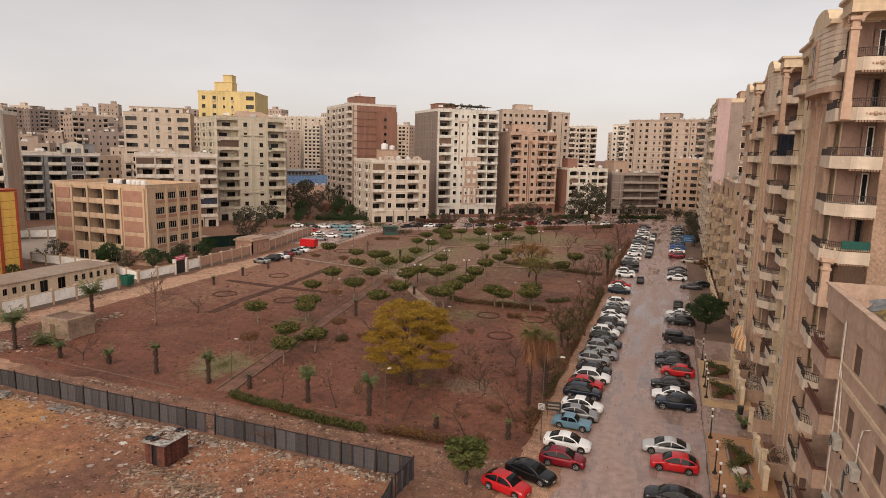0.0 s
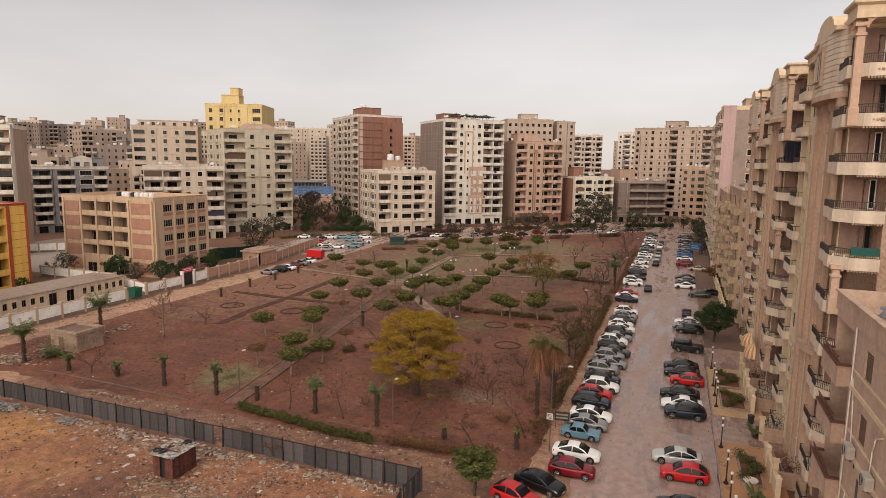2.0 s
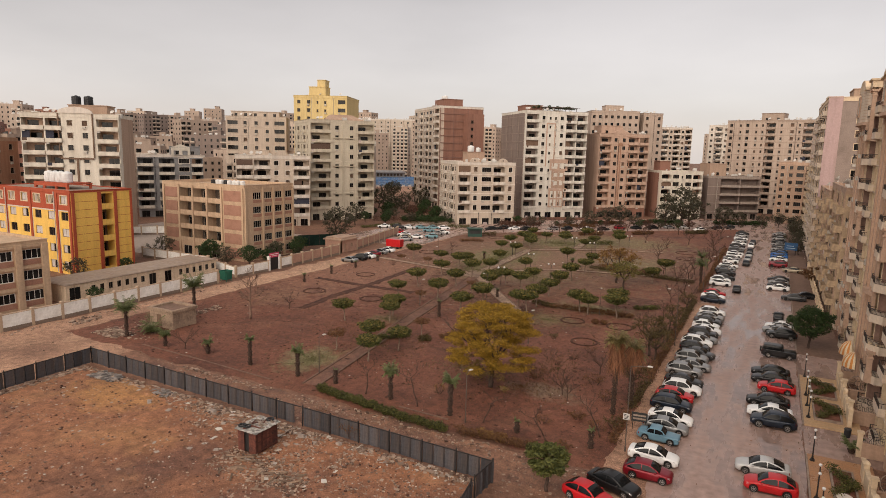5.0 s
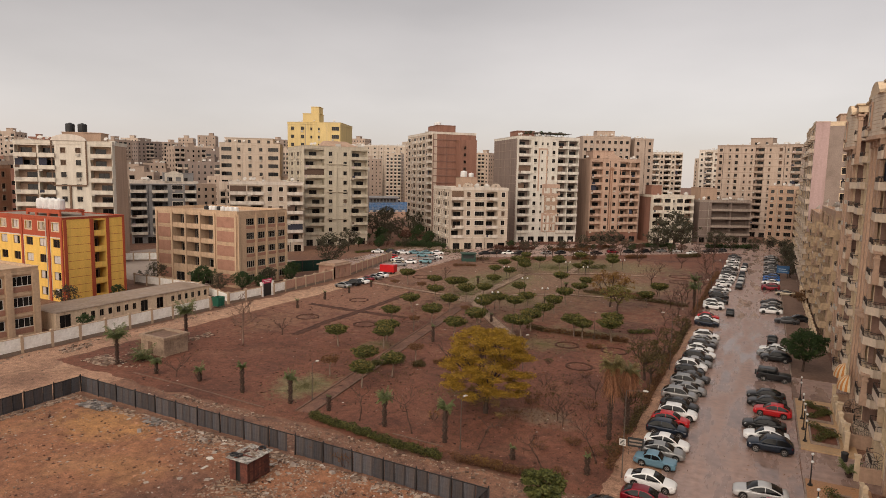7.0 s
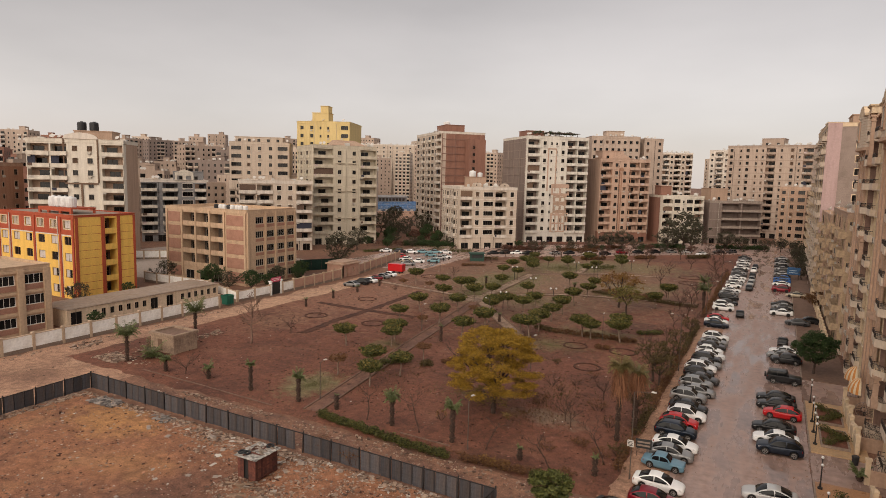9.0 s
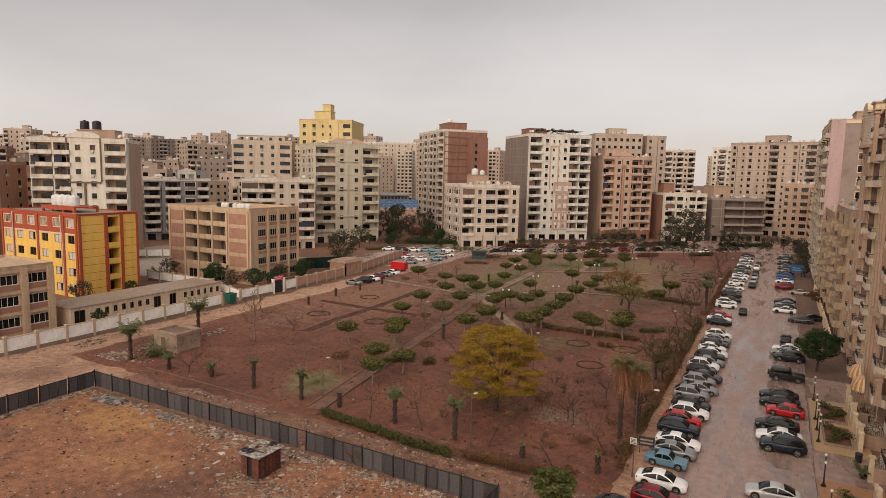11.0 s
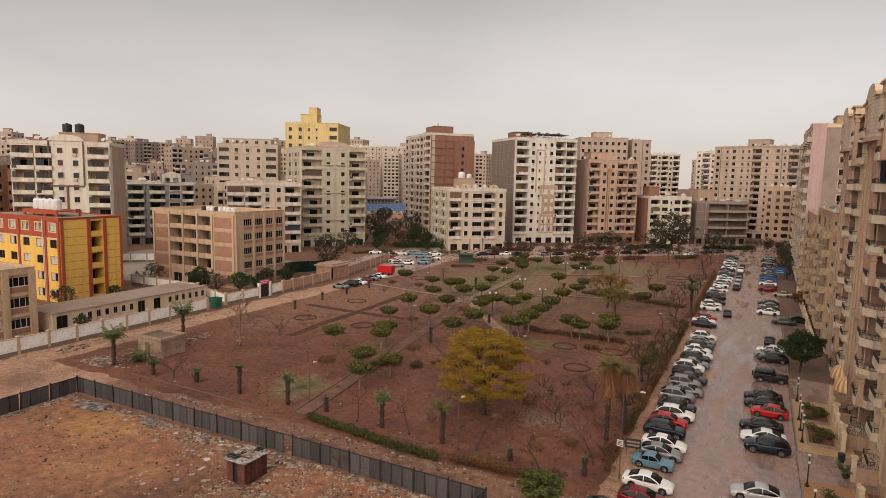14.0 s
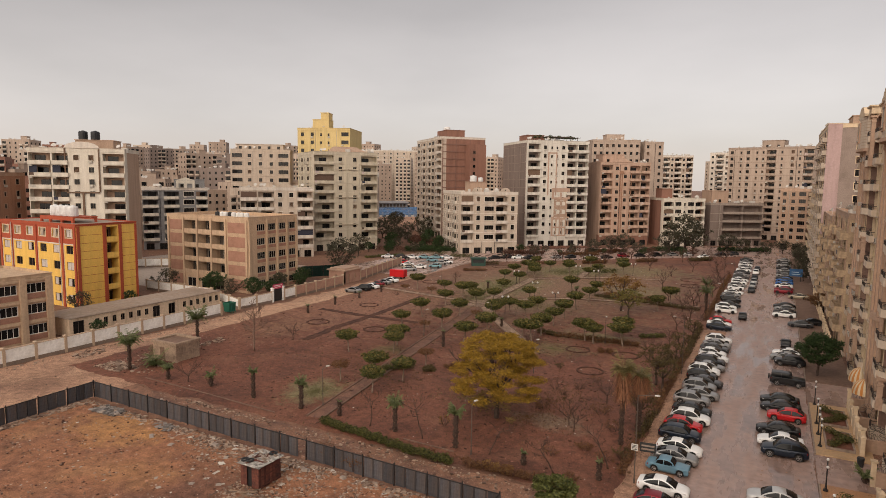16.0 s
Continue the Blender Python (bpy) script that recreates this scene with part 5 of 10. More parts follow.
def scrap_shed():
    t = thing("scrap_shed", Matrix.Translation((-40.2, 38.1, 0.12)), "rusty watchman's shed patched from boards and sheet metal", "shed")
    m_wood = material("rusty boards", (0.115, 0.036, 0.024), vary=0.35, grain=6, stain=1.4, dirt=(0.035, 0.018, 0.016), dirt_amount=0.9, rand=0.4)
    rng = random.Random(5)
    for n, (ox, oy, ang, w) in enumerate(((0, 0, 0, 2.1), (2.1, 0, 90, 2.7), (2.1, 2.7, 180, 2.1), (0, 2.7, 270, 2.7))):
        u = 0.0
        while u < w - 0.05:
            s = min(rng.uniform(0.22, 0.42), w - u)
            if n == 0 and 0.75 < u < 1.25:
                u += s
                continue
            bm = bmesh.new()
            box(bm, u + 0.008, u + s - 0.008, -0.02 + rng.uniform(-0.015, 0.01), 0.02, 0, 1.95 + rng.uniform(-0.06, 0.04))
            part("board", bm, m_wood, t).matrix_basis = Matrix.Translation((ox, oy, 0)) @ Matrix.Rotation(radians(ang), 4, "Z")
            u += s
    # solid black block behind the boards, standing in for the unlit inside
    bm = bmesh.new()
    box(bm, 0.1, 2.0, 0.1, 2.6, 0, 1.85)
    part("dark_inside", bm, M_BLACKP, t)
    bm = bmesh.new()
    n = 14
    grid = [[bm.verts.new((-0.25 + 2.6 * i / n, -0.25 + 3.2 * j / n, 2.0 + 0.06 * noise.noise((i * 0.7, j * 0.7, 2)))) for i in range(n + 1)] for j in range(n + 1)]
    for j in range(n):
        for i in range(n):
            bm.faces.new([grid[j][i], grid[j][i + 1], grid[j + 1][i + 1], grid[j + 1][i]])
    r = bmesh.ops.extrude_face_region(bm, geom=bm.faces[:])
    bmesh.ops.translate(bm, vec=(0, 0, 0.05), verts=[v for v in r["geom"] if isinstance(v, bmesh.types.BMVert)])
    m_roof = material("torn white sheeting", (0.40, 0.37, 0.335), vary=0.4, grain=5, stain=2.4, dirt=(0.035, 0.03, 0.028), dirt_amount=1.0)
    part("roof", bm, m_roof, t, "torn white and grey sheeting")
    for i in range(26):
        bm = bmesh.new()
        x, y = rng.uniform(0, 2.0), rng.uniform(0, 2.6)
        if i < 3:
            for k in range(12):
                a0, a1 = 2 * math.pi * k / 12, 2 * math.pi * (k + 1) / 12
                tube(bm, (x + 0.3 * math.cos(a0), y + 0.3 * math.sin(a0), 2.17), (x + 0.3 * math.cos(a1), y + 0.3 * math.sin(a1), 2.17), 0.09, 0.09, 6, cap=False)
            part("tyre_weight", bm, M_TANK_BLACK, t)
        else:
            stack(bm, [(x, x + rng.uniform(0.15, 0.4), y, y + rng.uniform(0.1, 0.35), 2.06), (x + 0.03, x + 0.15, y + 0.02, y + 0.1, 2.06 + rng.uniform(0.08, 0.18))])
            part("weight_stone", bm, M_CONC if i % 2 else M_PLINTH, t)
    for i in range(5):
        bm = bmesh.new()
        box(bm, -rng.uniform(0.4, 1.0), rng.uniform(0.4, 0.9), -0.07, 0.07, 0, 0.04)
        part("roof_board", bm, m_wood, t).matrix_basis = pose(rng.uniform(0.3, 1.8), rng.uniform(0.3, 2.4), 2.1, rng.uniform(-3, 3), 0, rng.uniform(0, 180))
    for z in (0.15, 1.0):
        bm = bmesh.new()
        box(bm, 2.12, 2.16, 0.05, 2.65, z, z + 0.09)
        part("batten", bm, m_wood, t)


scrap_shed()


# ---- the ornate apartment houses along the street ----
# loggia walls: dull pink paint, darkened further for the shade in the recess
M_LOGGIA = material("dull pink loggia paint with shade", (0.255, 0.158, 0.125), vary=0.12, grain=4, stain=0.5, streak=True)
M_BUTTER = material("butter yellow render", (0.60, 0.46, 0.29), vary=0.1, grain=4, stain=0.5, streak=True)
M_RAIL = material("dark brown ironwork", (0.055, 0.040, 0.034), rough=0.6, metal=0.3, vary=0.25, bump=0.1)
M_STUCCO = material("rough brown stucco", (0.36, 0.235, 0.165), vary=0.28, grain=5, stain=0.5, bump=0.8)
M_LIGHTBAND = material("light balcony render", (0.60, 0.49, 0.385), vary=0.07, grain=4, stain=0.6, streak=True)


def rail_run(bm, p, q, z0, z1):
    p, q = Vector(p), Vector(q)
    n = max(3, int((q - p).length / 0.13))
    tube(bm, (*p, z1), (*q, z1), 0.03, 0.03, 5)
    tube(bm, (*p, z0), (*q, z0), 0.02, 0.02, 5)
    tube(bm, (*p, (z0 + z1) / 2 + 0.1), (*q, (z0 + z1) / 2 + 0.1), 0.015, 0.015, 4)
    for i in range(n + 1):
        c = p.lerp(q, i / n)
        tube(bm, (*c, z0), (*c, z1), 0.02, 0.02, 4, cap=False)


def ornate_unit(y0, length, seed, label, screens=()):
    rng = random.Random(seed)
    t = thing("apartment_house", Matrix.Translation((10.45, y0, -0.28)), label, "building", "ornate houses")
    z0, sh, roof_z = 1.06, 3.3, 37.2
    # the core shows as loggia walls, with recess shade mixed into its pink
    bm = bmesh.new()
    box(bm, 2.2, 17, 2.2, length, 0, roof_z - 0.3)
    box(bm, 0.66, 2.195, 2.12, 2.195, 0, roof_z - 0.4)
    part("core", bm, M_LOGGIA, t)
    bm = bmesh.new()
    box(bm, 2.75, 17, 0, 2.2, 0, roof_z - 0.3)
    part("end_wall", bm, M_STUCCO, t, "rough brown stucco")
    fm = Matrix.Translation((0.6, length, 0)) @ Matrix.Rotation(-math.pi / 2, 4, "Z")
    facade(t, fm, length - 2.2, 11, z0, sh, [("B", 3.2), ("w", 2.4), ("w", 2.4), ("a", 2.4), ("w", 2.4), ("w", 2.0), ("B", 2.4)], M_SAND, M_LIGHTBAND, rng,
           proud=0.6, parapet=M_LIGHTBAND, rail=M_RAIL, bands=False, fancy=True, drop=0.75)
    bm = bmesh.new()
    box(bm, 0.6, 2.2, 2.2, length, 0, z0)
    part("plinth", bm, M_SAND_DARK, t)
    # pale panels that frame each stack of windows, cut by joints at every floor
    k = (length - 2.2) / 17.2
    for n_, (u0, cw, tall) in enumerate(((3.2, 2.4, 1.45), (5.6, 2.4, 1.45), (8.0, 2.4, 1.75), (10.4, 2.4, 1.45), (12.8, 2.0, 1.45))):
        uc, half = (u0 + cw / 2) * k, min(1.05, cw * k * 0.42)
        ow = min(1.4 if n_ == 2 else 1.35, cw * k * 0.6) / 2
        bm = bmesh.new()
        for s in range(9):
            z = z0 + sh * s
            if (s + n_ * 2 + seed) % 7 == 5:
                continue
            lattice(bm, [uc - half, uc - ow, uc + ow, uc + half], [z + 0.06, z + 0.95, z + 0.95 + tall, z + sh - 0.12], [(uc - ow, uc + ow, z + 0.95, z + 0.95 + tall)], -0.07, -0.01)
        tagged(part("window_panel", bm, M_LIGHTBAND if n_ % 2 else M_BUTTER, t, "pale render round the windows"), kind="stuff").matrix_basis = fm
    # corner balconies that look down the street
    slab = [(0.9, -0.25), (2.75, -0.25), (2.75, 2.2), (-0.15, 2.2), (-0.15, 0.9)]
    bm = bmesh.new()
    prism(bm, slab, -0.75, 0.12)
    slab_me = mesh_of("balcony", bm, M_LIGHTBAND)
    bm = bmesh.new()
    for p, q in (((0.95, -0.2), (2.7, -0.2)), ((-0.1, 0.92), (0.95, -0.2)), ((-0.1, 2.2), (-0.1, 0.92))):
        rail_run(bm, p, q, 0.16, 0.72)
    rail_me = mesh_of("railing", bm, M_RAIL)
    bm = bmesh.new()
    for i in range(10):
        box(bm, 0.9 + 0.18 * i, 1.0 + 0.18 * i, -0.2, 0.1, -0.88, -0.75)
    dent_me = mesh_of("dentil_course", bm, M_SAND_PINK)
    bm = bmesh.new()
    for u, hh in ((0.0, 0.16), (0.28, 0.11), (-0.28, 0.11), (0.52, 0.07), (-0.52, 0.07)):
        ball(bm, (2.0 + u, -0.25, -0.3), hh, 8, 5)
    boss_me = mesh_of("ornament", bm, M_SAND_PINK, True)
    # lattice screens that close some corner balconies
    bm = bmesh.new()
    for i in range(18):
        box(bm, 0.95 + 0.1 * i, 0.98 + 0.1 * i, -0.16, -0.12, 0.72, 2.5)
    for i in range(8):
        box(bm, 0.95, 2.7, -0.17, -0.13, 0.95 + 0.21 * i, 0.98 + 0.21 * i)
    box(bm, 0.95, 2.7, 0.9, 0.94, 0.15, 2.5)
    screen_me = mesh_of("screen", bm, M_SHUTTER)
    for k in range(11):
        z = z0 + sh * k
        m = Matrix.Translation((0, 0, z))
        ob = piece("balcony", slab_me, t, m)
        piece("railing", rail_me, ob)
        tagged(piece("dentil_course", dent_me, ob), kind="stuff")
        window(t, Matrix.Identity(4), 1.85, 2.12, z + 0.14, 0.8, 2.1, M_FRAME_WHITE if k % 3 else M_FRAME_DARK, 1)
        if k > 8:
            piece("ornament", boss_me, ob)
        if k in screens:
            tagged(piece("screen", screen_me, ob), kind="stuff")
    # columns and arches of the two top floors, and of one floor below
    for k, n in ((9, 2), (5, 1), (1, 1)):
        zb = z0 + sh * k
        zt = zb + sh * n
        bm = bmesh.new()
        stack(bm, [(0.0, 0.62, 0.02, 0.64, zb - 0.7), (0.0, 0.62, 0.02, 0.64, zb + 0.5), (0.06, 0.56, 0.08, 0.58, zb + 0.55), (0.06, 0.56, 0.08, 0.58, zt - 1.4), (-0.02, 0.64, 0.0, 0.66, zt - 1.35),
                   (-0.02, 0.64, 0.0, 0.66, zt - 1.2), (0.08, 0.54, 0.1, 0.56, zt - 1.15), (0.08, 0.54, 0.1, 0.56, zt - 0.8), (-0.08, 0.7, -0.06, 0.72, zt - 0.75), (-0.08, 0.7, -0.06, 0.72, zt - 0.5)])
        part("column", bm, M_SAND_PINK, t)
        for width, mm in ((2.15, Matrix.Translation((0.62, 0.05, 0))), (1.6, Matrix.Translation((0.05, 2.25, 0)) @ Matrix.Rotation(-math.pi / 2, 4, "Z"))):
            bm = bmesh.new()
            arc = [(width / 2 - width / 2 * math.cos(math.pi * i / 12), zt - 0.95 + 0.75 * math.sin(math.pi * i / 12)) for i in range(13)]
            outline(bm, [(width, zt + 0.3), (0, zt + 0.3)] + arc, 0, 0.35)
            part("arch", bm, M_SAND, t).matrix_basis = mm
            bm = bmesh.new()
            for i in range(12):
                (ax, az), (bx, bz) = arc[i], arc[i + 1]
                tube(bm, (ax, -0.03, az + 0.1), (bx, -0.03, bz + 0.1), 0.1, 0.1, 5, cap=False)
            part("arch_moulding", bm, M_SAND_PINK, t).matrix_basis = mm
    bm = bmesh.new()
    stack(bm, [(-0.1, 3.4, -0.15, 2.6, roof_z - 0.1), (-0.1, 3.4, -0.15, 2.6, roof_z + 0.7), (-0.35, 3.6, -0.4, 2.85, roof_z + 0.85), (-0.35, 3.6, -0.4, 2.85, roof_z + 1.05)])
    part("pavilion_roof", bm, M_SAND, t)
    bm = bmesh.new()
    stack(bm, [(0.5, 17, 2.0, length, roof_z - 0.3), (0.5, 17, 2.0, length, roof_z + 0.3), (0.2, 17.2, 2.0, length + 0.2, roof_z + 0.45), (0.2, 17.2, 2.0, length + 0.2, roof_z + 0.65)])
    part("cornice", bm, M_SAND, t)
    bm = bmesh.new()
    stack(bm, [(3.62, 17, 0, 2.0, roof_z - 0.3), (3.62, 17, 0, 2.0, roof_z + 0.8)])
    part("end_parapet", bm, M_STUCCO, t)
    # the bowed bay of the two top floors
    yc, half = 8.2, 4.4

    def bow(extra):
        return [(0.62, yc - half - extra)] + [(0.6 - (1.15 + extra) * math.sin(math.pi * i / 12), yc - (half + extra) * math.cos(math.pi * i / 12)) for i in range(13)] + [(0.62, yc + half + extra)]

    course = bmesh.new()
    prism(course, list(reversed(bow(0))), 0, 0.36)
    course_me = mesh_of("course", course, M_LIGHTBAND)
    joint = bmesh.new()
    prism(joint, list(reversed(bow(-0.05))), 32.7, 37.2)
    bay = part("bowed_bay", joint, M_SAND_PINK, t)
    for i in range(11):
        piece("course", course_me, bay, Matrix.Translation((0, 0, 32.75 + 0.41 * i)))
    ledge = bmesh.new()
    prism(ledge, list(reversed(bow(0.2))), 32.3, 32.7)
    part("ledge", ledge, M_SAND_PINK, t)
    gm = Matrix.Translation((-0.35, yc, 0)) @ Matrix.Rotation(-math.pi / 2, 4, "Z")
    bm = bmesh.new()
    prof = [(-4.1, 37.2), (4.1, 37.2), (4.1, 37.5), (3.2, 37.7), (2.8, 38.2)] + [(2.5 * math.cos(math.pi * i / 8), 38.2 + 0.6 * math.sin(math.pi * i / 8)) for i in range(9)] + [(-2.8, 38.2), (-3.2, 37.7), (-4.1, 37.5)]
    outline(bm, prof, -0.1, 1.6)
    part("gable", bm, M_SAND, t).matrix_basis = gm
    wm = Matrix.Translation((-0.62, yc, 0)) @ Matrix.Rotation(-math.pi / 2, 4, "Z")
    window(t, wm, -0.75, -0.02, 33.9, 1.5, 2.2, M_FRAME, 1, sill=True)
    bm = bmesh.new()
    lattice(bm, [-1.05, -0.78, 0.78, 1.05], [33.5, 33.85, 36.15, 36.5], [(-0.78, 0.78, 33.85, 36.15)], -0.06, 0.3)
    part("window_surround", bm, M_SAND_PINK, t).matrix_basis = wm
    for y in (yc - 3.9, yc - 1.35, yc + 1.35, yc + 3.9):
        bm = bmesh.new()
        stack(bm, [(0.15, 0.6, y - 0.42, y + 0.42, 1.0), (0.15, 0.6, y - 0.42, y + 0.42, 2.0), (0.25, 0.6, y - 0.34, y + 0.34, 2.1), (0.25, 0.6, y - 0.34, y + 0.34, 31.5), (0.1, 0.6, y - 0.45, y + 0.45, 31.7), (0.1, 0.6, y - 0.45, y + 0.45, 32.3)])
        part("pilaster", bm, M_SAND_PINK, t)
    # a curved ledge half way down
    for zl in (12.2,):
        lb = bmesh.new()
        prism(lb, list(reversed([(0.62, yc - 3.2)] + [(0.6 - 0.8 * math.sin(math.pi * i / 10), yc - 3.0 * math.cos(math.pi * i / 10)) for i in range(11)] + [(0.62, yc + 3.2)])), zl, zl + 0.4)
        part("ledge", lb, M_SAND_PINK, t)
    return t


ornate_unit(50.5, 21.0, 51, "sandy ornate apartment house with bowed bay and arched loggias", (5,))
u2 = ornate_unit(78.5, 20.5, 52, "sandy ornate apartment house with a curtained balcony", (2, 6))
FAR[0] = True
ornate_unit(103.5, 14.5, 53, "sandy ornate apartment house farther down the street")
FAR[0] = False
# dark curtains hung before a balcony
bm = bmesh.new()
pts = [bm.verts.new((0.0 + 3.1 * i / 40, 0.05 * math.sin(i * 1.1) + 0.02 * math.sin(i * 2.7), z)) for z in (0, 1.0, 2.2) for i in range(41)]
for r in range(2):
    for i in range(40):
        bm.faces.new([pts[r * 41 + i], pts[r * 41 + i + 1], pts[(r + 1) * 41 + i + 1], pts[(r + 1) * 41 + i]])
bmesh.ops.solidify(bm, geom=bm.faces[:], thickness=0.02)
solid("curtain", bm, M_CLOTH, "dark blue curtain closing a balcony", "curtain", m=pose(10.55, 78.1, 27.42) @ Matrix.Diagonal((0.86, 1, 1, 1)))
# green net round a balcony rail
M_NET = material("teal netting", (0.01, 0.075, 0.06), rough=0.8, vary=0.3, grain=9)
bm = bmesh.new()
box(bm, 0, 2.2, 0, 0.03, 0, 0.45)
solid("balcony_net", bm, M_NET, "teal netting tied round a balcony rail", "net", m=pose(11.4, 50.2, 20.9) @ Matrix.Diagonal((0.78, 1, 1.25, 1)))


def street_house(name, x, ya, yb, depth, top, storeys, cols, wall, trim, label, seed, **kw):
    return building(name, (x, yb), (x, ya), depth, top, storeys, cols, wall, trim, label, seed, **kw)


FAR[0] = True
# dark cores of the next three blocks carry the shade of their balcony recesses
t = street_house("apartment_block", 10.3, 119.5, 148.0, 14, 22.2, 6, [("b", 3.4), ("w", 2), ("a", 2), ("w", 2), ("b", 3.4), ("w", 2), ("w", 2), ("d", 2.6), ("b", 3.4)], M_STREET, M_SAND_DARK,
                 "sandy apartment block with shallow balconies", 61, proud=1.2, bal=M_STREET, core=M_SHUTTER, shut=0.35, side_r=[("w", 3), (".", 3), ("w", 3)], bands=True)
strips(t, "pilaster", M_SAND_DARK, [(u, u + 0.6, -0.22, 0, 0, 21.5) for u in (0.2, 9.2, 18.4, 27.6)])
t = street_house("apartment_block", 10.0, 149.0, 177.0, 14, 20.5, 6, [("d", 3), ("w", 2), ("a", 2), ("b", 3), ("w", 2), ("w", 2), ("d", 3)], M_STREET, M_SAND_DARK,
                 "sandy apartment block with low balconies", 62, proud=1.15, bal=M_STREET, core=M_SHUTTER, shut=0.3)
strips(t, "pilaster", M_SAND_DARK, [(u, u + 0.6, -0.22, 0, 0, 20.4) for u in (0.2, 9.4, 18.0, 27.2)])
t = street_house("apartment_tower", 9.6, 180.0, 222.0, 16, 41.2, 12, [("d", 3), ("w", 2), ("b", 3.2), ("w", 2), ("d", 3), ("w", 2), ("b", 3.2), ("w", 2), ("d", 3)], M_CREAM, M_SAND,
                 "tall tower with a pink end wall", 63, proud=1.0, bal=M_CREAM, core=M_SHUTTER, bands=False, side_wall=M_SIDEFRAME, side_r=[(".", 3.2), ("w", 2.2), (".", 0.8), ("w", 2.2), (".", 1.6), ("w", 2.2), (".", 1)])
strips(t, "pink_panel", M_PINK, [(42.02, 42.14, -0.1, 2.9, 14.0, 41.3)])
penthouse(t, 30, 40, 5, 12, 40.5, 43.0, M_SAND_DARK, 0)
t = street_house("apartment_block", 10.4, 224.0, 262.0, 14, 27.0, 8, [("b", 3), ("w", 2), ("d", 3), ("w", 2)] * 3, M_TAN, M_SAND, "tan apartment block near the end of the street", 64, proud=1.0, bal=M_SAND)
t = street_house("apartment_block", 12.0, 264.0, 296.0, 14, 25.0, 7, [("b", 3), ("w", 2), ("d", 3), ("w", 2)] * 3, M_SAND, M_SAND, "sandy brown block at the end of the street", 65, proud=1.0)

FAR[0] = False


# ---- the plain house nearest on the street ----
M_PLAIN = material("plain brown render", (0.47, 0.325, 0.245), vary=0.12, grain=4, stain=0.35, streak=True)
M_RAILWOOD = material("red-brown wood", (0.13, 0.055, 0.036), rough=0.5, vary=0.2, grain=8)


def plain_house():
    # the balcony backs are dark brown to imitate shade from the slabs above
    t = building("apartment_house", (8.8, 40.0), (8.8, 17.0), 15, 20.2, 5, [("b", 3.9), (".", 0.6), ("w", 4.2), ("w", 4.8), ("w", 4.8), ("w", 4.7)], M_PLAIN, M_SAND,
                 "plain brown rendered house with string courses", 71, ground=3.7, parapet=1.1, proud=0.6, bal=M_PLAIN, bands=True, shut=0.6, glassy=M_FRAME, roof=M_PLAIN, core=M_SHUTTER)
    strips(t, "string_course", M_SAND, [(4.4, 23, -0.06, 0, 3.7 + 3.08 * s + 0.85, 3.7 + 3.08 * s + 0.95) for s in range(5)])
    bm = bmesh.new()
    tube(bm, (4.35, -0.06, 0.2), (4.35, -0.06, 20.1), 0.04, 0.04, 8)
    part("drainpipe", bm, M_PALE, t, smooth=True)
    for s in range(5):
        bm = bmesh.new()
        z = 3.7 + 3.08 * s + 0.856
        prism(bm, [(0.05, 0.0), (0.05, -0.68), (3.87, -0.68), (3.87, 0.0), (3.68, 0.0), (3.68, -0.44), (0.24, -0.44), (0.24, 0.0)], z, z + 0.1)
        part("handrail", bm, M_RAILWOOD, t, "red-brown wooden handrail")
        bm = bmesh.new()
        for k in range(1, 12):
            box(bm, 0.1 + 0.3 * k, 0.14 + 0.3 * k, -0.6, -0.56, z + 0.1, z + 0.42)
        box(bm, 0.2, 3.7, -0.61, -0.55, z + 0.42, z + 0.47)
        part("top_railing", bm, M_RAILWOOD, t)
    bm = bmesh.new()
    box(bm, 0.15, 22.85, 0.15, 14.7, 19.31, 19.34)
    part("roof_screed", bm, M_ROOFING, t)
    return t


plain_house()


def air_conditioner(m, pipe, label="off-white air conditioner on wall brackets"):
    t = thing("air_conditioner", m, label, "air conditioner", "air conditioners")
    bm = bmesh.new()
    stack(bm, [(-0.42, 0.42, -0.38, -0.06, 0), (-0.44, 0.44, -0.4, -0.05, 0.03), (-0.44, 0.44, -0.4, -0.05, 0.6), (-0.41, 0.41, -0.37, -0.07, 0.64)])
    part("casing", bm, M_ACW, t)
    bm = bmesh.new()
    for i in range(12):
        a0, a1 = 2 * math.pi * i / 12, 2 * math.pi * (i + 1) / 12
        for r in (0.24, 0.14):
            tube(bm, (-0.12 + r * math.cos(a0), -0.41, 0.32 + r * math.sin(a0)), (-0.12 + r * math.cos(a1), -0.41, 0.32 + r * math.sin(a1)), 0.012, 0.012, 4, cap=False)
    part("fan_grille", bm, M_IRON, t)
    for x in (-0.34, 0.34):
        bm = bmesh.new()
        box(bm, x - 0.02, x + 0.02, -0.4, 0.0, -0.05, 0.0)
        box(bm, x - 0.02, x + 0.02, -0.05, 0.0, -0.4, -0.05)
        part("bracket", bm, M_IRON, t)
    if pipe:
        bm = bmesh.new()
        for a, c in zip(pipe, pipe[1:]):
            tube(bm, a, c, 0.032, 0.032, 7)
        part("pipe", bm, M_PALE, t, "white lagged pipe", smooth=True)


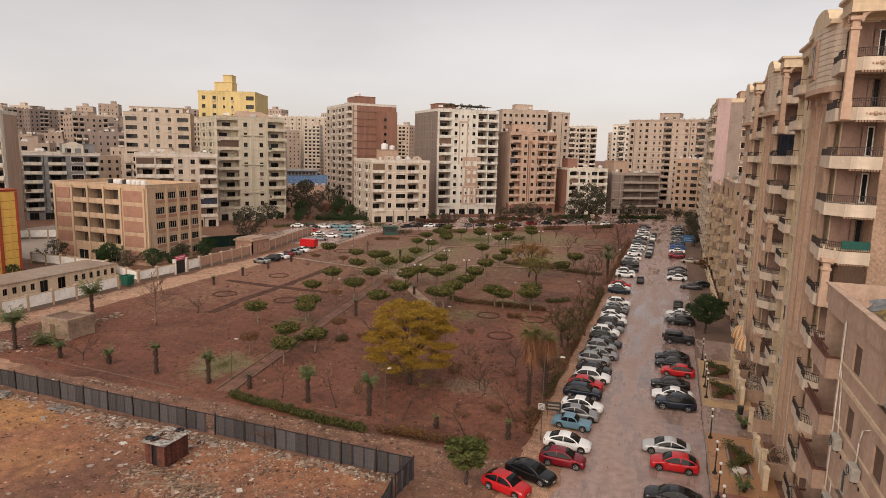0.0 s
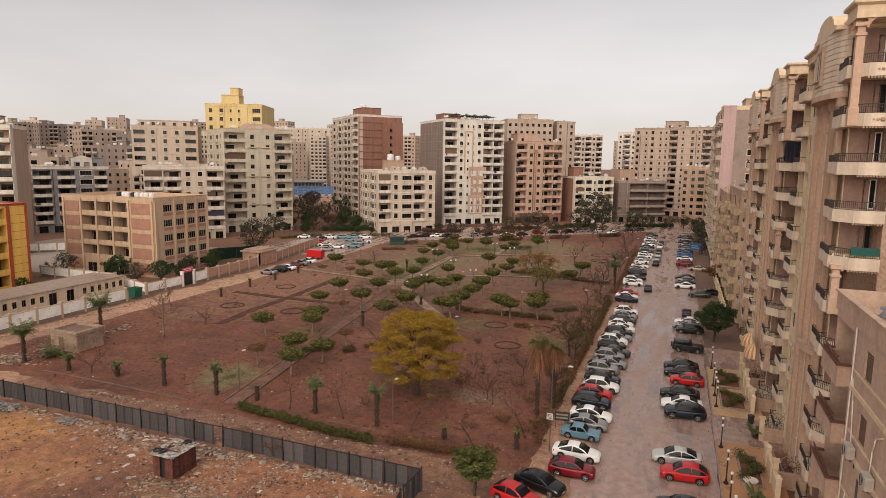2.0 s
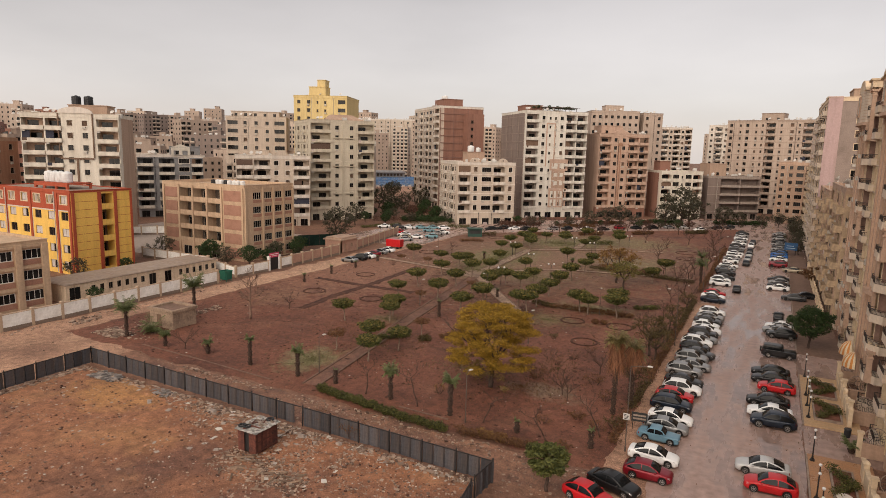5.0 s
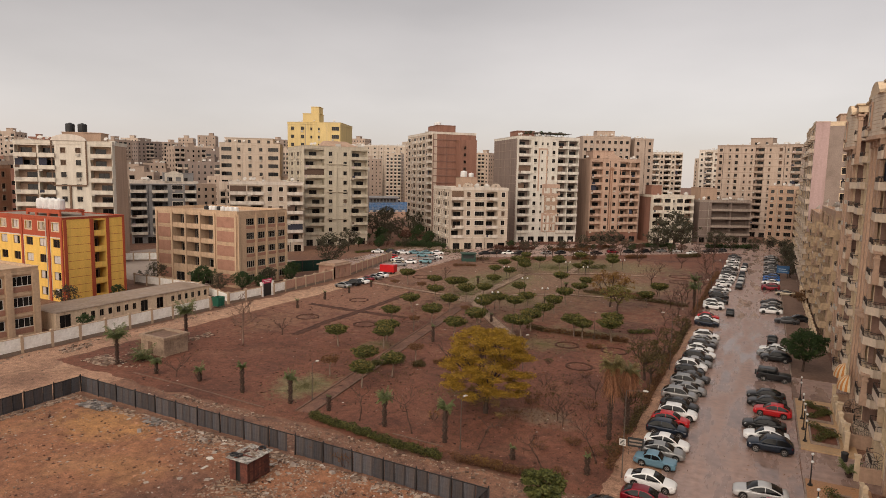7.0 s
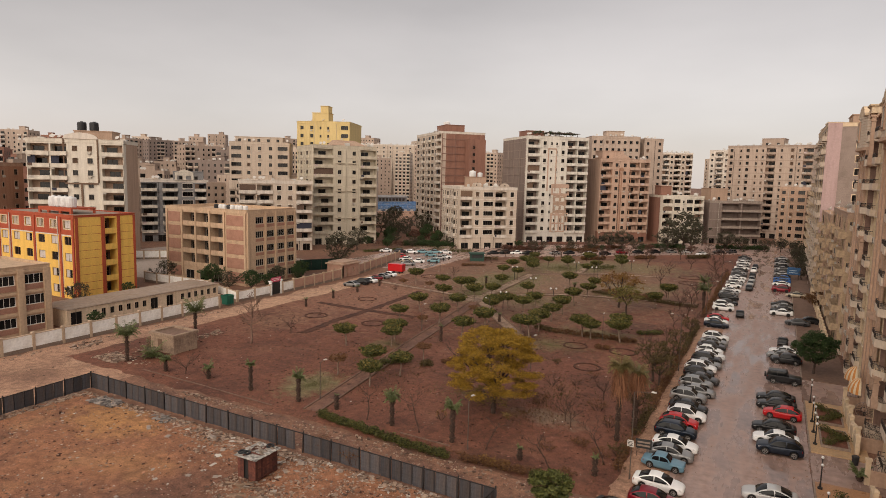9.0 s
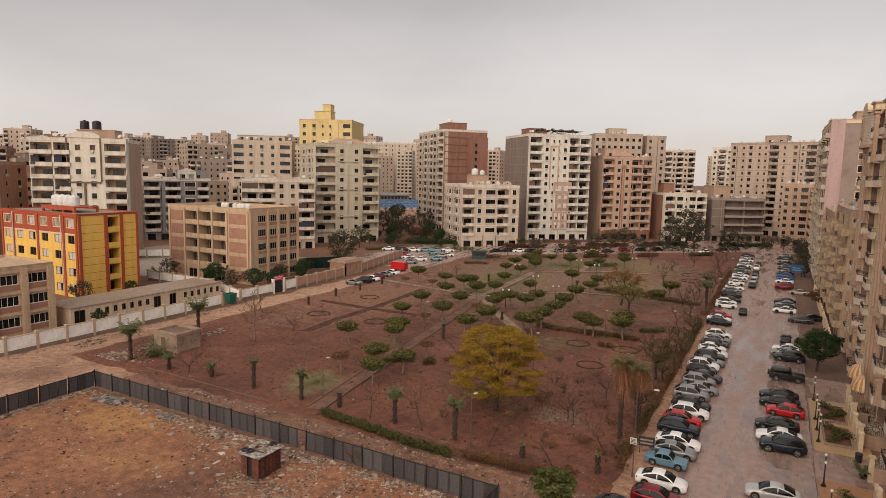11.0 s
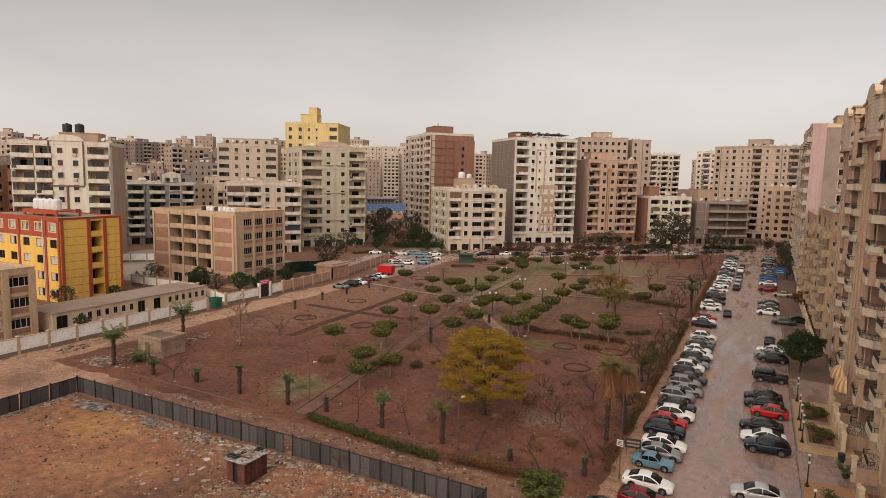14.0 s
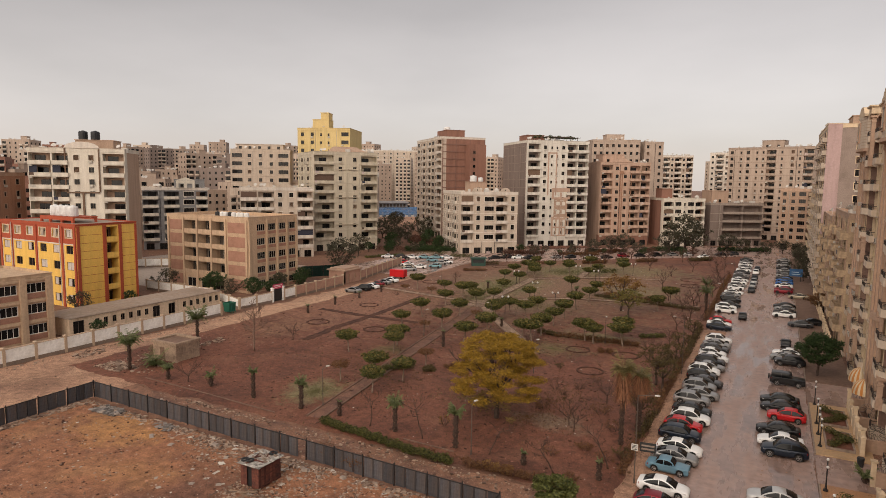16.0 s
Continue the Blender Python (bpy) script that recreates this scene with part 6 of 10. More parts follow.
AC = Matrix.Rotation(-math.pi / 2, 4, "Z")
air_conditioner(Matrix.Translation((8.8, 34.2, 12.9)) @ AC, [(-0.3, -0.1, 0.6), (-0.5, -0.08, 1.3), (-0.9, -0.05, 2.6), (-1.3, -0.05, 3.6)])
air_conditioner(Matrix.Translation((8.8, 31.0, 12.9)) @ AC, [(-0.2, -0.1, 0.6), (-0.25, -0.06, 1.6), (0.0, -0.05, 2.3), (0.9, -0.05, 2.7)])
air_conditioner(Matrix.Translation((8.8, 34.4, 9.6)) @ AC, [(-0.2, -0.1, 0.6), (-0.3, -0.06, 1.2)])
for yy, zz in ((63.9, 8.3), (91.9, 14.6), (111.0, 11.0), (91.9, 20.4)):
    air_conditioner(Matrix.Translation((11.03, yy, zz - 0.28)) @ AC, None)

# things left on the plain house's roof
M_REED = material("spotted reed mat", (0.34, 0.24, 0.10), vary=0.35, grain=5, stain=3.0, dirt=(0.08, 0.06, 0.035), dirt_amount=0.9)
M_TARP = material("grey tarpaulin", (0.15, 0.155, 0.165), vary=0.25, grain=3, rough=0.6)


def heap(name, m, sx, sy, h, mat, label, category, seed):
    bm = bmesh.new()
    n = 16
    g = []
    for j in range(n + 1):
        for i in range(n + 1):
            a, c = 2 * i / n - 1, 2 * j / n - 1
            f = max(0.0, 1 - a * a) * max(0.0, 1 - c * c)
            g.append(bm.verts.new((a * sx, c * sy, h * f ** 0.6 * (0.75 + 0.5 * noise.noise((i * 0.5, j * 0.5, seed))) + 0.02)))
    for j in range(n):
        for i in range(n):
            k = j * (n + 1) + i
            bm.faces.new([g[k], g[k + 1], g[k + n + 2], g[k + n + 1]])
    return solid(name, bm, mat, label, category, m=m)


heap("tarpaulin", pose(11.6, 38.0, 19.35), 1.5, 0.9, 0.7, M_TARP, "crumpled grey tarpaulin on the roof", "tarpaulin", 3.0)
heap("reed_mat", pose(11.8, 36.0, 19.35), 1.6, 0.9, 0.9, M_REED, "spotted straw mats heaped on the roof", "mat", 5.0)
heap("cement_sacks", pose(9.9, 38.4, 19.35), 0.8, 0.7, 0.4, M_SAND_DARK, "brown sacks beside the roof parapet", "sacks", 8.0)
dish(pose(11.4, 33.6, 19.35), 0.75)

# ---- pavement, gardens and walls before the houses ----
def slab_thing(name, x0, x1, y0, y1, z, mat, label, category):
    bm = bmesh.new()
    stack(bm, [(x0, x1, y0, y1, -0.05), (x0, x1, y0, y1, z - 0.03), (x0 + 0.03, x1 - 0.03, y0 + 0.03, y1 - 0.03, z)])
    return solid(name, bm, mat, label, category, "structure")


slab_thing("pavement", 4.95, 10.0, 71.2, 88.2, 0.16, M_TILE, "wet ochre paved garden strip", "pavement")
slab_thing("pavement", 4.95, 10.0, 30.0, 64.0, 0.16, M_TILE_ORANGE, "wet orange brick-paved forecourt", "pavement")
slab_thing("pavement", 4.95, 10.4, 98.0, 300.0, 0.14, M_PATH, "worn concrete pavement along the houses", "pavement")
slab_thing("trim_red_paving", 4.98, 9.3, 50.5, 52.2, 0.166, M_TILE_RED, "band of red paving in the forecourt", "paving")
slab_thing("driveway", 4.8, 12.0, 64.0, 71.2, 0.06, M_ROAD, "wet asphalt driveway between the gardens", "driveway")
slab_thing("driveway", 4.8, 12.0, 88.2, 98.0, 0.06, M_ROAD, "wet asphalt driveway by the tree", "driveway")
for ya, yb in ((30.0, 64.0), (71.2, 88.2), (98.0, 300.0)):
    k = thing("kerb", Matrix.Translation((4.8, ya, 0)), "pale kerb stones along the wet street", "kerb", kind="structure")
    bm = bmesh.new()
    stack(bm, [(0, 0.15, 0.005, 0.995, 0), (0, 0.15, 0.005, 0.995, 0.18), (0.03, 0.15, 0.02, 0.98, 0.21)])
    me = mesh_of("stone", bm, M_KERB)
    n = min(24, int(yb - ya))
    for i in range(n):
        piece("stone", me, k, Matrix.Translation((0, i, 0)))
    if yb - ya > n:
        bm = bmesh.new()
        box(bm, 0, 0.15, n, yb - ya, 0, 0.2)
        part("far_kerb", bm, M_KERB, k)


def bed(x0, x1, y0, y1):
    t = thing("planting_bed", Matrix.Translation((x0, y0, 0.15)), "rectangular planting bed with a pale stone rim", "planting bed")
    w, d = x1 - x0, y1 - y0
    bm = bmesh.new()
    stack(bm, [(0, w, 0, d, 0), (0, w, 0, d, 0.28), (0.16, w - 0.16, 0.16, d - 0.16, 0.28), (0.16, w - 0.16, 0.16, d - 0.16, 0.12)])
    part("rim", bm, M_KERB, t)
    bm = bmesh.new()
    box(bm, 0.17, w - 0.17, 0.17, d - 0.17, 0.1, 0.2)
    part("soil", bm, M_PARK, t)


for q in ((5.9, 8.5, 73.0, 78.4), (5.9, 8.5, 80.2, 85.8), (6.5, 8.3, 55.4, 61.4)):
    bed(*q)


def garden_wall(y, x0=9.0, x1=11.6):
    t = thing("garden_wall", Matrix.Translation((x0, y, 0)), "rendered garden wall with a round iron grille", "wall", "garden walls")
    w = x1 - x0
    bm = bmesh.new()
    stack(bm, [(0, w, -0.12, 0.12, 0), (0, w, -0.12, 0.12, 1.3), (-0.06, w + 0.06, -0.18, 0.18, 1.34), (-0.06, w + 0.06, -0.18, 0.18, 1.46)])
    part("wall", bm, M_SAND_PINK, t)
    for x in (0.1, w - 0.1):
        bm = bmesh.new()
        stack(bm, [(x - 0.2, x + 0.2, -0.2, 0.2, 0), (x - 0.2, x + 0.2, -0.2, 0.2, 2.3), (x - 0.28, x + 0.28, -0.28, 0.28, 2.35), (x - 0.28, x + 0.28, -0.28, 0.28, 2.5)])
        part("pier", bm, M_SAND, t)
    bm = bmesh.new()
    c, r = Vector((w / 2, 0, 2.2)), 0.85
    for i in range(20):
        a0, a1 = 2 * math.pi * i / 20, 2 * math.pi * (i + 1) / 20
        p0, p1 = Vector((math.cos(a0), 0, math.sin(a0))), Vector((math.cos(a1), 0, math.sin(a1)))
        tube(bm, c + p0 * r, c + p1 * r, 0.04, 0.04, 5, cap=False)
    ring_ = part("grille", bm, M_KERB, t, "pale round stone ring")
    bm = bmesh.new()
    for i in range(14):
        a0, a1 = 2 * math.pi * i / 14, 2 * math.pi * (i + 1) / 14
        p0, p1 = Vector((math.cos(a0), 0, math.sin(a0))), Vector((math.cos(a1), 0, math.sin(a1)))
        tube(bm, c + p0 * 0.3, c + p1 * 0.3, 0.02, 0.02, 4, cap=False)
        tube(bm, c + p0 * 0.3, c + p1 * r, 0.018, 0.018, 4, cap=False)
    for i in range(int(w / 0.16)):
        tube(bm, (0.2 + 0.16 * i, 0.0, 1.4), (0.2 + 0.16 * i, 0.0, 2.1), 0.014, 0.014, 4, cap=False)
    part("iron_work", bm, M_IRON, ring_)


for y in (56.5, 66.0, 74.5, 81.5, 88.4):
    garden_wall(y)


def street_wall(ya, yb, x=9.0):
    t = thing("garden_wall", Matrix.Translation((x, ya, 0)) @ Matrix.Rotation(math.pi / 2, 4, "Z"), "low sandy garden wall before the houses", "wall", "garden walls")
    w = yb - ya
    bm = bmesh.new()
    stack(bm, [(0, w, -0.12, 0.12, 0), (0, w, -0.12, 0.12, 1.5), (-0.06, w + 0.06, -0.18, 0.18, 1.54), (-0.06, w + 0.06, -0.18, 0.18, 1.66)])
    part("wall", bm, M_SAND, t)
    for i in range(int(w / 3) + 1):
        bm = bmesh.new()
        x = min(i * 3.0, w - 0.2)
        stack(bm, [(x - 0.2, x + 0.2, -0.2, 0.2, 0), (x - 0.2, x + 0.2, -0.2, 0.2, 2.0), (x - 0.26, x + 0.26, -0.26, 0.26, 2.05), (x - 0.05, x + 0.05, -0.05, 0.05, 2.3)])
        part("pier", bm, M_SAND, t)


street_wall(54.0, 62.0)
street_wall(73.0, 87.0)
street_wall(118.0, 150.0)
street_wall(152.0, 176.0)


def awning(m, label):
    t = thing("awning", m, label, "awning", "striped awnings")
    m_a = material("orange stripe", (0.55, 0.22, 0.06), vary=0.1)
    m_b = material("cream stripe", (0.62, 0.50, 0.34), vary=0.1)
    n = 14
    for i in range(n):
        a0, a1 = math.pi * i / n, math.pi * (i + 1) / n
        bm = bmesh.new()
        prev = None
        for e in range(6):
            f = math.pi / 2 * e / 5
            row = [bm.verts.new((-math.cos(a) * 1.5 * math.cos(f), -math.sin(a) * 1.2 * math.cos(f) - 0.01, 1.6 * math.sin(f))) for a in (a0, a1)]
            if prev:
                bm.faces.new([prev[0], prev[1], row[1], row[0]])
            prev = row
        bmesh.ops.remove_doubles(bm, verts=bm.verts[:], dist=0.001)
        bmesh.ops.solidify(bm, geom=bm.faces[:], thickness=0.02)
        part("stripe", bm, m_b if i % 2 else m_a, t)


for y, z in ((87.3, 4.0), (83.2, 3.7)):
    awning(Matrix.Translation((9.9, y, z)) @ AC, "orange and cream striped half-round awning")


def globe_lamp(x, y):
    t = thing("globe_lamp", Matrix.Translation((x, y, 0.15)), "black garden lamp with white globes", "lamp", "globe lamps")
    bm = bmesh.new()
    tube(bm, (0, 0, 0), (0, 0, 0.15), 0.22, 0.2, 10)
    tube(bm, (0, 0, 0.15), (0, 0, 0.5), 0.11, 0.07, 10)
    tube(bm, (0, 0, 0.5), (0, 0, 2.75), 0.06, 0.045, 8)
    part("post", bm, M_IRON, t)
    bm = bmesh.new()
    tube(bm, (0, 0, 2.1), (0.0, -0.35, 2.2), 0.03, 0.03, 6)
    part("arm", bm, M_IRON, t)
    for c in ((0, 0, 2.92), (0, -0.38, 2.36)):
        bm = bmesh.new()
        ball(bm, c, 0.13, 12, 8)
        part("globe", bm, M_TANK_WHITE, t, smooth=True)


for p in ((5.3, 62.6), (5.3, 55.3), (5.3, 51.2), (5.4, 73.5), (5.4, 77.0), (5.4, 80.5), (5.5, 87.6), (5.3, 47.5)):
    globe_lamp(*p)
bm = bmesh.new()
tube(bm, (0, 0, 0), (0, 0, 0.8), 0.26, 0.32, 12)
tube(bm, (0, 0, 0.8), (0, 0, 0.9), 0.35, 0.3, 12)
solid("litter_bin", bm, M_TANK_BLACK, "black plastic litter bin at the driveway", "bin", m=pose(8.6, 70.2, 0.06))
bm = bmesh.new()
tube(bm, (0, 0, 0), (0, 0, 0.5), 0.3, 0.55, 14)
tube(bm, (0, 0, 0.5), (0, 0, 0.58), 0.6, 0.6, 14)
solid("planter", bm, M_PALE, "pale round stone planter on the forecourt", "planter", m=pose(7.2, 55.6, 0.16))


# ---- cars ----
M_TYRE = material("tyre rubber", (0.018, 0.017, 0.017), rough=0.8, vary=0.2)
M_RIM = material("wheel alloy", (0.38, 0.37, 0.36), rough=0.35, metal=0.7, vary=0.1)
M_LAMP_F = material("headlight glass", (0.55, 0.56, 0.57), rough=0.15, vary=0.05)
M_LAMP_R = material("tail light glass", (0.25, 0.015, 0.012), rough=0.2, vary=0.05)
M_TRIMBLACK = material("black bumper plastic", (0.03, 0.03, 0.03), rough=0.6)
M_PLATE = material("number plate", (0.55, 0.55, 0.53), rough=0.4)
PAINTS = {
    "white": paint("white car paint", (0.82, 0.82, 0.81), metal=0.0),
    "silver": paint("silver car paint", (0.29, 0.29, 0.288), metal=0.5),
    "pearl": paint("pale silver car paint", (0.52, 0.52, 0.515), metal=0.3),
    "grey": paint("grey car paint", (0.065, 0.066, 0.07), metal=0.5),
    "dark": paint("charcoal car paint", (0.022, 0.023, 0.025), metal=0.4),
    "black": paint("black car paint", (0.009, 0.009, 0.010), metal=0.2),
    "navy": paint("navy car paint", (0.011, 0.019, 0.034), metal=0.4),
    "red": paint("red car paint", (0.50, 0.012, 0.016), metal=0.0),
    "crimson": paint("dark red car paint", (0.22, 0.008, 0.018), metal=0.3),
    "blue": paint("faded blue car paint", (0.115, 0.235, 0.31), metal=0.0),
    "bright blue": paint("bright blue car paint", (0.02, 0.11, 0.34), metal=0.1),
    "teal": paint("pale teal car paint", (0.15, 0.30, 0.34), metal=0.0),
    "beige": paint("beige car paint", (0.42, 0.35, 0.26), metal=0.3),
}
# length, width, roof height, belt height, then along the length from the nose: bonnet end, roof start, roof end, boot start; bonnet height, boot height
STYLES = {
    "sedan": (4.6, 1.78, 1.46, 0.90, 1.05, 2.0, 3.15, 4.12, 0.88, 1.00),
    "hatchback": (4.25, 1.78, 1.50, 0.93, 1.00, 1.85, 3.30, 4.08, 0.92, 1.02),
    "suv": (4.5, 1.86, 1.68, 1.04, 1.10, 1.85, 3.65, 4.36, 1.03, 1.10),
    "boxy": (4.05, 1.62, 1.42, 0.88, 1.20, 1.70, 2.85, 3.25, 0.84, 0.88),
    "jeep": (4.5, 1.88, 1.84, 1.16, 1.60, 1.78, 4.25, 4.42, 1.12, 1.14),
    "minibus": (4.6, 1.75, 1.95, 1.10, 0.55, 1.15, 4.3, 4.52, 0.95, 1.12),
}


def loft(bm, rings, cap=True):
    rows = [[bm.verts.new(p) for p in r] for r in rings]
    for a, b in zip(rows, rows[1:]):
        for i in range(len(a)):
            j = (i + 1) % len(a)
            bm.faces.new([a[i], a[j], b[j], b[i]])
    if cap:
        bm.faces.new(list(reversed(rows[0])))
        bm.faces.new(rows[-1])
    bmesh.ops.recalc_face_normals(bm, faces=bm.faces[:])


def quad(bm, pts, thick):
    """A thin pane through four points, a little proud of the body."""
    vs = [Vector(p) for p in pts]
    n = (vs[1] - vs[0]).cross(vs[3] - vs[0]).normalized()
    lo = [bm.verts.new(v - n * 0.01) for v in vs]
    hi = [bm.verts.new(v + n * thick) for v in vs]
    bm.faces.new(list(reversed(lo)))
    bm.faces.new(hi)
    for i in range(4):
        j = (i + 1) % 4
        bm.faces.new([lo[i], lo[j], hi[j], hi[i]])


CARS = {}


def spline(keys, s):
    """A smooth curve through (station, value) keys."""
    if s <= keys[0][0]:
        return keys[0][1]
    for i in range(len(keys) - 1):
        (a, va), (b, vb) = keys[i], keys[i + 1]
        if s <= b:
            f = (s - a) / (b - a)
            ma = (vb - keys[i - 1][1]) / (b - keys[i - 1][0]) if i else (vb - va) / (b - a)
            mb = (keys[i + 2][1] - va) / (keys[i + 2][0] - a) if i + 2 < len(keys) else (vb - va) / (b - a)
            h = b - a
            return (2 * f ** 3 - 3 * f ** 2 + 1) * va + (f ** 3 - 2 * f ** 2 + f) * h * ma + (3 * f ** 2 - 2 * f ** 3) * vb + (f ** 3 - f ** 2) * h * mb
    return keys[-1][1]


def strip(bm, rows):
    """A sheet through rows of points, bent as the rows bend."""
    vs = [[bm.verts.new(p) for p in r] for r in rows]
    for a, b in zip(vs, vs[1:]):
        for i in range(len(a) - 1):
            bm.faces.new([a[i], a[i + 1], b[i + 1], b[i]])
    bmesh.ops.recalc_face_normals(bm, faces=bm.faces[:])


def make_car(style, colour, label, near):
    """Nose at +x, wheels on z 0, the middle at the origin."""
    ln, wd, hr, belt, b_end, r0, r1, boot, hb, hboot = STYLES[style]
    body_mat = PAINTS[colour]
    hw = wd / 2
    t = thing("car", Matrix.Identity(4), label, "car", "parked cars")
    X = lambda s: ln / 2 - s
    round_ = style not in ("boxy", "jeep")
    rw = 0.32 if style not in ("suv", "jeep") else 0.37
    low = 0.19 if style not in ("suv", "jeep") else 0.28
    axles = (ln * 0.19, ln * 0.795)
    # deck height and half width along the car
    deck = [(0, hb * (0.70 if round_ else 0.90)), (0.12, hb * (0.80 if round_ else 0.95)), (0.45, hb * (0.92 if round_ else 0.98)), (b_end, hb + 0.02), (r0, belt), (r1, belt + 0.03), (boot, hboot), (ln - 0.22, hboot * 0.985), (ln - 0.05, hboot * 0.90), (ln, hboot * 0.80)]
    plan = [(0, hw * (0.66 if round_ else 0.93)), (0.12, hw * (0.82 if round_ else 0.96)), (0.45, hw * 0.955), (1.0, hw * 0.995), (ln * 0.5, hw), (ln - 0.9, hw * 0.985), (ln - 0.3, hw * 0.94), (ln - 0.06, hw * 0.86), (ln, hw * (0.74 if round_ else 0.9))]

    def sill(s):
        z = low + 0.10 * max(0.0, 1 - s / 0.3) + 0.14 * max(0.0, 1 - (ln - s) / 0.4)
        for a in axles:
            q = (rw + 0.06) ** 2 - (s - a) ** 2
            if q > 0:
                z = max(z, rw + math.sqrt(q))
        return z

    st = [0.0, 0.05, 0.12, 0.28, ln - 0.22, ln - 0.12, ln - 0.05, ln] + [b_end, r0, r1, boot]
    for a in axles:
        st += [a + (rw + 0.06) * math.cos(math.pi * k / 8) for k in range(9)] + [a - rw - 0.10, a + rw + 0.10]
    st += [ln * k / 12 for k in range(3, 10)]
    st = sorted(set(round(max(0, min(ln, q)), 3) for q in st))
    st = [q for i, q in enumerate(st) if i == 0 or q - st[i - 1] > 0.012]
    rings = []
    for s in st:
        top, w, z0 = spline(deck, s), spline(plan, s), sill(s)
        z0 = min(z0, top - 0.16)
        k = 0.88 if round_ else 0.95
        half = [(w * 0.94, z0), (w, z0 + (top - z0) * 0.25), (w * 1.005, z0 + (top - z0) * 0.55), (w * 0.985, top - 0.10), (w * (k + 0.06), top - 0.035), (w * k, top - 0.008), (w * 0.5, top + 0.02), (0.0, top + 0.028)]
        ring = [(X(s), -y, z) for y, z in half] + [(X(s), y, z) for y, z in reversed(half[:-1])]
        rings.append(ring)
    bm = bmesh.new()
    loft(bm, rings)
    part("body", bm, body_mat, t, smooth=True)
    # cabin: a curved roof line from the bonnet to the boot
    wb, wr = hw * 0.95, hw * (0.70 if round_ else 0.85)
    line = [(b_end - 0.02, hb - 0.02), ((b_end + r0) / 2, (hb + hr) / 2 + 0.02), (r0, hr - 0.085), (r0 + 0.35, hr - 0.015), ((r0 + r1) / 2, hr), (r1 - 0.25, hr - 0.03), (r1, hr - 0.09), ((r1 + boot) / 2, (hr + hboot) / 2 + 0.0), (boot + 0.02, hboot - 0.02)]
    zb = belt - 0.06

    def side(s, z):
        f = max(0.0, (z - zb) / (hr - zb))
        ends = min(1.0, 0.955 + 0.045 * min(1.0, max(0.0, (s - b_end) / 0.5)), 0.94 + 0.06 * min(1.0, max(0.0, (boot - s) / 0.6)))
        return (wb + (wr - wb) * (0.55 * f + 0.45 * f * f)) * ends

    def across(s, lift=0.0):
        top = spline(line, s)
        lo = min(zb, top - 0.02)
        m = lo + (top - lo) * 0.55
        e = top - min(0.07, (top - lo) * 0.3)
        w = side(s, top)
        half = [(side(s, lo), lo), (side(s, m), m), (side(s, e), e), (w * 0.93, top - 0.018), (w * 0.78, top + 0.002), (w * 0.4, top + 0.022), (0.0, top + 0.028)]
        return [(X(s), -y, z + lift) for y, z in half] + [(X(s), y, z + lift) for y, z in reversed(half[:-1])]

    cs = sorted(set(round(q, 3) for q in [b_end - 0.02, (b_end + r0) / 2, r0, r0 + 0.18, r0 + 0.35, (r0 + r1) / 2, r1 - 0.25, r1 - 0.1, r1, (r1 + boot) / 2, boot + 0.02] + [b_end + (r0 - b_end) * k / 4 for k in (1, 3)] + [r1 + (boot - r1) * k / 4 for k in (1, 3)]))
    bm = bmesh.new()
    loft(bm, [across(s) for s in cs])
    part("roof", bm, body_mat, t, smooth=True)
    # windscreen and rear window follow the curve of the cabin
    for nm, sa, sb in (("windscreen", b_end + 0.07, r0 + 0.01), ("rear_window", r1 - 0.01, boot - (0.09 if boot - r1 > 0.3 else 0.02))):
        rows = []
        for k in range(6):
            s = sa + (sb - sa) * k / 5
            rows.append([(x, y * 0.985, z + 0.012) for x, y, z in across(s)[3:10]])
        bm = bmesh.new()
        strip(bm, rows)
        part(nm, bm, M_CARGLASS, t, smooth=True)
    mid = (r0 + r1) / 2 + 0.05
    first, last = b_end + 0.30, boot - (0.24 if boot - r1 > 0.3 else 0.10)
    for sgn in (-1, 1):
        panes = ((first, mid - 0.04), (mid + 0.04, last)) if near else ((first, last),)
        for sa, sb in panes:
            rows = []
            for k in range(7):
                s = sa + (sb - sa) * k / 6
                top = spline(line, s) - 0.085
                z0 = belt + 0.045
                top = max(top, z0 + 0.015)
                rows.append([(X(s), sgn * (side(s, z0 + (top - z0) * f) + 0.014), z0 + (top - z0) * f) for f in (0, 0.5, 1)])
            bm = bmesh.new()
            strip(bm, rows)
            if (sum((f.normal.y for f in bm.faces)) > 0) != (sgn > 0):
                bmesh.ops.reverse_faces(bm, faces=bm.faces[:])
            part("side_window", bm, M_CARGLASS, t, smooth=True)
        if not near:
            continue
        # mirrors and lamps
        bm = bmesh.new()
        y = sgn * (hw * 0.97 + 0.09)
        ball(bm, (X(b_end + 0.42), y, belt + 0.05), 0.11, 8, 5, 0.75)
        tube(bm, (X(b_end + 0.45), sgn * hw * 0.9, belt), (X(b_end + 0.42), y, belt + 0.03), 0.03, 0.03, 5)
        part("mirror", bm, body_mat, t, smooth=True)
        # lamps wrap round the corners
        bm = bmesh.new()
        rows = []
        for k in range(5):
            s = 0.02 + 0.40 * k / 4 if round_ else 0.0 + 0.05 * k / 4
            w, top = spline(plan, s), spline(deck, s)
            rows.append([(X(s) + 0.012, sgn * (w * (0.62 + 0.36 * min(1, k / 2)) + 0.012), top - 0.24 + 0.03 * k), (X(s) + 0.012, sgn * (w * (0.60 + 0.34 * min(1, k / 2)) + 0.012), top - 0.06)])
        strip(bm, rows)
        part("headlight", bm, M_LAMP_F, t)
        bm = bmesh.new()
        rows = []
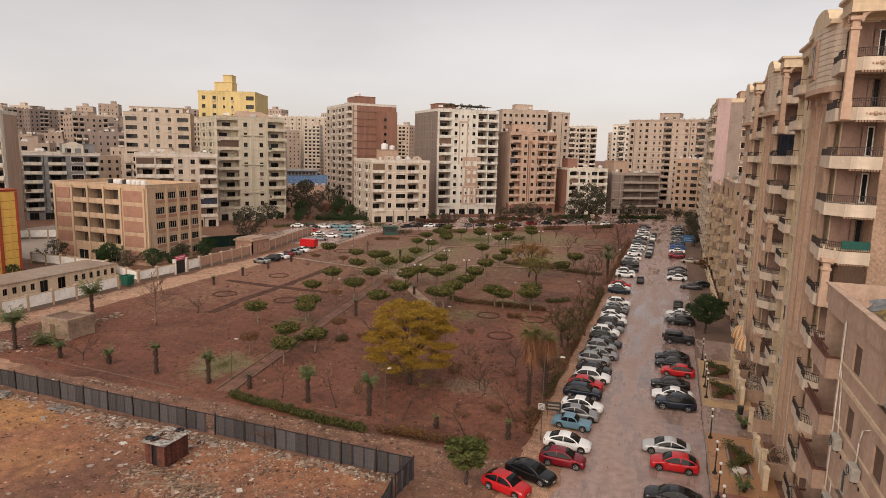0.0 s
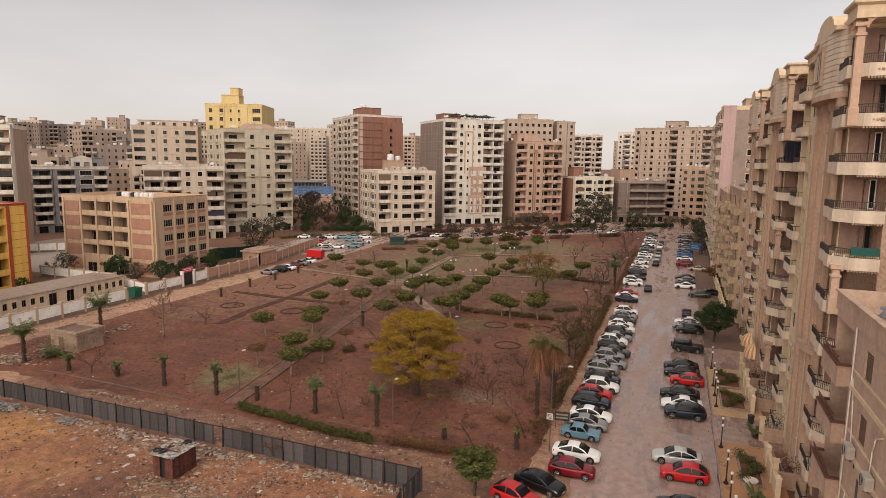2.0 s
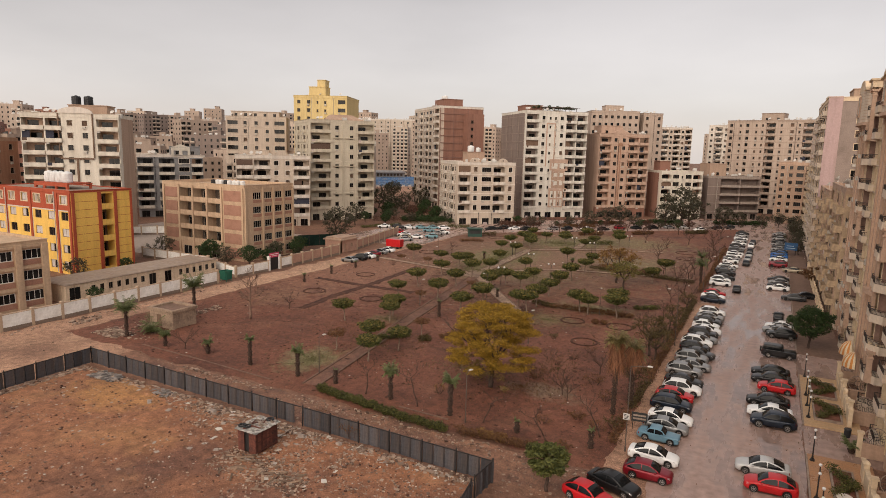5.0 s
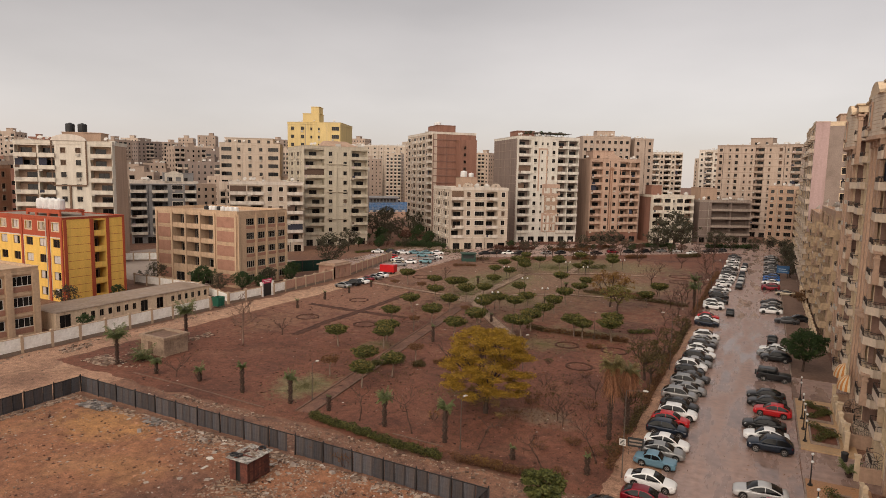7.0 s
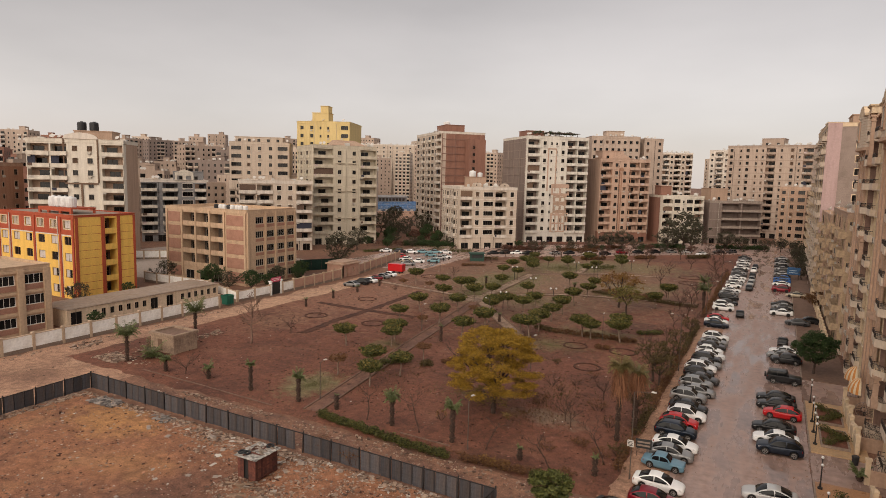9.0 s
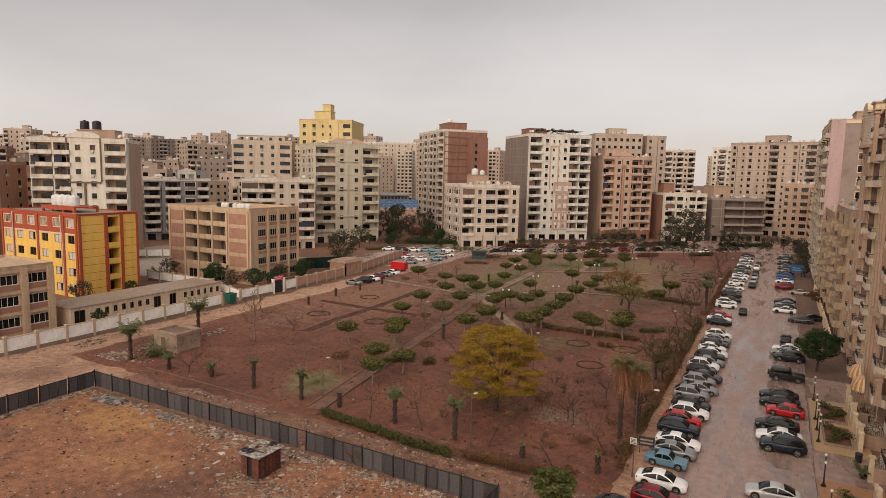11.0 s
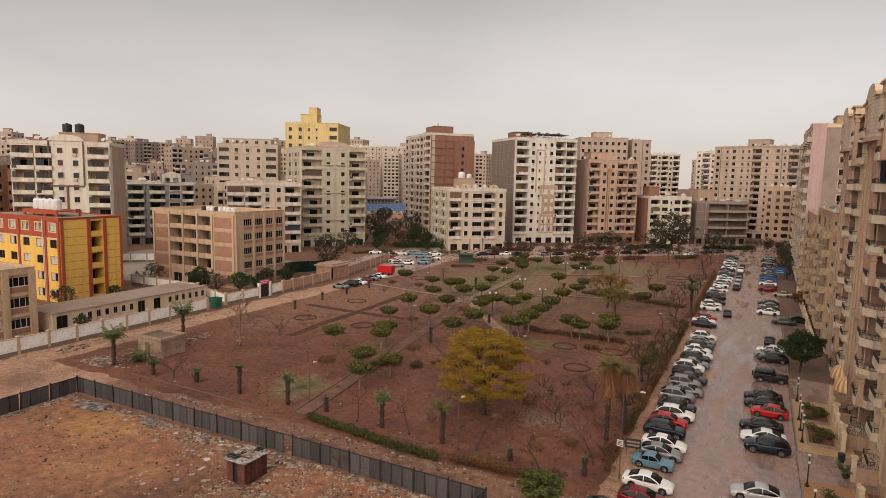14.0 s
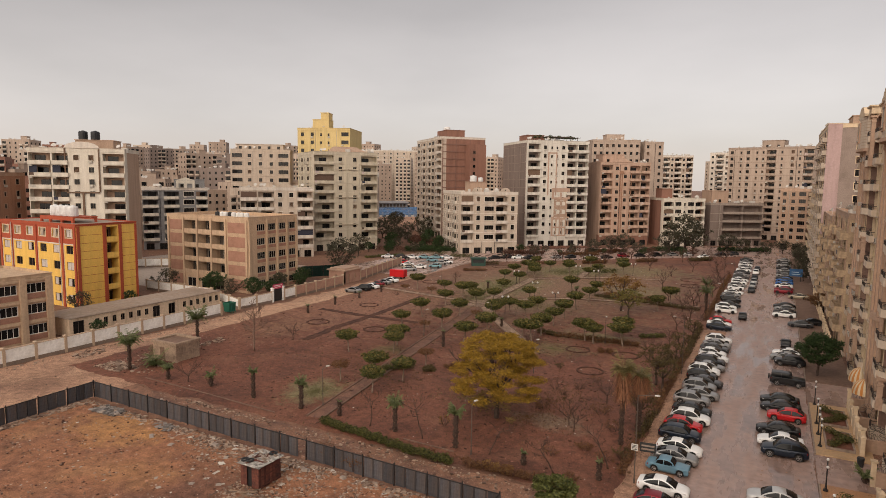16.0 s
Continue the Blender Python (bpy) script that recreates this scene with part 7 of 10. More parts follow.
        for k in range(4):
            s = ln - 0.01 - 0.22 * k / 3
            w, top = spline(plan, s), spline(deck, s)
            rows.append([(X(s) - 0.012, sgn * (w * (0.66 + 0.34 * min(1, k / 2)) + 0.012), top - 0.28), (X(s) - 0.012, sgn * (w * (0.64 + 0.33 * min(1, k / 2)) + 0.012), top - 0.10)])
        strip(bm, rows)
        part("tail_light", bm, M_LAMP_R, t)
    if near:
        bm = bmesh.new()
        box(bm, X(-0.012), X(0.1), -0.42, 0.42, low + 0.16, low + 0.30)
        part("grille", bm, M_TRIMBLACK, t)
        bm = bmesh.new()
        box(bm, X(-0.03), X(0.0), -0.2, 0.2, low + 0.19, low + 0.29)
        part("number_plate", bm, M_PLATE, t)
        bm = bmesh.new()
        box(bm, X(ln - 0.3), X(0.3), -hw * 0.72, hw * 0.72, low - 0.02, 0.62)
        part("underbody", bm, M_TRIMBLACK, t)
    # wheels
    for s in axles:
        for sgn in (-1, 1):
            bm = bmesh.new()
            y0, y1 = sgn * (hw - 0.22), sgn * (hw - 0.012)
            tube(bm, (X(s), y0, rw), (X(s), y1, rw), rw, rw, 20)
            bmesh.ops.bevel(bm, geom=[e for e in bm.edges if len(e.link_faces) == 2 and any(len(f.verts) > 4 for f in e.link_faces)], offset=0.035, segments=2, affect="EDGES")
            w = part("wheel", bm, M_TYRE, t, smooth=False)
            if not near:
                continue
            bm = bmesh.new()
            tube(bm, (X(s), y1 - sgn * 0.02, rw), (X(s), y1 + sgn * 0.004, rw), 0.06, 0.05, 8)
            for k in range(5):
                a = 2 * math.pi * k / 5
                tube(bm, (X(s), y1, rw), (X(s) + math.cos(a) * rw * 0.63, y1, rw + math.sin(a) * rw * 0.63), 0.035, 0.03, 5)
            for k in range(16):
                a, b = 2 * math.pi * k / 16, 2 * math.pi * (k + 1) / 16
                tube(bm, (X(s) + math.cos(a) * rw * 0.63, y1, rw + math.sin(a) * rw * 0.63), (X(s) + math.cos(b) * rw * 0.63, y1, rw + math.sin(b) * rw * 0.63), 0.022, 0.022, 4, cap=False)
            part("rim", bm, M_RIM, w)
    if style == "jeep":
        bm = bmesh.new()
        tube(bm, (X(ln + 0.02), 0, 0.95), (X(ln + 0.24), 0, 0.95), 0.37, 0.37, 18)
        part("spare_wheel", bm, M_TYRE, t)
    return t


def car(style, colour, x, y, turn, label=""):
    near = math.hypot(x, y) < 118
    key = (style, colour, near)
    names = {"sedan": "saloon car", "hatchback": "hatchback", "suv": "tall family car", "boxy": "old boxy saloon car", "jeep": "square off-road car", "minibus": "small minibus"}
    text = label or "%s %s parked on wet ground" % (colour, names[style])
    m = pose(x, y, 0.045 if x > -10.5 and y < 262 else 0.02, 0, 0, turn)
    if key not in CARS:
        CARS[key] = make_car(style, colour, text, near)
        CARS[key].matrix_basis = m @ Matrix.Diagonal((0.94, 0.97, 0.98, 1))
        return CARS[key]
    c = copy_thing(CARS[key], m)
    return tagged(c, text)


rng = random.Random(77)
LEFT = [(52.0, -7.2, "hatchback", "crimson"), (55.3, -7.3, "sedan", "white"), (59.8, -7.6, "boxy", "blue"), (62.3, -7.35, "sedan", "silver"), (64.7, -7.2, "sedan", "white"), (68.2, -7.65, "suv", "navy"), (71.2, -7.7, "hatchback", "red"),
        (73.7, -7.25, "suv", "white"), (76.6, -7.4, "sedan", "dark"), (80.3, -7.85, "suv", "silver"), (83.2, -7.1, "sedan", "silver"), (86.1, -7.6, "suv", "silver"), (88.7, -7.1, "sedan", "grey"), (91.5, -7.8, "hatchback", "black"), (94.0, -7.8, "suv", "white"),
        (96.6, -7.4, "sedan", "silver"), (99.2, -7.5, "suv", "dark"), (101.9, -7.3, "sedan", "white"), (104.8, -7.6, "hatchback", "white"), (108.0, -7.6, "sedan", "grey"), (111.0, -7.5, "sedan", "silver"), (114.3, -7.5, "suv", "white")]
for y, x, st, co in LEFT:
    car(st, co, x, y, rng.uniform(-3, 3))
FAR_LEFT = [(125.2, "sedan", "navy"), (128.2, "sedan", "white"), (131.2, "hatchback", "red"), (143.0, "sedan", "white"), (146.2, "suv", "white"), (150.0, "sedan", "dark"), (156.0, "suv", "black"), (159.4, "sedan", "dark"),
            (163.4, "sedan", "silver"), (168.0, "sedan", "white"), (176.0, "boxy", "white"), (180.5, "sedan", "silver"), (186.0, "hatchback", "white"), (191.0, "sedan", "white"), (196.0, "suv", "grey"), (202.0, "sedan", "silver"), (208.0, "sedan", "dark"), (214.0, "sedan", "white"), (221.0, "hatchback", "silver"), (228.0, "sedan", "white"), (236.0, "sedan", "silver"), (244.0, "sedan", "dark")]
for y, st, co in FAR_LEFT:
    car(st, co, -8.3 + rng.uniform(-0.3, 0.3), y, rng.uniform(-4, 4))
for y, x, st, co in ((138.0, -4.9, "boxy", "dark"), (174.5, -4.6, "sedan", "dark"), (182.0, -4.5, "sedan", "silver"), (189.0, -4.5, "suv", "silver"), (198.0, -4.6, "hatchback", "dark"), (210.0, -4.6, "suv", "white"), (220.0, -4.5, "sedan", "black")):
    car(st, co, x, y, 90 + rng.uniform(-3, 3))
RIGHT = [(49.0, 1.9, "sedan", "dark"), (54.9, 2.0, "hatchback", "red"), (57.9, 1.35, "sedan", "pearl"), (69.1, 2.1, "suv", "navy"), (71.7, 1.75, "sedan", "white"), (75.0, 1.55, "sedan", "black"), (80.2, 2.4, "hatchback", "red"),
         (83.0, 1.8, "sedan", "black"), (85.8, 1.7, "sedan", "black"), (105.6, 3.0, "suv", "dark"), (108.2, 2.5, "sedan", "silver"), (111.0, 2.8, "sedan", "white"), (135.8, 5.2, "sedan", "grey"),
         (139.0, 7.2, "sedan", "black"), (144.6, 2.5, "sedan", "white"), (147.6, 2.6, "sedan", "black"), (151.4, 2.6, "hatchback", "silver"), (155.0, 2.6, "sedan", "black"), (169.8, 5.6, "sedan", "beige"), (176.4, 2.5, "suv", "crimson"), (180.2, 2.6, "sedan", "crimson"), (186.5, 2.6, "sedan", "white"),
         (192.0, 2.8, "sedan", "bright blue"), (196.5, 2.8, "suv", "bright blue"), (202.0, 2.8, "sedan", "dark"), (208.0, 2.8, "sedan", "silver"), (214.0, 2.8, "hatchback", "grey"), (220.0, 2.8, "sedan", "silver"), (227.0, 2.8, "sedan", "dark"), (234.0, 2.8, "suv", "silver"), (242.0, 2.8, "sedan", "black"), (250.0, 2.8, "sedan", "silver")]
for y, x, st, co in RIGHT:
    car(st, co, x, y, 180 + rng.uniform(-3, 3))
car("jeep", "dark", 2.6, 94.8, 0)
car("boxy", "black", 2.6, 117.6, 90)
car("sedan", "black", -9.3, 48.6, -17)
car("hatchback", "red", -10.7, 45.9, -17)
# along the track and the car park on the west side
for y, x, st, co in ((120.2, -88.4, "sedan", "silver"), (123.8, -88.0, "suv", "black"), (127.2, -88.0, "sedan", "white"), (130.8, -88.8, "hatchback", "crimson"), (134.4, -89.0, "sedan", "silver"), (138.0, -89.2, "sedan", "white")):
    car(st, co, x, y, 180 + rng.uniform(-5, 5))
for x, y, st, co in ((-118.5, 181.0, "sedan", "white"), (-113.2, 182.0, "suv", "dark"), (-109.8, 183.8, "sedan", "white"), (-106.5, 186.2, "sedan", "teal"), (-103.0, 188.5, "sedan", "teal"), (-99.8, 190.2, "sedan", "white"),
                     (-100.6, 181.0, "boxy", "teal"), (-101.8, 166.9, "sedan", "white"), (-96.1, 164.8, "sedan", "white"), (-92.8, 168.8, "hatchback", "teal"), (-94.5, 175.8, "sedan", "silver"), (-106.7, 171.4, "hatchback", "red"), (-95.8, 158.5, "sedan", "silver"), (-98.6, 162.0, "hatchback", "beige"), (-94.5, 179.6, "sedan", "white")):
    car(st, co, x, y, rng.choice((20, 200)) + rng.uniform(-8, 8))
for x, y, st, co in ((-86.0, 199.0, "sedan", "dark"), (-83.0, 202.5, "suv", "black"), (-79.5, 204.5, "sedan", "white"), (-76.0, 206.5, "sedan", "dark"), (-68.1, 212.7, "hatchback", "silver"), (-64.3, 217.0, "sedan", "dark"), (-58.0, 219.5, "sedan", "white"), (-53.0, 224.0, "sedan", "black"),
                     (-48.7, 231.0, "suv", "crimson"), (-43.8, 236.0, "sedan", "dark"), (-38.6, 240.6, "suv", "black"), (-33.6, 246.0, "sedan", "silver"), (-28.6, 250.3, "sedan", "white"), (-23.0, 246.0, "sedan", "white"), (-18.2, 257.7, "sedan", "black"), (-14.0, 262.0, "hatchback", "grey"), (12.0, 268.0, "sedan", "dark")):
    car(st, co, x, y, 45 + rng.choice((0, 180)) + rng.uniform(-8, 8))
# red delivery box trailer among the parked cars
tr = thing("box_trailer", pose(-90.8, 144.2, 0.02, 0, 0, 4), "bright red box trailer by the track", "trailer")
bm = bmesh.new()
stack(bm, [(-2.1, 2.1, -1.0, 1.0, 0.6), (-2.15, 2.15, -1.05, 1.05, 0.65), (-2.15, 2.15, -1.05, 1.05, 2.5), (-2.05, 2.05, -0.95, 0.95, 2.58)])
part("box_body", bm, PAINTS["red"], tr)
for x in (-1.3, 1.3):
    for y in (-0.95, 0.75):
        bm = bmesh.new()
        tube(bm, (x, y, 0.35), (x, y + 0.2, 0.35), 0.35, 0.35, 16)
        part("wheel", bm, M_TYRE, tr)


# ---- trees, palms, hedges ----
M_BARK = material("grey-brown bark", (0.23, 0.165, 0.125), vary=0.3, grain=7, stain=1.5, bump=0.5)
M_BARK_DARK = material("dark wet bark", (0.070, 0.045, 0.035), vary=0.3, grain=7, stain=1.5, bump=0.5)
M_PALMBOOT = material("palm leaf stubs", (0.27, 0.19, 0.13), vary=0.4, grain=9, stain=2)
M_PALMTRUNK = material("palm trunk", (0.065, 0.038, 0.028), vary=0.4, grain=9, stain=2, bump=0.6)
M_FICUS = leaf_material("clipped ficus leaves", (0.014, 0.023, 0.007), (0.150, 0.155, 0.042))
M_FICUS_TIP = leaf_material("yellow-brown upper ficus leaves", (0.13, 0.105, 0.03), (0.30, 0.22, 0.065))
M_FRESH_TREE = leaf_material("fresh green leaves", (0.035, 0.048, 0.014), (0.17, 0.175, 0.05))
M_GREEN_TREE = leaf_material("dark green leaves", (0.018, 0.040, 0.014), (0.060, 0.095, 0.030))
M_OLIVE_TREE = leaf_material("olive brown leaves", (0.055, 0.042, 0.018), (0.15, 0.108, 0.042))
M_YELLOW_TREE = leaf_material("yellowing leaves", (0.165, 0.105, 0.017), (0.51, 0.31, 0.042), trans=0.35)
M_FADED_LEAF = leaf_material("faded olive brown leaves", (0.11, 0.072, 0.022), (0.25, 0.165, 0.055))
M_YGREEN = leaf_material("yellow-green leaves", (0.10, 0.09, 0.025), (0.24, 0.20, 0.06))
M_BROWN_LEAF = leaf_material("withered brown leaves", (0.11, 0.048, 0.026), (0.22, 0.115, 0.05))
M_RUST_LEAF = leaf_material("rusty orange leaves", (0.15, 0.07, 0.02), (0.28, 0.16, 0.05))
M_PALM_LEAF = leaf_material("palm fronds", (0.08, 0.105, 0.035), (0.23, 0.25, 0.11))
M_PALM_DRY = leaf_material("dry palm fronds", (0.12, 0.045, 0.024), (0.46, 0.22, 0.115))
M_PALM_STRAW = leaf_material("straw palm fronds", (0.12, 0.10, 0.035), (0.30, 0.23, 0.10))
M_HEDGE = leaf_material("hedge leaves", (0.026, 0.034, 0.010), (0.165, 0.155, 0.046))
M_GRASS = leaf_material("thin grass", (0.115, 0.108, 0.045), (0.25, 0.225, 0.115))


def leaf_mesh(name, clumps, count, size, seed, mat, hollow=0.55, flat=0.5):
    """Many small leaves, each a bent quad, spread through the outer part of every clump (centre, radii)."""
    r = np.random.RandomState(seed)
    vol = np.array([c[1][0] * c[1][1] * c[1][2] for c in clumps]) ** 0.67
    pick = r.choice(len(clumps), count, p=vol / vol.sum())
    cen = np.array([c[0] for c in clumps])[pick]
    rad = np.array([c[1] for c in clumps])[pick]
    d = r.normal(size=(count, 3))
    d /= np.linalg.norm(d, axis=1)[:, None]
    q = hollow + (1 - hollow) * r.rand(count, 1) ** 0.7
    p = cen + d * rad * q
    a = r.normal(size=(count, 3))
    a[:, 2] *= flat
    a /= np.linalg.norm(a, axis=1)[:, None]
    b = np.cross(a, d + 0.6 * r.normal(size=(count, 3)))
    b /= np.linalg.norm(b, axis=1)[:, None] + 1e-6
    s = size * (0.6 + 0.8 * r.rand(count, 1))
    v = np.stack([p - a * s, p + b * s * 0.45, p + a * s, p - b * s * 0.45], 1).reshape(-1, 3)
    f = np.arange(count * 4).reshape(-1, 4)
    me = bpy.data.meshes.new(name)
    me.from_pydata(v.tolist(), [], f.tolist())
    me.materials.append(mat)
    return me


for t in ROOFTOP:
    piece("roof_greenery", leaf_mesh("roof_greenery", [((4 + 2.3 * k, 2.5 + (k % 3), 44.7 + 0.4 * (k % 2)), (1.1, 1.0, 0.7)) for k in range(9)], 1500, 0.2, 5, M_GREEN_TREE, 0.1), t)["kind"] = "stuff"


def limb(bm, a, b, r0, r1, wob, rng, sides=6, steps=3):
    """A bent, tapering branch; returns its end."""
    a, b = Vector(a), Vector(b)
    pts = [a]
    for i in range(1, steps):
        pts.append(a.lerp(b, i / steps) + Vector((rng.uniform(-wob, wob), rng.uniform(-wob, wob), rng.uniform(-wob, wob) * 0.4)))
    pts.append(b)
    for i in range(steps):
        tube(bm, pts[i], pts[i + 1], r0 + (r1 - r0) * i / steps, r0 + (r1 - r0) * (i + 1) / steps, 3 if r0 < 0.025 else sides, cap=r0 > 0.04 and i in (0, steps - 1))
    return pts


def grow(bm, a, way, length, r, depth, rng, spread=0.7, ends=None, min_r=0.012):
    b = Vector(a) + Vector(way) * length
    pts = limb(bm, a, b, r, max(min_r, r * 0.62), length * 0.07, rng, 6, 3 if depth > 1 else 2)
    if depth == 0:
        if ends is not None:
            ends.append(b)
        return
    for i in range(rng.choice((2, 3))):
        w = (Vector(way) + Vector((rng.uniform(-spread, spread), rng.uniform(-spread, spread), rng.uniform(-0.1, spread * 0.7)))).normalized()
        grow(bm, pts[-1] if i < 2 else pts[-2], w, length * rng.uniform(0.55, 0.8), max(min_r, r * 0.6), depth - 1, rng, spread, ends, min_r)


TREES = {}


def tree_kind(key, build):
    if key not in TREES:
        TREES[key] = build()
    return TREES[key]


def plant(name, key, build, x, y, turn, scale, label, category, group="", z=0.05):
    trunk, crown, crown_name = tree_kind(key, build)
    t = thing(name, Matrix.Translation((x, y, z)) @ Matrix.Rotation(turn, 4, "Z") @ Matrix.Diagonal((scale, scale, scale, 1)), label, category, group)
    piece("trunk", trunk, t)
    if crown:
        piece(crown_name, crown, t)
    return t


def ficus_build(seed, mat=None, w=1.75, h=1.15, trunk=1.95, count=3000, size=0.13):
    """A clipped tree: a thin pale trunk that forks under a dense, domed crown with a flat underside."""
    def build():
        rng = random.Random(seed)
        bm = bmesh.new()
        lean = Vector((rng.uniform(-0.25, 0.25), rng.uniform(-0.25, 0.25), 0))
        limb(bm, (0, 0, -0.1), Vector((0, 0, trunk)) + lean, 0.11, 0.08, 0.06, rng, 7)
        for i in range(6):
            a = i * 1.05 + rng.uniform(-0.2, 0.2)
            limb(bm, Vector((0, 0, trunk - 0.25)) + lean * 0.9, Vector((math.cos(a) * w * 0.6, math.sin(a) * w * 0.6, trunk + h * 0.5)) + lean, 0.05, 0.02, 0.06, rng, 5)
        tm = mesh_of("trunk", bm, M_BARK, True)
        clumps = []
        for i in range(30):
            a = i * 2.399 + rng.uniform(-0.2, 0.2)
            u = (i + 0.5) / 30
            q = w * 0.86 * math.sqrt(u) * rng.uniform(0.9, 1.06)
            top = h * math.sqrt(max(0.0, 1 - (q / (w * 1.1)) ** 4))
            clumps.append(((lean.x + math.cos(a) * q, lean.y + math.sin(a) * q, trunk + top * rng.uniform(0.72, 0.92)), (w * rng.uniform(0.2, 0.3), w * rng.uniform(0.2, 0.3), 0.16 + 0.3 * rng.random())))
        clumps += [((lean.x, lean.y, trunk + h * 0.4), (w * 0.8, w * 0.8, h * 0.42))] * 2
        crown = leaf_mesh("crown", clumps, count, size, seed, mat or M_FICUS, 0.5, 0.35)
        crown.materials.append(M_BROWN_LEAF if mat else M_FICUS_TIP)
        # about a third of the leaves near the crown's top take the second tone
        for f in crown.polygons:
            f.material_index = 1 if f.center.z > trunk + h * 0.72 and rng.random() < 0.34 else 0
        return tm, crown, "crown"
    return build


prng = random.Random(9)
FICUS = [(-57.8, 77.5), (-59.0, 95.2), (-60.6, 105.3), (-52.6, 98.2), (-51.4, 80.4), (-53.2, 84.1), (-43.0, 69.5), (-47.5, 69.2), (-43.9, 63.7), (-62.0, 117.7), (-54.2, 109.2), (-55.9, 120.0), (-62.3, 126.6), (-62.1, 130.9), (-54.1, 125.0), (-57.4, 138.2),
         (-68.8, 130.2), (-77.3, 131.6), (-47.5, 110.4), (-44.7, 91.3), (-43.4, 98.8), (-63.7, 154.3), (-48.1, 131.5), (-58.9, 153.3), (-58.5, 163.4), (-43.6, 149.7), (-37.3, 147.6), (-36.5, 138.8), (-36.4, 128.8), (-35.8, 118.7), (-46.8, 116.9),
         (-42.1, 121.0), (-42.6, 114.5), (-47.9, 112.1), (-35.9, 111.8), (-35.3, 103.1), (-37.4, 99.2), (-35.2, 98.0), (-27.6, 103.7), (-25.9, 102.6), (-22.5, 108.5), (-21.2, 103.3), (-21.0, 136.0), (-19.8, 146.0), (-59.4, 179.5), (-55.7, 186.2), (-64.4, 173.9),
         (-60.9, 169.2), (-65.1, 165.2), (-45.3, 171.9), (-44.7, 180.1), (-52.4, 177.3), (-41.0, 195.8), (-39.0, 185.9), (-50.5, 193.0), (-66.5, 187.0)]
for x, y in FICUS:
    k = prng.randrange(5)
    plant("ficus_tree", ("ficus", k), ficus_build(100 + k), x, y, prng.uniform(0, 6.28), prng.uniform(1.04, 1.26) if y > 72 else prng.uniform(1.0, 1.1), "clipped ficus tree with a domed dark green crown", "tree", "clipped ficus trees")
for x, y, s in ((-50.2, 65.3, 0.95), (-43.5, 76.8, 0.9), (-53.5, 93.5, 0.8), (-68.7, 123.7, 0.9), (-76.5, 124.5, 0.8), (-49.5, 106.5, 0.8)):
    plant("ficus_tree", ("withered", 1), ficus_build(131, M_BROWN_LEAF, 1.5, 0.75, 2.1, 700, 0.13), x, y, prng.uniform(0, 6.28), s, "withered clipped tree with a thin brown crown", "tree", "withered trees")


def broad_build(seed, mat, high, wide, trunk, count, size, clumps_n=34, hollow=0.35, bark=None, droop=0.0, depth=3):
    def build():
        rng = random.Random(seed)
        bm = bmesh.new()
        ends = []
        top = Vector((rng.uniform(-0.2, 0.2), rng.uniform(-0.2, 0.2), trunk))
        limb(bm, (0, 0, -0.1), top, 0.06 * high ** 0.7, 0.045 * high ** 0.7, 0.08, rng, 8)
        for i in range(5):
            a = 1.26 * i + rng.uniform(-0.3, 0.3)
            w = Vector((math.cos(a) * 0.8, math.sin(a) * 0.8, rng.uniform(0.5, 1.2))).normalized()
            grow(bm, top, w, (high - trunk) * 0.42, 0.03 * high ** 0.7, depth - 1, rng, 0.75, ends)
        tm = mesh_of("trunk", bm, bark or M_BARK_DARK, True)
        clumps = []
        ch = (high - trunk) / 2
        for i in range(clumps_n):
            a, u = i * 2.399, (i + 0.5) / clumps_n
            z = 1 - 2 * u
            rr = math.sqrt(max(0.02, 1 - z * z)) * rng.uniform(0.55, 0.95)
            clumps.append(((math.cos(a) * rr * wide / 2, math.sin(a) * rr * wide / 2, trunk + ch * (1.05 + z * 0.8) - droop * rr), (wide * rng.uniform(0.10, 0.19), wide * rng.uniform(0.10, 0.19), ch * rng.uniform(0.16, 0.3))))
        for e_ in ends:
            if abs(e_.x) < wide * 0.6 and abs(e_.y) < wide * 0.6:
                clumps.append((tuple(e_), (wide * 0.09, wide * 0.09, ch * 0.16)))
        return tm, leaf_mesh("crown", clumps, count, size, seed, mat, hollow), "crown"
    return build


def spray_build(seed):
    """A broad tree whose leaves lie in flat layered sprays over a forked trunk, thinning out below."""
    def build():
        rng = random.Random(seed)
        bm = bmesh.new()
        fork = Vector((0.15, 0.1, 2.3))
        limb(bm, (0, 0, -0.1), fork, 0.3, 0.22, 0.08, rng, 9)
        ends = []
        for i in range(6):
            a = i * 1.05 + rng.uniform(-0.25, 0.25)
            w = Vector((math.cos(a) * 0.62, math.sin(a) * 0.62, rng.uniform(0.75, 1.1))).normalized()
            grow(bm, fork - Vector((0, 0, 0.4 * (i % 2))), w, 3.1, 0.14, 3, rng, 0.7, ends, 0.014)
        tm = mesh_of("trunk", bm, M_BARK_DARK, True)
        clumps = []
        for i in range(120):
            a, u = i * 2.399, (i + 0.5) / 120
            z = 9.5 - 6.6 * u ** 1.15
            wide = 5.25 * math.sqrt(max(0.05, 1 - ((z - 5.2) / 4.9) ** 2))
            q = wide * (rng.uniform(0.72, 0.97) if i % 4 else rng.uniform(0.15, 0.6))
            r = rng.uniform(0.75, 1.35)
            clumps.append(((0.2 + math.cos(a) * q, math.sin(a) * q, z + rng.uniform(-0.3, 0.3)), (r, r, r * rng.uniform(0.24, 0.36))))
        return tm, leaf_mesh("crown", clumps, 56000, 0.092, seed, M_YELLOW_TREE, 0.15, 0.35), "crown"
    return build


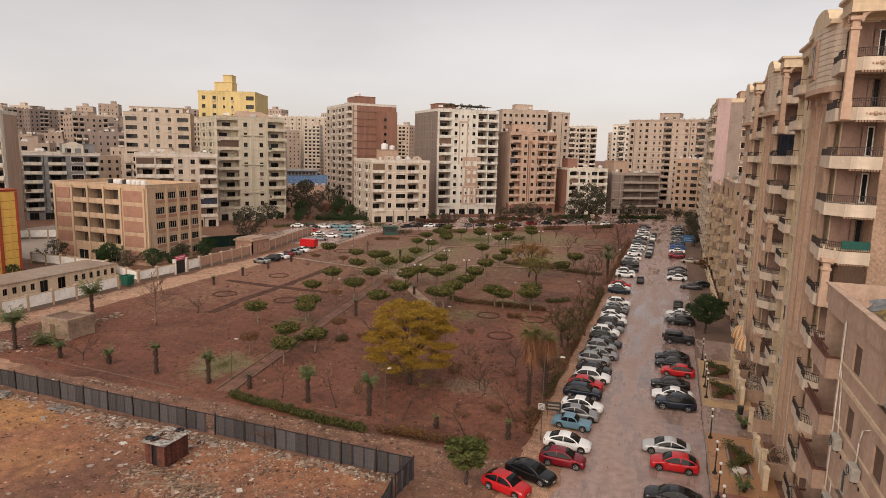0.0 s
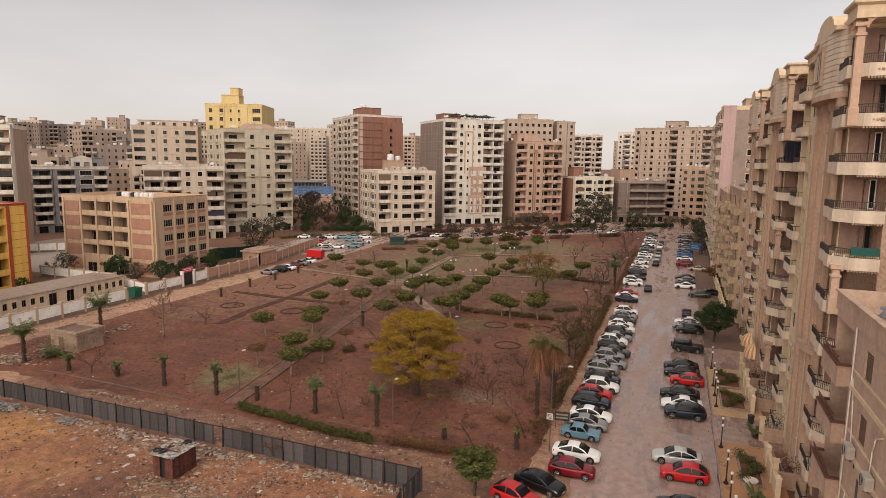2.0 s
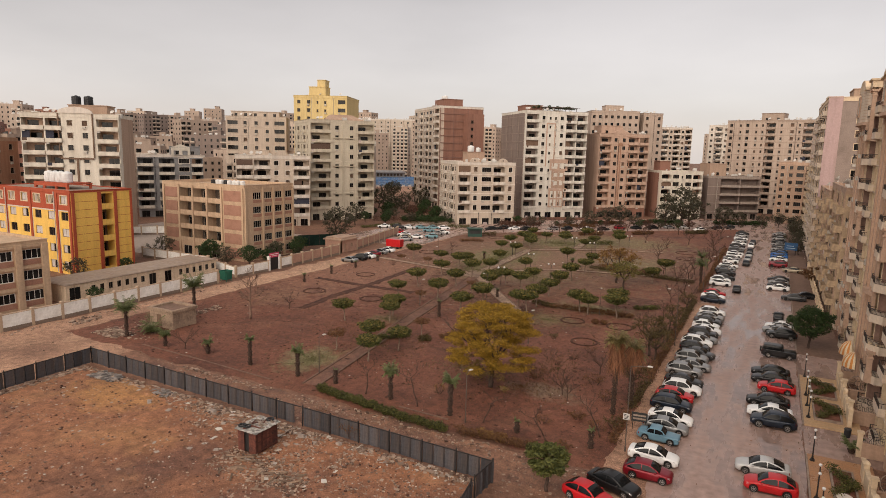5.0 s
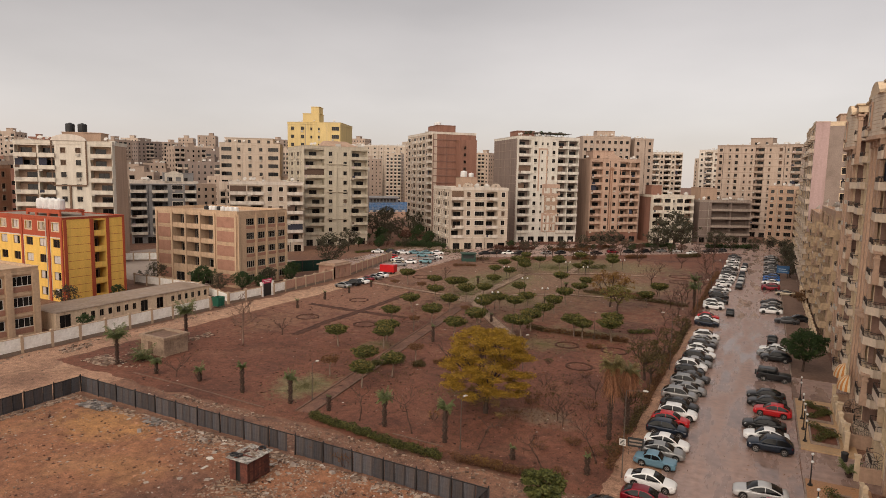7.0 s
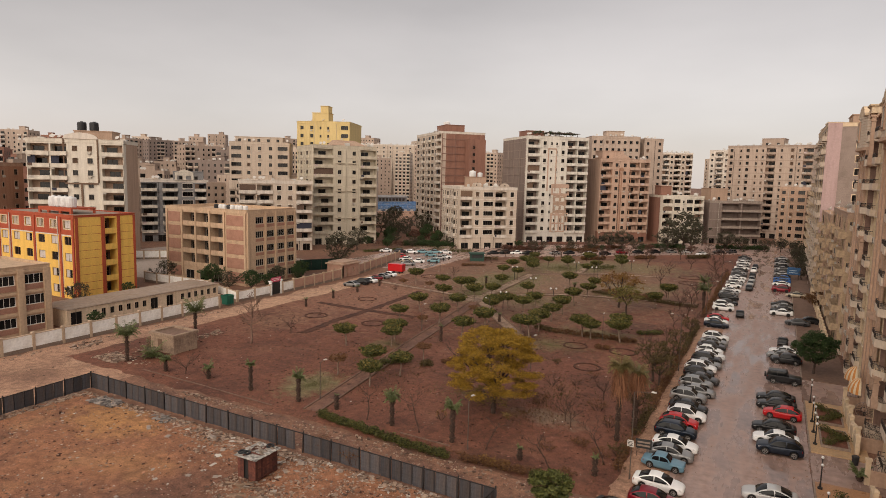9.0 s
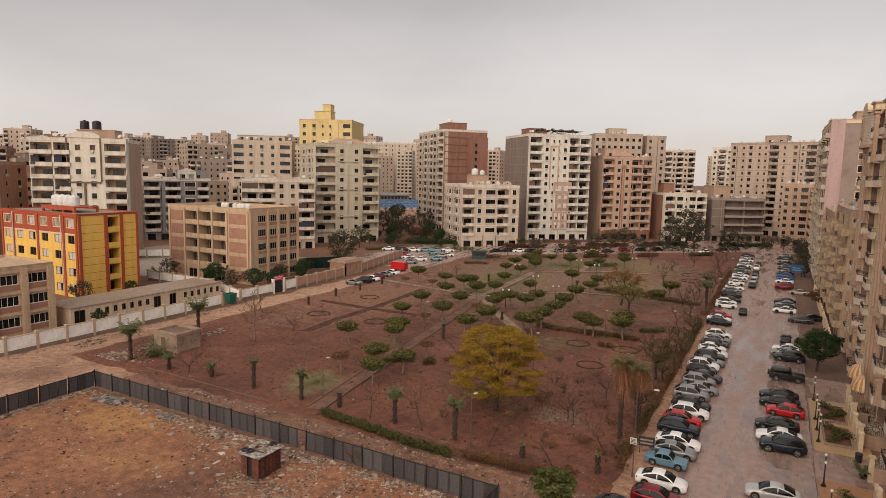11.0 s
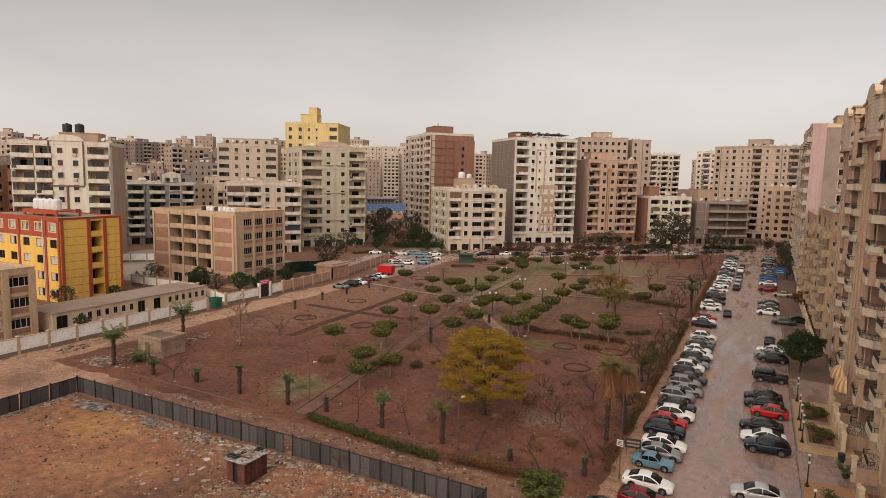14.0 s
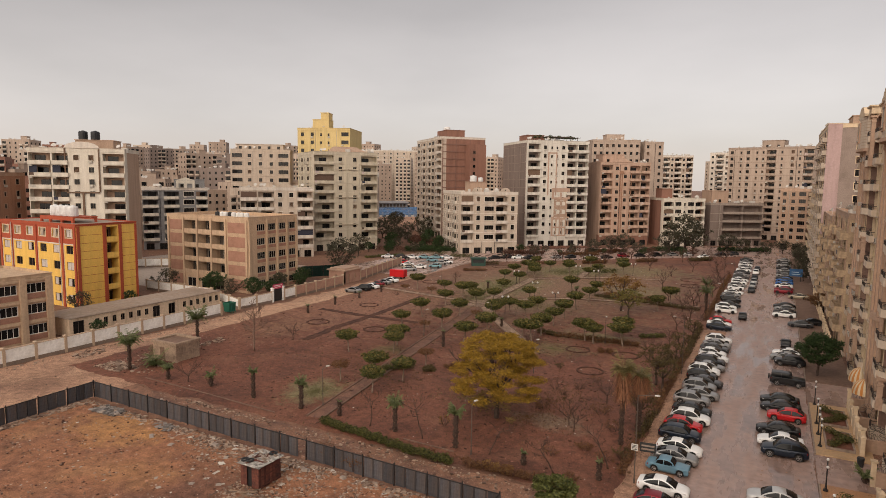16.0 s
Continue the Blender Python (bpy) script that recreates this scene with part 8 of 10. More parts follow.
yt = plant("yellow_tree", ("yellow", 1), spray_build(201), -26.9, 63.9, 0.4, 1.0, "large tree with layered yellowing autumn leaves", "tree")
frng = random.Random(6)
fringe = []
for i in range(26):
    a = frng.uniform(0, 6.283)
    q = frng.uniform(1.6, 4.6)
    fringe.append(((math.cos(a) * q, math.sin(a) * q, frng.uniform(1.5, 3.6)), (frng.uniform(0.5, 1.0), frng.uniform(0.5, 1.0), frng.uniform(0.3, 0.6))))
piece("lower_foliage", leaf_mesh("lower_foliage", fringe, 3400, 0.085, 77, M_FADED_LEAF, 0.05, 0.4), yt)["label"] = "thin faded lower leaves"
for i, (x, y, s) in enumerate(((-13.0, 85.8, 0.85), (-11.6, 82.4, 0.75), (-11.6, 92.0, 0.7), (-12.2, 70.5, 0.6), (-11.8, 101.0, 0.65), (-11.5, 113.0, 0.6))):
    plant("street_tree", ("sparse", i % 2), broad_build(210 + i % 2, M_OLIVE_TREE, 6.6, 6.0, 2.6, 1500, 0.14, 26, 0.1), x, y, i * 1.3, s, "thin roadside tree with dull olive leaves", "tree", "roadside trees")
plant("green_tree", ("round", 0), broad_build(220, M_GREEN_TREE, 8.0, 6.6, 2.0, 9000, 0.17, 40, 0.3), 6.4, 101.6, 0.3, 0.78, "dense dark green tree by the driveway", "tree")
plant("green_tree", ("small", 0), broad_build(221, M_FRESH_TREE, 3.9, 3.9, 1.5, 5200, 0.13, 30, 0.2, depth=2), -14.0, 45.6, 0.9, 1.0, "small round olive-green tree on the track", "tree")
plant("withered_tree", ("rust", 0), broad_build(222, M_RUST_LEAF, 5.6, 7.4, 1.4, 2200, 0.14, 26, 0.05, depth=4), -28.0, 133.0, 0.0, 1.35, "tree with thin rusty orange leaves", "tree")
plant("withered_tree", ("rust", 1), broad_build(223, M_YGREEN, 4.8, 5.0, 1.6, 1700, 0.14, 26, 0.05), -25.2, 126.8, 2.0, 1.25, "tree with thin olive leaves", "tree")
for x, y, s in ((9.0, 152.7, 0.9),):
    plant("withered_tree", ("rust", 2), broad_build(224, M_BROWN_LEAF, 5.0, 6.0, 1.6, 2600, 0.16, 26, 0.15), x, y, 1.0, s, "spreading tree with withered brown leaves", "tree")
DARKS = [(-108.5, 141.5, 1.2), (-105.5, 122.0, 0.6), (-103.0, 118.0, 0.5), (-104.5, 112.5, 0.5), (-103.5, 103.0, 0.62), (-102.5, 107.5, 0.45), (-107.0, 99.5, 0.5), (-113.5, 100.5, 0.75), (-117.0, 102.5, 0.5), (-127.0, 98.8, 0.62), (-112.0, 150.0, 0.7), (-116.0, 158.0, 0.6), (-120.0, 166.0, 0.6),
         (-124.0, 190.0, 0.8), (-128.0, 198.0, 0.9), (-119.0, 200.0, 0.7), (-113.0, 203.0, 0.6), (-108.0, 199.5, 0.55), (-131.0, 207.0, 0.8), (-122.0, 211.0, 0.7), (-104.0, 203.0, 0.55), (-60.0, 232.0, 0.7), (-66.0, 226.0, 0.5), (-45.4, 240.0, 0.6), (-31.5, 262.0, 1.75), (-28.0, 256.0, 1.4), (-36.0, 252.0, 1.1), (-52.0, 246.0, 0.9), (-17.0, 272.0, 0.9), (-56.0, 243.0, 0.8), (-11.0, 270.0, 0.7),
         (-3.0, 276.0, 0.6), (2.6, 278.0, 0.7), (7.8, 256.0, 0.8), (8.4, 240.0, 0.8), (8.2, 228.0, 0.85), (8.6, 212.0, 0.8), (7.6, 202.0, 0.6), (-100.5, 64.2, 0.35), (-117.5, 72.0, 0.55), (-120.0, 84.0, 0.4), (-77.0, 215.0, 0.5), (-109.0, 128.0, 0.7), (-112.0, 133.0, 0.6), (-115.0, 142.0, 0.8), (-106.0, 147.0, 0.55), (-118.0, 150.0, 0.8), (-124.0, 156.0, 0.8), (-110.0, 160.0, 0.5), (-126.0, 170.0, 0.9), (-116.0, 172.0, 0.5), (-130.0, 180.0, 0.9), (-134.0, 192.0, 0.8), (-138.0, 214.0, 0.8), (-146.0, 232.0, 0.8), (-128.0, 224.0, 0.7), (-118.0, 218.0, 0.7), (-110.0, 212.0, 0.6), (-133.0, 236.0, 0.8), (-108.0, 115.5, 0.5)]
M_DUSTY_TREE = leaf_material("dusty grey-green leaves", (0.040, 0.040, 0.024), (0.105, 0.092, 0.058))
fresh = len(DARKS)
DARKS += [(-160.0, 240.0, 1.0), (-172.0, 262.0, 1.1), (-150.0, 246.0, 0.9), (-182.0, 285.0, 1.1), (-166.0, 285.0, 1.0), (-142.0, 222.0, 0.9), (-152.0, 268.0, 1.0), (-190.0, 300.0, 1.1), (-139.0, 243.0, 0.8), (-176.0, 248.0, 0.9)]
for i, (x, y, s) in enumerate(DARKS):
    if i and -127 < x < -104.6 and 124 < y < 176:
        continue
    s *= 0.66 if x < -100 and 186 < y < 214 else 1.0
    s *= 1.05 if x > -110 and y < 130 and x < -100 else 1.0
    if (y > 200 and x > -90) or (x < -100 and i % 3 == 0) or i >= fresh:
        plant("dusty_tree", ("dusty", i % 3), broad_build(260 + i % 3, M_DUSTY_TREE, 9.0, 8.2, 1.8, 2300, 0.22, 34, 0.05, droop=0.6, depth=3), x, y, i * 0.9, s, "dusty grey-green street tree with thin twigs", "tree", "dusty street trees", z=0.0)
        continue
    plant("green_tree", ("dark", i % 3), broad_build(230 + i % 3, M_GREEN_TREE, 7.6, 6.2 if i % 3 else 7.0, 1.3, 2300, 0.26, 30, 0.2), x, y, i * 0.9, s, "dark green bushy tree", "tree", "dark green trees", z=0.0)


M_WINE_LEAF = leaf_material("wine-brown leaves", (0.075, 0.028, 0.02), (0.17, 0.08, 0.05))
belt = random.Random(31)
for i in range(34):
    if i < 20:
        q = belt.random()
        x, y = -137 + 22 * q + belt.uniform(-9, 2) * 1.3, 203 + 14 * q + belt.uniform(-4, 30)
        s = belt.uniform(0.35, 0.62)
    else:
        q = (i - 20) / 14
        x, y = -84 + 62 * q + belt.uniform(-1.5, 1.5), 219 + 30 * q + belt.uniform(-2, 3)
        s = belt.uniform(0.28, 0.5)
    if i % 3 == 0:
        plant("withered_tree", ("wine", i % 2), broad_build(270 + i % 2, M_WINE_LEAF, 8.0, 8.0, 1.6, 2000, 0.22, 30, 0.05), x, y, i * 0.8, s, "small tree with thin wine-brown leaves", "tree", "small trees before the blocks", z=0.0)
    elif i % 3 == 1:
        plant("dusty_tree", ("dusty", i % 3), broad_build(260 + i % 3, M_DUSTY_TREE, 9.0, 8.2, 1.8, 2300, 0.22, 34, 0.05, droop=0.6, depth=3), x, y, i * 0.9, s, "dusty grey-green street tree with thin twigs", "tree", "dusty street trees", z=0.0)
    else:
        plant("green_tree", ("dark", i % 3), broad_build(230 + i % 3, M_GREEN_TREE, 7.6, 6.2, 1.3, 2300, 0.26, 30, 0.2), x, y, i * 0.9, s, "dark green bushy tree", "tree", "dark green trees", z=0.0)


M_TWIG_PALE = material("pale reddish bark", (0.19, 0.115, 0.085), vary=0.25, grain=7, stain=1.0)
M_TWIG = material("reddish twigs", (0.095, 0.052, 0.038), vary=0.3, grain=7, stain=1.5)


def bare_build(seed, high):
    """A leafless tree: a short bole and a wide fan of crooked limbs with many twigs."""
    def build():
        rng = random.Random(seed)
        bm = bmesh.new()
        top = Vector((rng.uniform(-0.2, 0.2), rng.uniform(-0.2, 0.2), high * rng.uniform(0.24, 0.34)))
        limb(bm, (0, 0, -0.1), top, 0.10, 0.08, 0.06, rng, 7)
        for i in range(5):
            a = i * 1.257 + rng.uniform(-0.3, 0.3)
            w = Vector((math.cos(a) * rng.uniform(0.5, 1.1), math.sin(a) * rng.uniform(0.5, 1.1), rng.uniform(0.6, 1.2))).normalized()
            grow(bm, top - Vector((0, 0, rng.uniform(0, 0.25))), w, high * 0.27, 0.055, 3, rng, 0.9, None, 0.017)
        return mesh_of("trunk", bm, M_TWIG, True), None, ""
    return build


def slim_build(seed, high, lean):
    """A slim leaning stem that forks near its top into a few crooked limbs with short twigs and hanging pods."""
    def build():
        rng = random.Random(seed)
        bm = bmesh.new()
        a = Vector((0, 0, -0.1))
        pts = [a]
        for i in range(1, 5):
            f = i / 4
            pts.append(Vector((lean * f + rng.uniform(-0.08, 0.08), rng.uniform(-0.1, 0.1), high * 0.62 * f)))
        for i in range(4):
            tube(bm, pts[i], pts[i + 1], 0.085 - 0.008 * i, 0.078 - 0.008 * i, 7)
        ends = []
        for i in range(4):
            b = i * 1.57 + rng.uniform(-0.5, 0.5)
            w = Vector((math.cos(b) * 0.9 + lean * 0.3, math.sin(b) * 0.9, rng.uniform(0.35, 0.9))).normalized()
            grow(bm, pts[-1 - (i % 2)], w, high * 0.2, 0.04, 2, rng, 0.85, ends, 0.018)
        for e_ in ends[::2]:
            tube(bm, e_, e_ - Vector((0, 0, rng.uniform(0.2, 0.45))), 0.03, 0.012, 3, cap=False)
        return mesh_of("trunk", bm, M_TWIG, True), None, ""
    return build


for i, (x, y, h, ln) in enumerate(((-38.0, 54.7, 4.4, 0.3), (-31.3, 54.7, 5.0, -0.8), (-23.7, 54.6, 3.7, 1.0), (-16.8, 54.0, 3.6, -1.3), (-12.6, 57.5, 4.6, -1.2))):
    plant("bare_tree", ("slim", i), slim_build(330 + i, h, ln), x, y, 0.45, 1.0, "slim leaning leafless tree with dark twigs", "tree", "bare trees")
def tall_bare_build(seed, high):
    """A leafless tree with an upright bole and a round brush of fine twigs."""
    def build():
        rng = random.Random(seed)
        bm = bmesh.new()
        top = Vector((0.15, 0.0, high * 0.72))
        limb(bm, (0, 0, -0.1), top, 0.19, 0.09, 0.05, rng, 8, 5)
        for i in range(15):
            a = i * 2.399
            f = 0.36 + 0.64 * (i + 0.5) / 15
            w = Vector((math.cos(a), math.sin(a), 0.15 + 0.9 * f * rng.uniform(0.5, 1.1))).normalized()
            grow(bm, top * f, w, high * 0.155 * (1.25 - 0.35 * f), 0.055, 3, rng, 0.8, None, 0.022)
        return mesh_of("trunk", bm, M_TWIG_PALE, True), None, ""
    return build


plant("bare_tree", ("tall", 0), tall_bare_build(345, 8.2), -71.0, 70.5, 0.4, 1.0, "tall leafless tree with a round brush of twigs", "tree", "bare trees")
BARE = [(-74.3, 146.5, 0.9), (-24.6, 165.8, 1.4), (-70.1, 78.5, 0.8), (-67.2, 55.0, 0.9), (-18.0, 64.5, 0.7), (-30.5, 81.0, 0.8), (-19.0, 66.0, 0.8), (-17.0, 75.0, 0.8),
        (-12.0, 120.0, 1.2), (-14.0, 130.0, 1.2), (-15.0, 146.0, 1.3), (-12.5, 160.0, 1.2), (-21.0, 150.0, 0.9), (-13.0, 175.0, 1.2), (-64.0, 199.0, 1.2), (-54.0, 203.0, 1.2), (-34.0, 200.0, 1.3), (-22.0, 205.0, 1.3), (-26.0, 190.0, 1.1), (-16.0, 98.0, 0.9), (-14.5, 108.0, 0.9),
        (-50.0, 208.0, 1.3), (-44.0, 214.0, 1.4), (-38.0, 222.0, 1.4), (-28.0, 228.0, 1.3), (-20.0, 236.0, 1.4), (-16.0, 215.0, 1.4), (-14.0, 195.0, 1.4), (-12.5, 185.0, 1.3), (-58.0, 212.0, 1.4), (-69.8, 195.7, 1.5), (-80.0, 195.9, 1.2), (-63.7, 206.8, 1.5), (-45.1, 226.7, 1.6), (-14.2, 226.0, 1.5), (-15.2, 120.5, 1.0), (-16.5, 139.0, 1.2), (-14.5, 152.5, 1.2), (-13.5, 166.0, 1.3)]
for i, (x, y, s) in enumerate(BARE):
    plant("bare_tree", ("bare", i % 5), bare_build(300 + i % 5, 4.2), x, y, i * 1.1, s, "leafless dark tree with crooked twigs", "tree", "bare trees")


def palm_build(seed, trunk, spread, fronds, green, dry, boots=True):
    """A palm: a scaly trunk and a head of arching fronds."""
    def build():
        rng = random.Random(seed)
        bm = bmesh.new()
        n = max(3, int(trunk / 0.28))
        for i in range(n):
            z = trunk * i / n
            r = 0.2 + 0.05 * math.sin(i * 1.7)
            tube(bm, (0, 0, z - 0.03), (0, 0, z + trunk / n), r * 0.86, r * 1.15, 9)
            if boots:
                for k in range(5):
                    a = k * 1.257 + i * 0.6
                    k0 = len(bm.faces)
                    tube(bm, (math.cos(a) * r * 0.7, math.sin(a) * r * 0.7, z), (math.cos(a) * (r + 0.11), math.sin(a) * (r + 0.11), z + 0.24), 0.06, 0.032, 4)
                    bm.faces.ensure_lookup_table()
                    bm.faces[k0 + 5].material_index = 1
        tm = mesh_of("trunk", bm, M_PALMTRUNK)
        tm.materials.append(M_PALMBOOT)
        verts, faces = [], []

        def frond(a, lift, length, hang):
            base = Vector((math.cos(a) * 0.1, math.sin(a) * 0.1, trunk + 0.05))
            out = Vector((math.cos(a), math.sin(a), 0))
            side = Vector((-math.sin(a), math.cos(a), 0))
            steps = 13
            for i in range(steps):
                f = (i + 0.7) / steps
                c = base + out * length * f * (1 - 0.25 * hang * f) + Vector((0, 0, lift * length * f - hang * length * f * f))
                for sg in (-1, 1):
                    ll = length * 0.34 * (1.15 - 0.75 * f)
                    tip = c + side * sg * ll + out * ll * 0.65 + Vector((0, 0, -0.3 * ll * rng.uniform(0.4, 1.4)))
                    w = out * 0.085
                    k = len(verts)
                    verts.extend([tuple(c - w), tuple(c + w), tuple(tip)])
                    faces.append((k, k + 1, k + 2))
            k = len(verts)
            e_ = base + out * length * (1 - 0.25 * hang) + Vector((0, 0, lift * length - hang * length))
            m_ = base + out * length * 0.5 * (1 - 0.12 * hang) + Vector((0, 0, lift * length * 0.5 - hang * length * 0.25))
            verts.extend([tuple(base - side * 0.03), tuple(base + side * 0.03), tuple(m_ + side * 0.025), tuple(m_ - side * 0.025), tuple(e_)])
            faces.extend([(k, k + 1, k + 2, k + 3), (k + 3, k + 2, k + 4)])

        for i in range(fronds):
            frond(i * 2.399 + rng.uniform(-0.2, 0.2), rng.uniform(0.35, 1.9), spread * rng.uniform(0.8, 1.15), rng.uniform(0.6, 1.1))
        me = bpy.data.meshes.new("crown")
        me.from_pydata(verts, [], faces)
        me.materials.append(M_PALM_STRAW if dry else M_PALM_LEAF)
        TREES[("skirt", seed)] = None
        if dry:
            verts, faces = [], []
            r2 = np.random.RandomState(seed)
            cnt = 900
            for i in range(cnt):
                a = r2.rand() * 6.283
                z1 = trunk - r2.rand() ** 1.3 * dry
                r0 = 0.3 + r2.rand() * 0.35
                ln = 0.6 + 1.6 * r2.rand()
                rr = r0 + 0.2 + 1.25 * r2.rand() ** 1.5 * (0.4 + 0.6 * (z1 - trunk + dry) / dry)
                p0, p1 = (math.cos(a) * r0, math.sin(a) * r0, z1 + 0.2), (math.cos(a + 0.1) * rr, math.sin(a + 0.1) * rr, z1 + 0.2 - ln)
                k = len(verts)
                verts.extend([(p0[0] - 0.03 * math.sin(a), p0[1] + 0.03 * math.cos(a), p0[2]), (p0[0] + 0.03 * math.sin(a), p0[1] - 0.03 * math.cos(a), p0[2]), p1])
                faces.append((k, k + 1, k + 2))
            sk = bpy.data.meshes.new("dry_skirt")
            sk.from_pydata(verts, [], faces)
            sk.materials.append(M_PALM_DRY)
            TREES[("skirt", seed)] = sk
        return tm, me, "crown"
    return build


PALMS = [(-47.9, 54.9, 3.0, 1.0), (-34.8, 54.8, 3.0, 1.1), (-27.3, 54.4, 3.6, 1.15), (-55.5, 54.9, 3.2, 0.7), (-78.5, 54.5, 3.9, 1.6), (-80.3, 67.7, 4.6, 1.7), (-70.4, 54.4, 1.6, 1.0), (-63.2, 55.2, 1.5, 0.9), (-42.7, 55.4, 1.7, 0.3), (-46.7, 88.0, 2.6, 0.5), (-48.4, 106.9, 1.9, 0.6), (-83.3, 124.6, 1.4, 0.5), (-82.1, 96.4, 1.6, 0.6),
         (-82.9, 106.2, 1.7, 0.5), (-82.8, 114.9, 1.4, 0.5), (-19.9, 54.2, 1.2, 0.4), (-12.0, 68.2, 5.2, 1.4), (-44.0, 106.0, 1.5, 0.5), (-12.8, 54.7, 1.8, 0.4), (-12.0, 140.0, 4.5, 1.4), (-13.2, 152.0, 4.5, 1.3), (-40.0, 141.0, 2.6, 0.7), (-62.0, 140.0, 2.2, 0.7)]
for i, (x, y, h, s) in enumerate(PALMS):
    plant("palm_tree", ("palm", i), palm_build(400 + i, h, s * (1.15 if s > 1.2 else 0.85), 44 if s > 1.3 else 28 if s > 0.6 else 8, True, 0), x, y, i * 0.7, 1.0, "young palm with a rough dark trunk" if s > 0.6 else "stunted palm stump with few fronds", "palm", "palms")
p = plant("palm_tree", ("palm", "shaggy"), palm_build(440, 7.9, 1.5, 40, True, 2.6), -12.8, 63.6, 0.2, 1.0, "tall palm with a skirt of dry red-brown fronds", "palm", "palms")
piece("dry_skirt", TREES[("skirt", 440)], p)
p2 = plant("palm_tree", ("palm", "shaggy2"), palm_build(441, 6.6, 1.2, 22, True, 1.1), -11.6, 66.6, 0.9, 1.0, "palm with some dry hanging fronds", "palm", "palms")
piece("dry_skirt", TREES[("skirt", 441)], p2)
plant("palm_tree", ("palm", "low"), palm_build(442, 0.35, 1.9, 30, True, 0), -77.0, 57.4, 0.2, 1.0, "low bushy palm without a trunk", "palm", "palms")
plant("palm_tree", ("palm", "pot"), palm_build(443, 0.5, 0.8, 18, True, 0), 7.3, 53.0, 0.2, 1.0, "small palm in the paved forecourt", "palm", "palms", z=0.16)
plant("palm_tree", ("palm", "pot2"), palm_build(444, 0.6, 0.9, 18, True, 0), 8.6, 66.4, 0.2, 1.0, "small palm beside the garden wall", "palm", "palms", z=0.06)


def bush_row(name, pts, radius, high, count, size, mat, label, category, group="", seed=1):
    """A hedge or scrub along a line: clumps of leaves with a few stems."""
    rng = random.Random(seed)
    clumps = []
    bm = bmesh.new()
    for (x0, y0), (x1, y1) in zip(pts, pts[1:]):
        n = max(1, int(math.dist((x0, y0), (x1, y1)) / (radius * 0.8)))
        for i in range(n + 1):
            x, y = x0 + (x1 - x0) * i / n + rng.uniform(-0.2, 0.2), y0 + (y1 - y0) * i / n + rng.uniform(-0.2, 0.2)
            h = high * rng.uniform(0.75, 1.15)
            clumps.append(((x - pts[0][0], y - pts[0][1], h * 0.5), (radius * rng.uniform(0.8, 1.1), radius * rng.uniform(0.8, 1.1), h * 0.55)))
            for k in range(2):
                limb(bm, (x - pts[0][0], y - pts[0][1], -0.05), (x - pts[0][0] + rng.uniform(-0.4, 0.4) * radius, y - pts[0][1] + rng.uniform(-0.4, 0.4) * radius, h * 0.8), 0.025, 0.01, 0.05, rng, 4, 2)
    t = thing(name, Matrix.Translation((*pts[0], 0.05)), label, category, group)
    tagged(part("brushwood", bm, M_BARK_DARK, t), kind="stuff")
    piece("foliage", leaf_mesh("foliage", clumps, int(count), size, seed, mat, 0.3), t)
    return t


bush_row("hedge", [(-42.6, 52.6), (-38.7, 52.2), (-34.5, 51.6)], 0.62, 0.9, 5200, 0.10, M_HEDGE, "low overgrown green hedge at the park edge", "hedge", "hedges", 11)
bush_row("hedge", [(-34.0, 51.5), (-30.7, 51.1), (-26.2, 50.9)], 0.6, 0.85, 4600, 0.10, M_HEDGE, "low overgrown green hedge at the park edge", "hedge", "hedges", 12)
bush_row("shrub_row", [(-24.6, 51.4), (-20.5, 51.6), (-16.6, 51.9)], 0.6, 0.8, 2600, 0.09, M_BROWN_LEAF, "withered brown shrubs along the park edge", "shrubs", "shrubs", 13)
bush_row("shrub_row", [(-22.4, 51.8), (-20.8, 51.9)], 0.7, 0.8, 900, 0.09, M_RUST_LEAF, "orange-brown shrub along the park edge", "shrubs", "shrubs", 14)
bush_row("shrub_row", [(-17.6, 51.4), (-16.4, 51.6)], 0.6, 0.8, 900, 0.10, M_HEDGE, "green shrub at the park corner", "shrubs", "shrubs", 15)
for i, (ya, yb, mt) in enumerate(((56.5, 64, M_BROWN_LEAF), (66, 74, M_OLIVE_TREE), (76, 90, M_BROWN_LEAF), (91, 104, M_BROWN_LEAF), (105, 122, M_OLIVE_TREE), (132, 156, M_BROWN_LEAF), (158, 200, M_BROWN_LEAF))):
    bush_row("shrub_row", [(-11.2, ya), (-11.4, (ya + yb) / 2), (-11.2, yb)], 0.6, 1.0, (yb - ya) * 110, 0.12, mt, "straggling scrub along the street edge of the park", "shrubs", "shrubs", 20 + i)
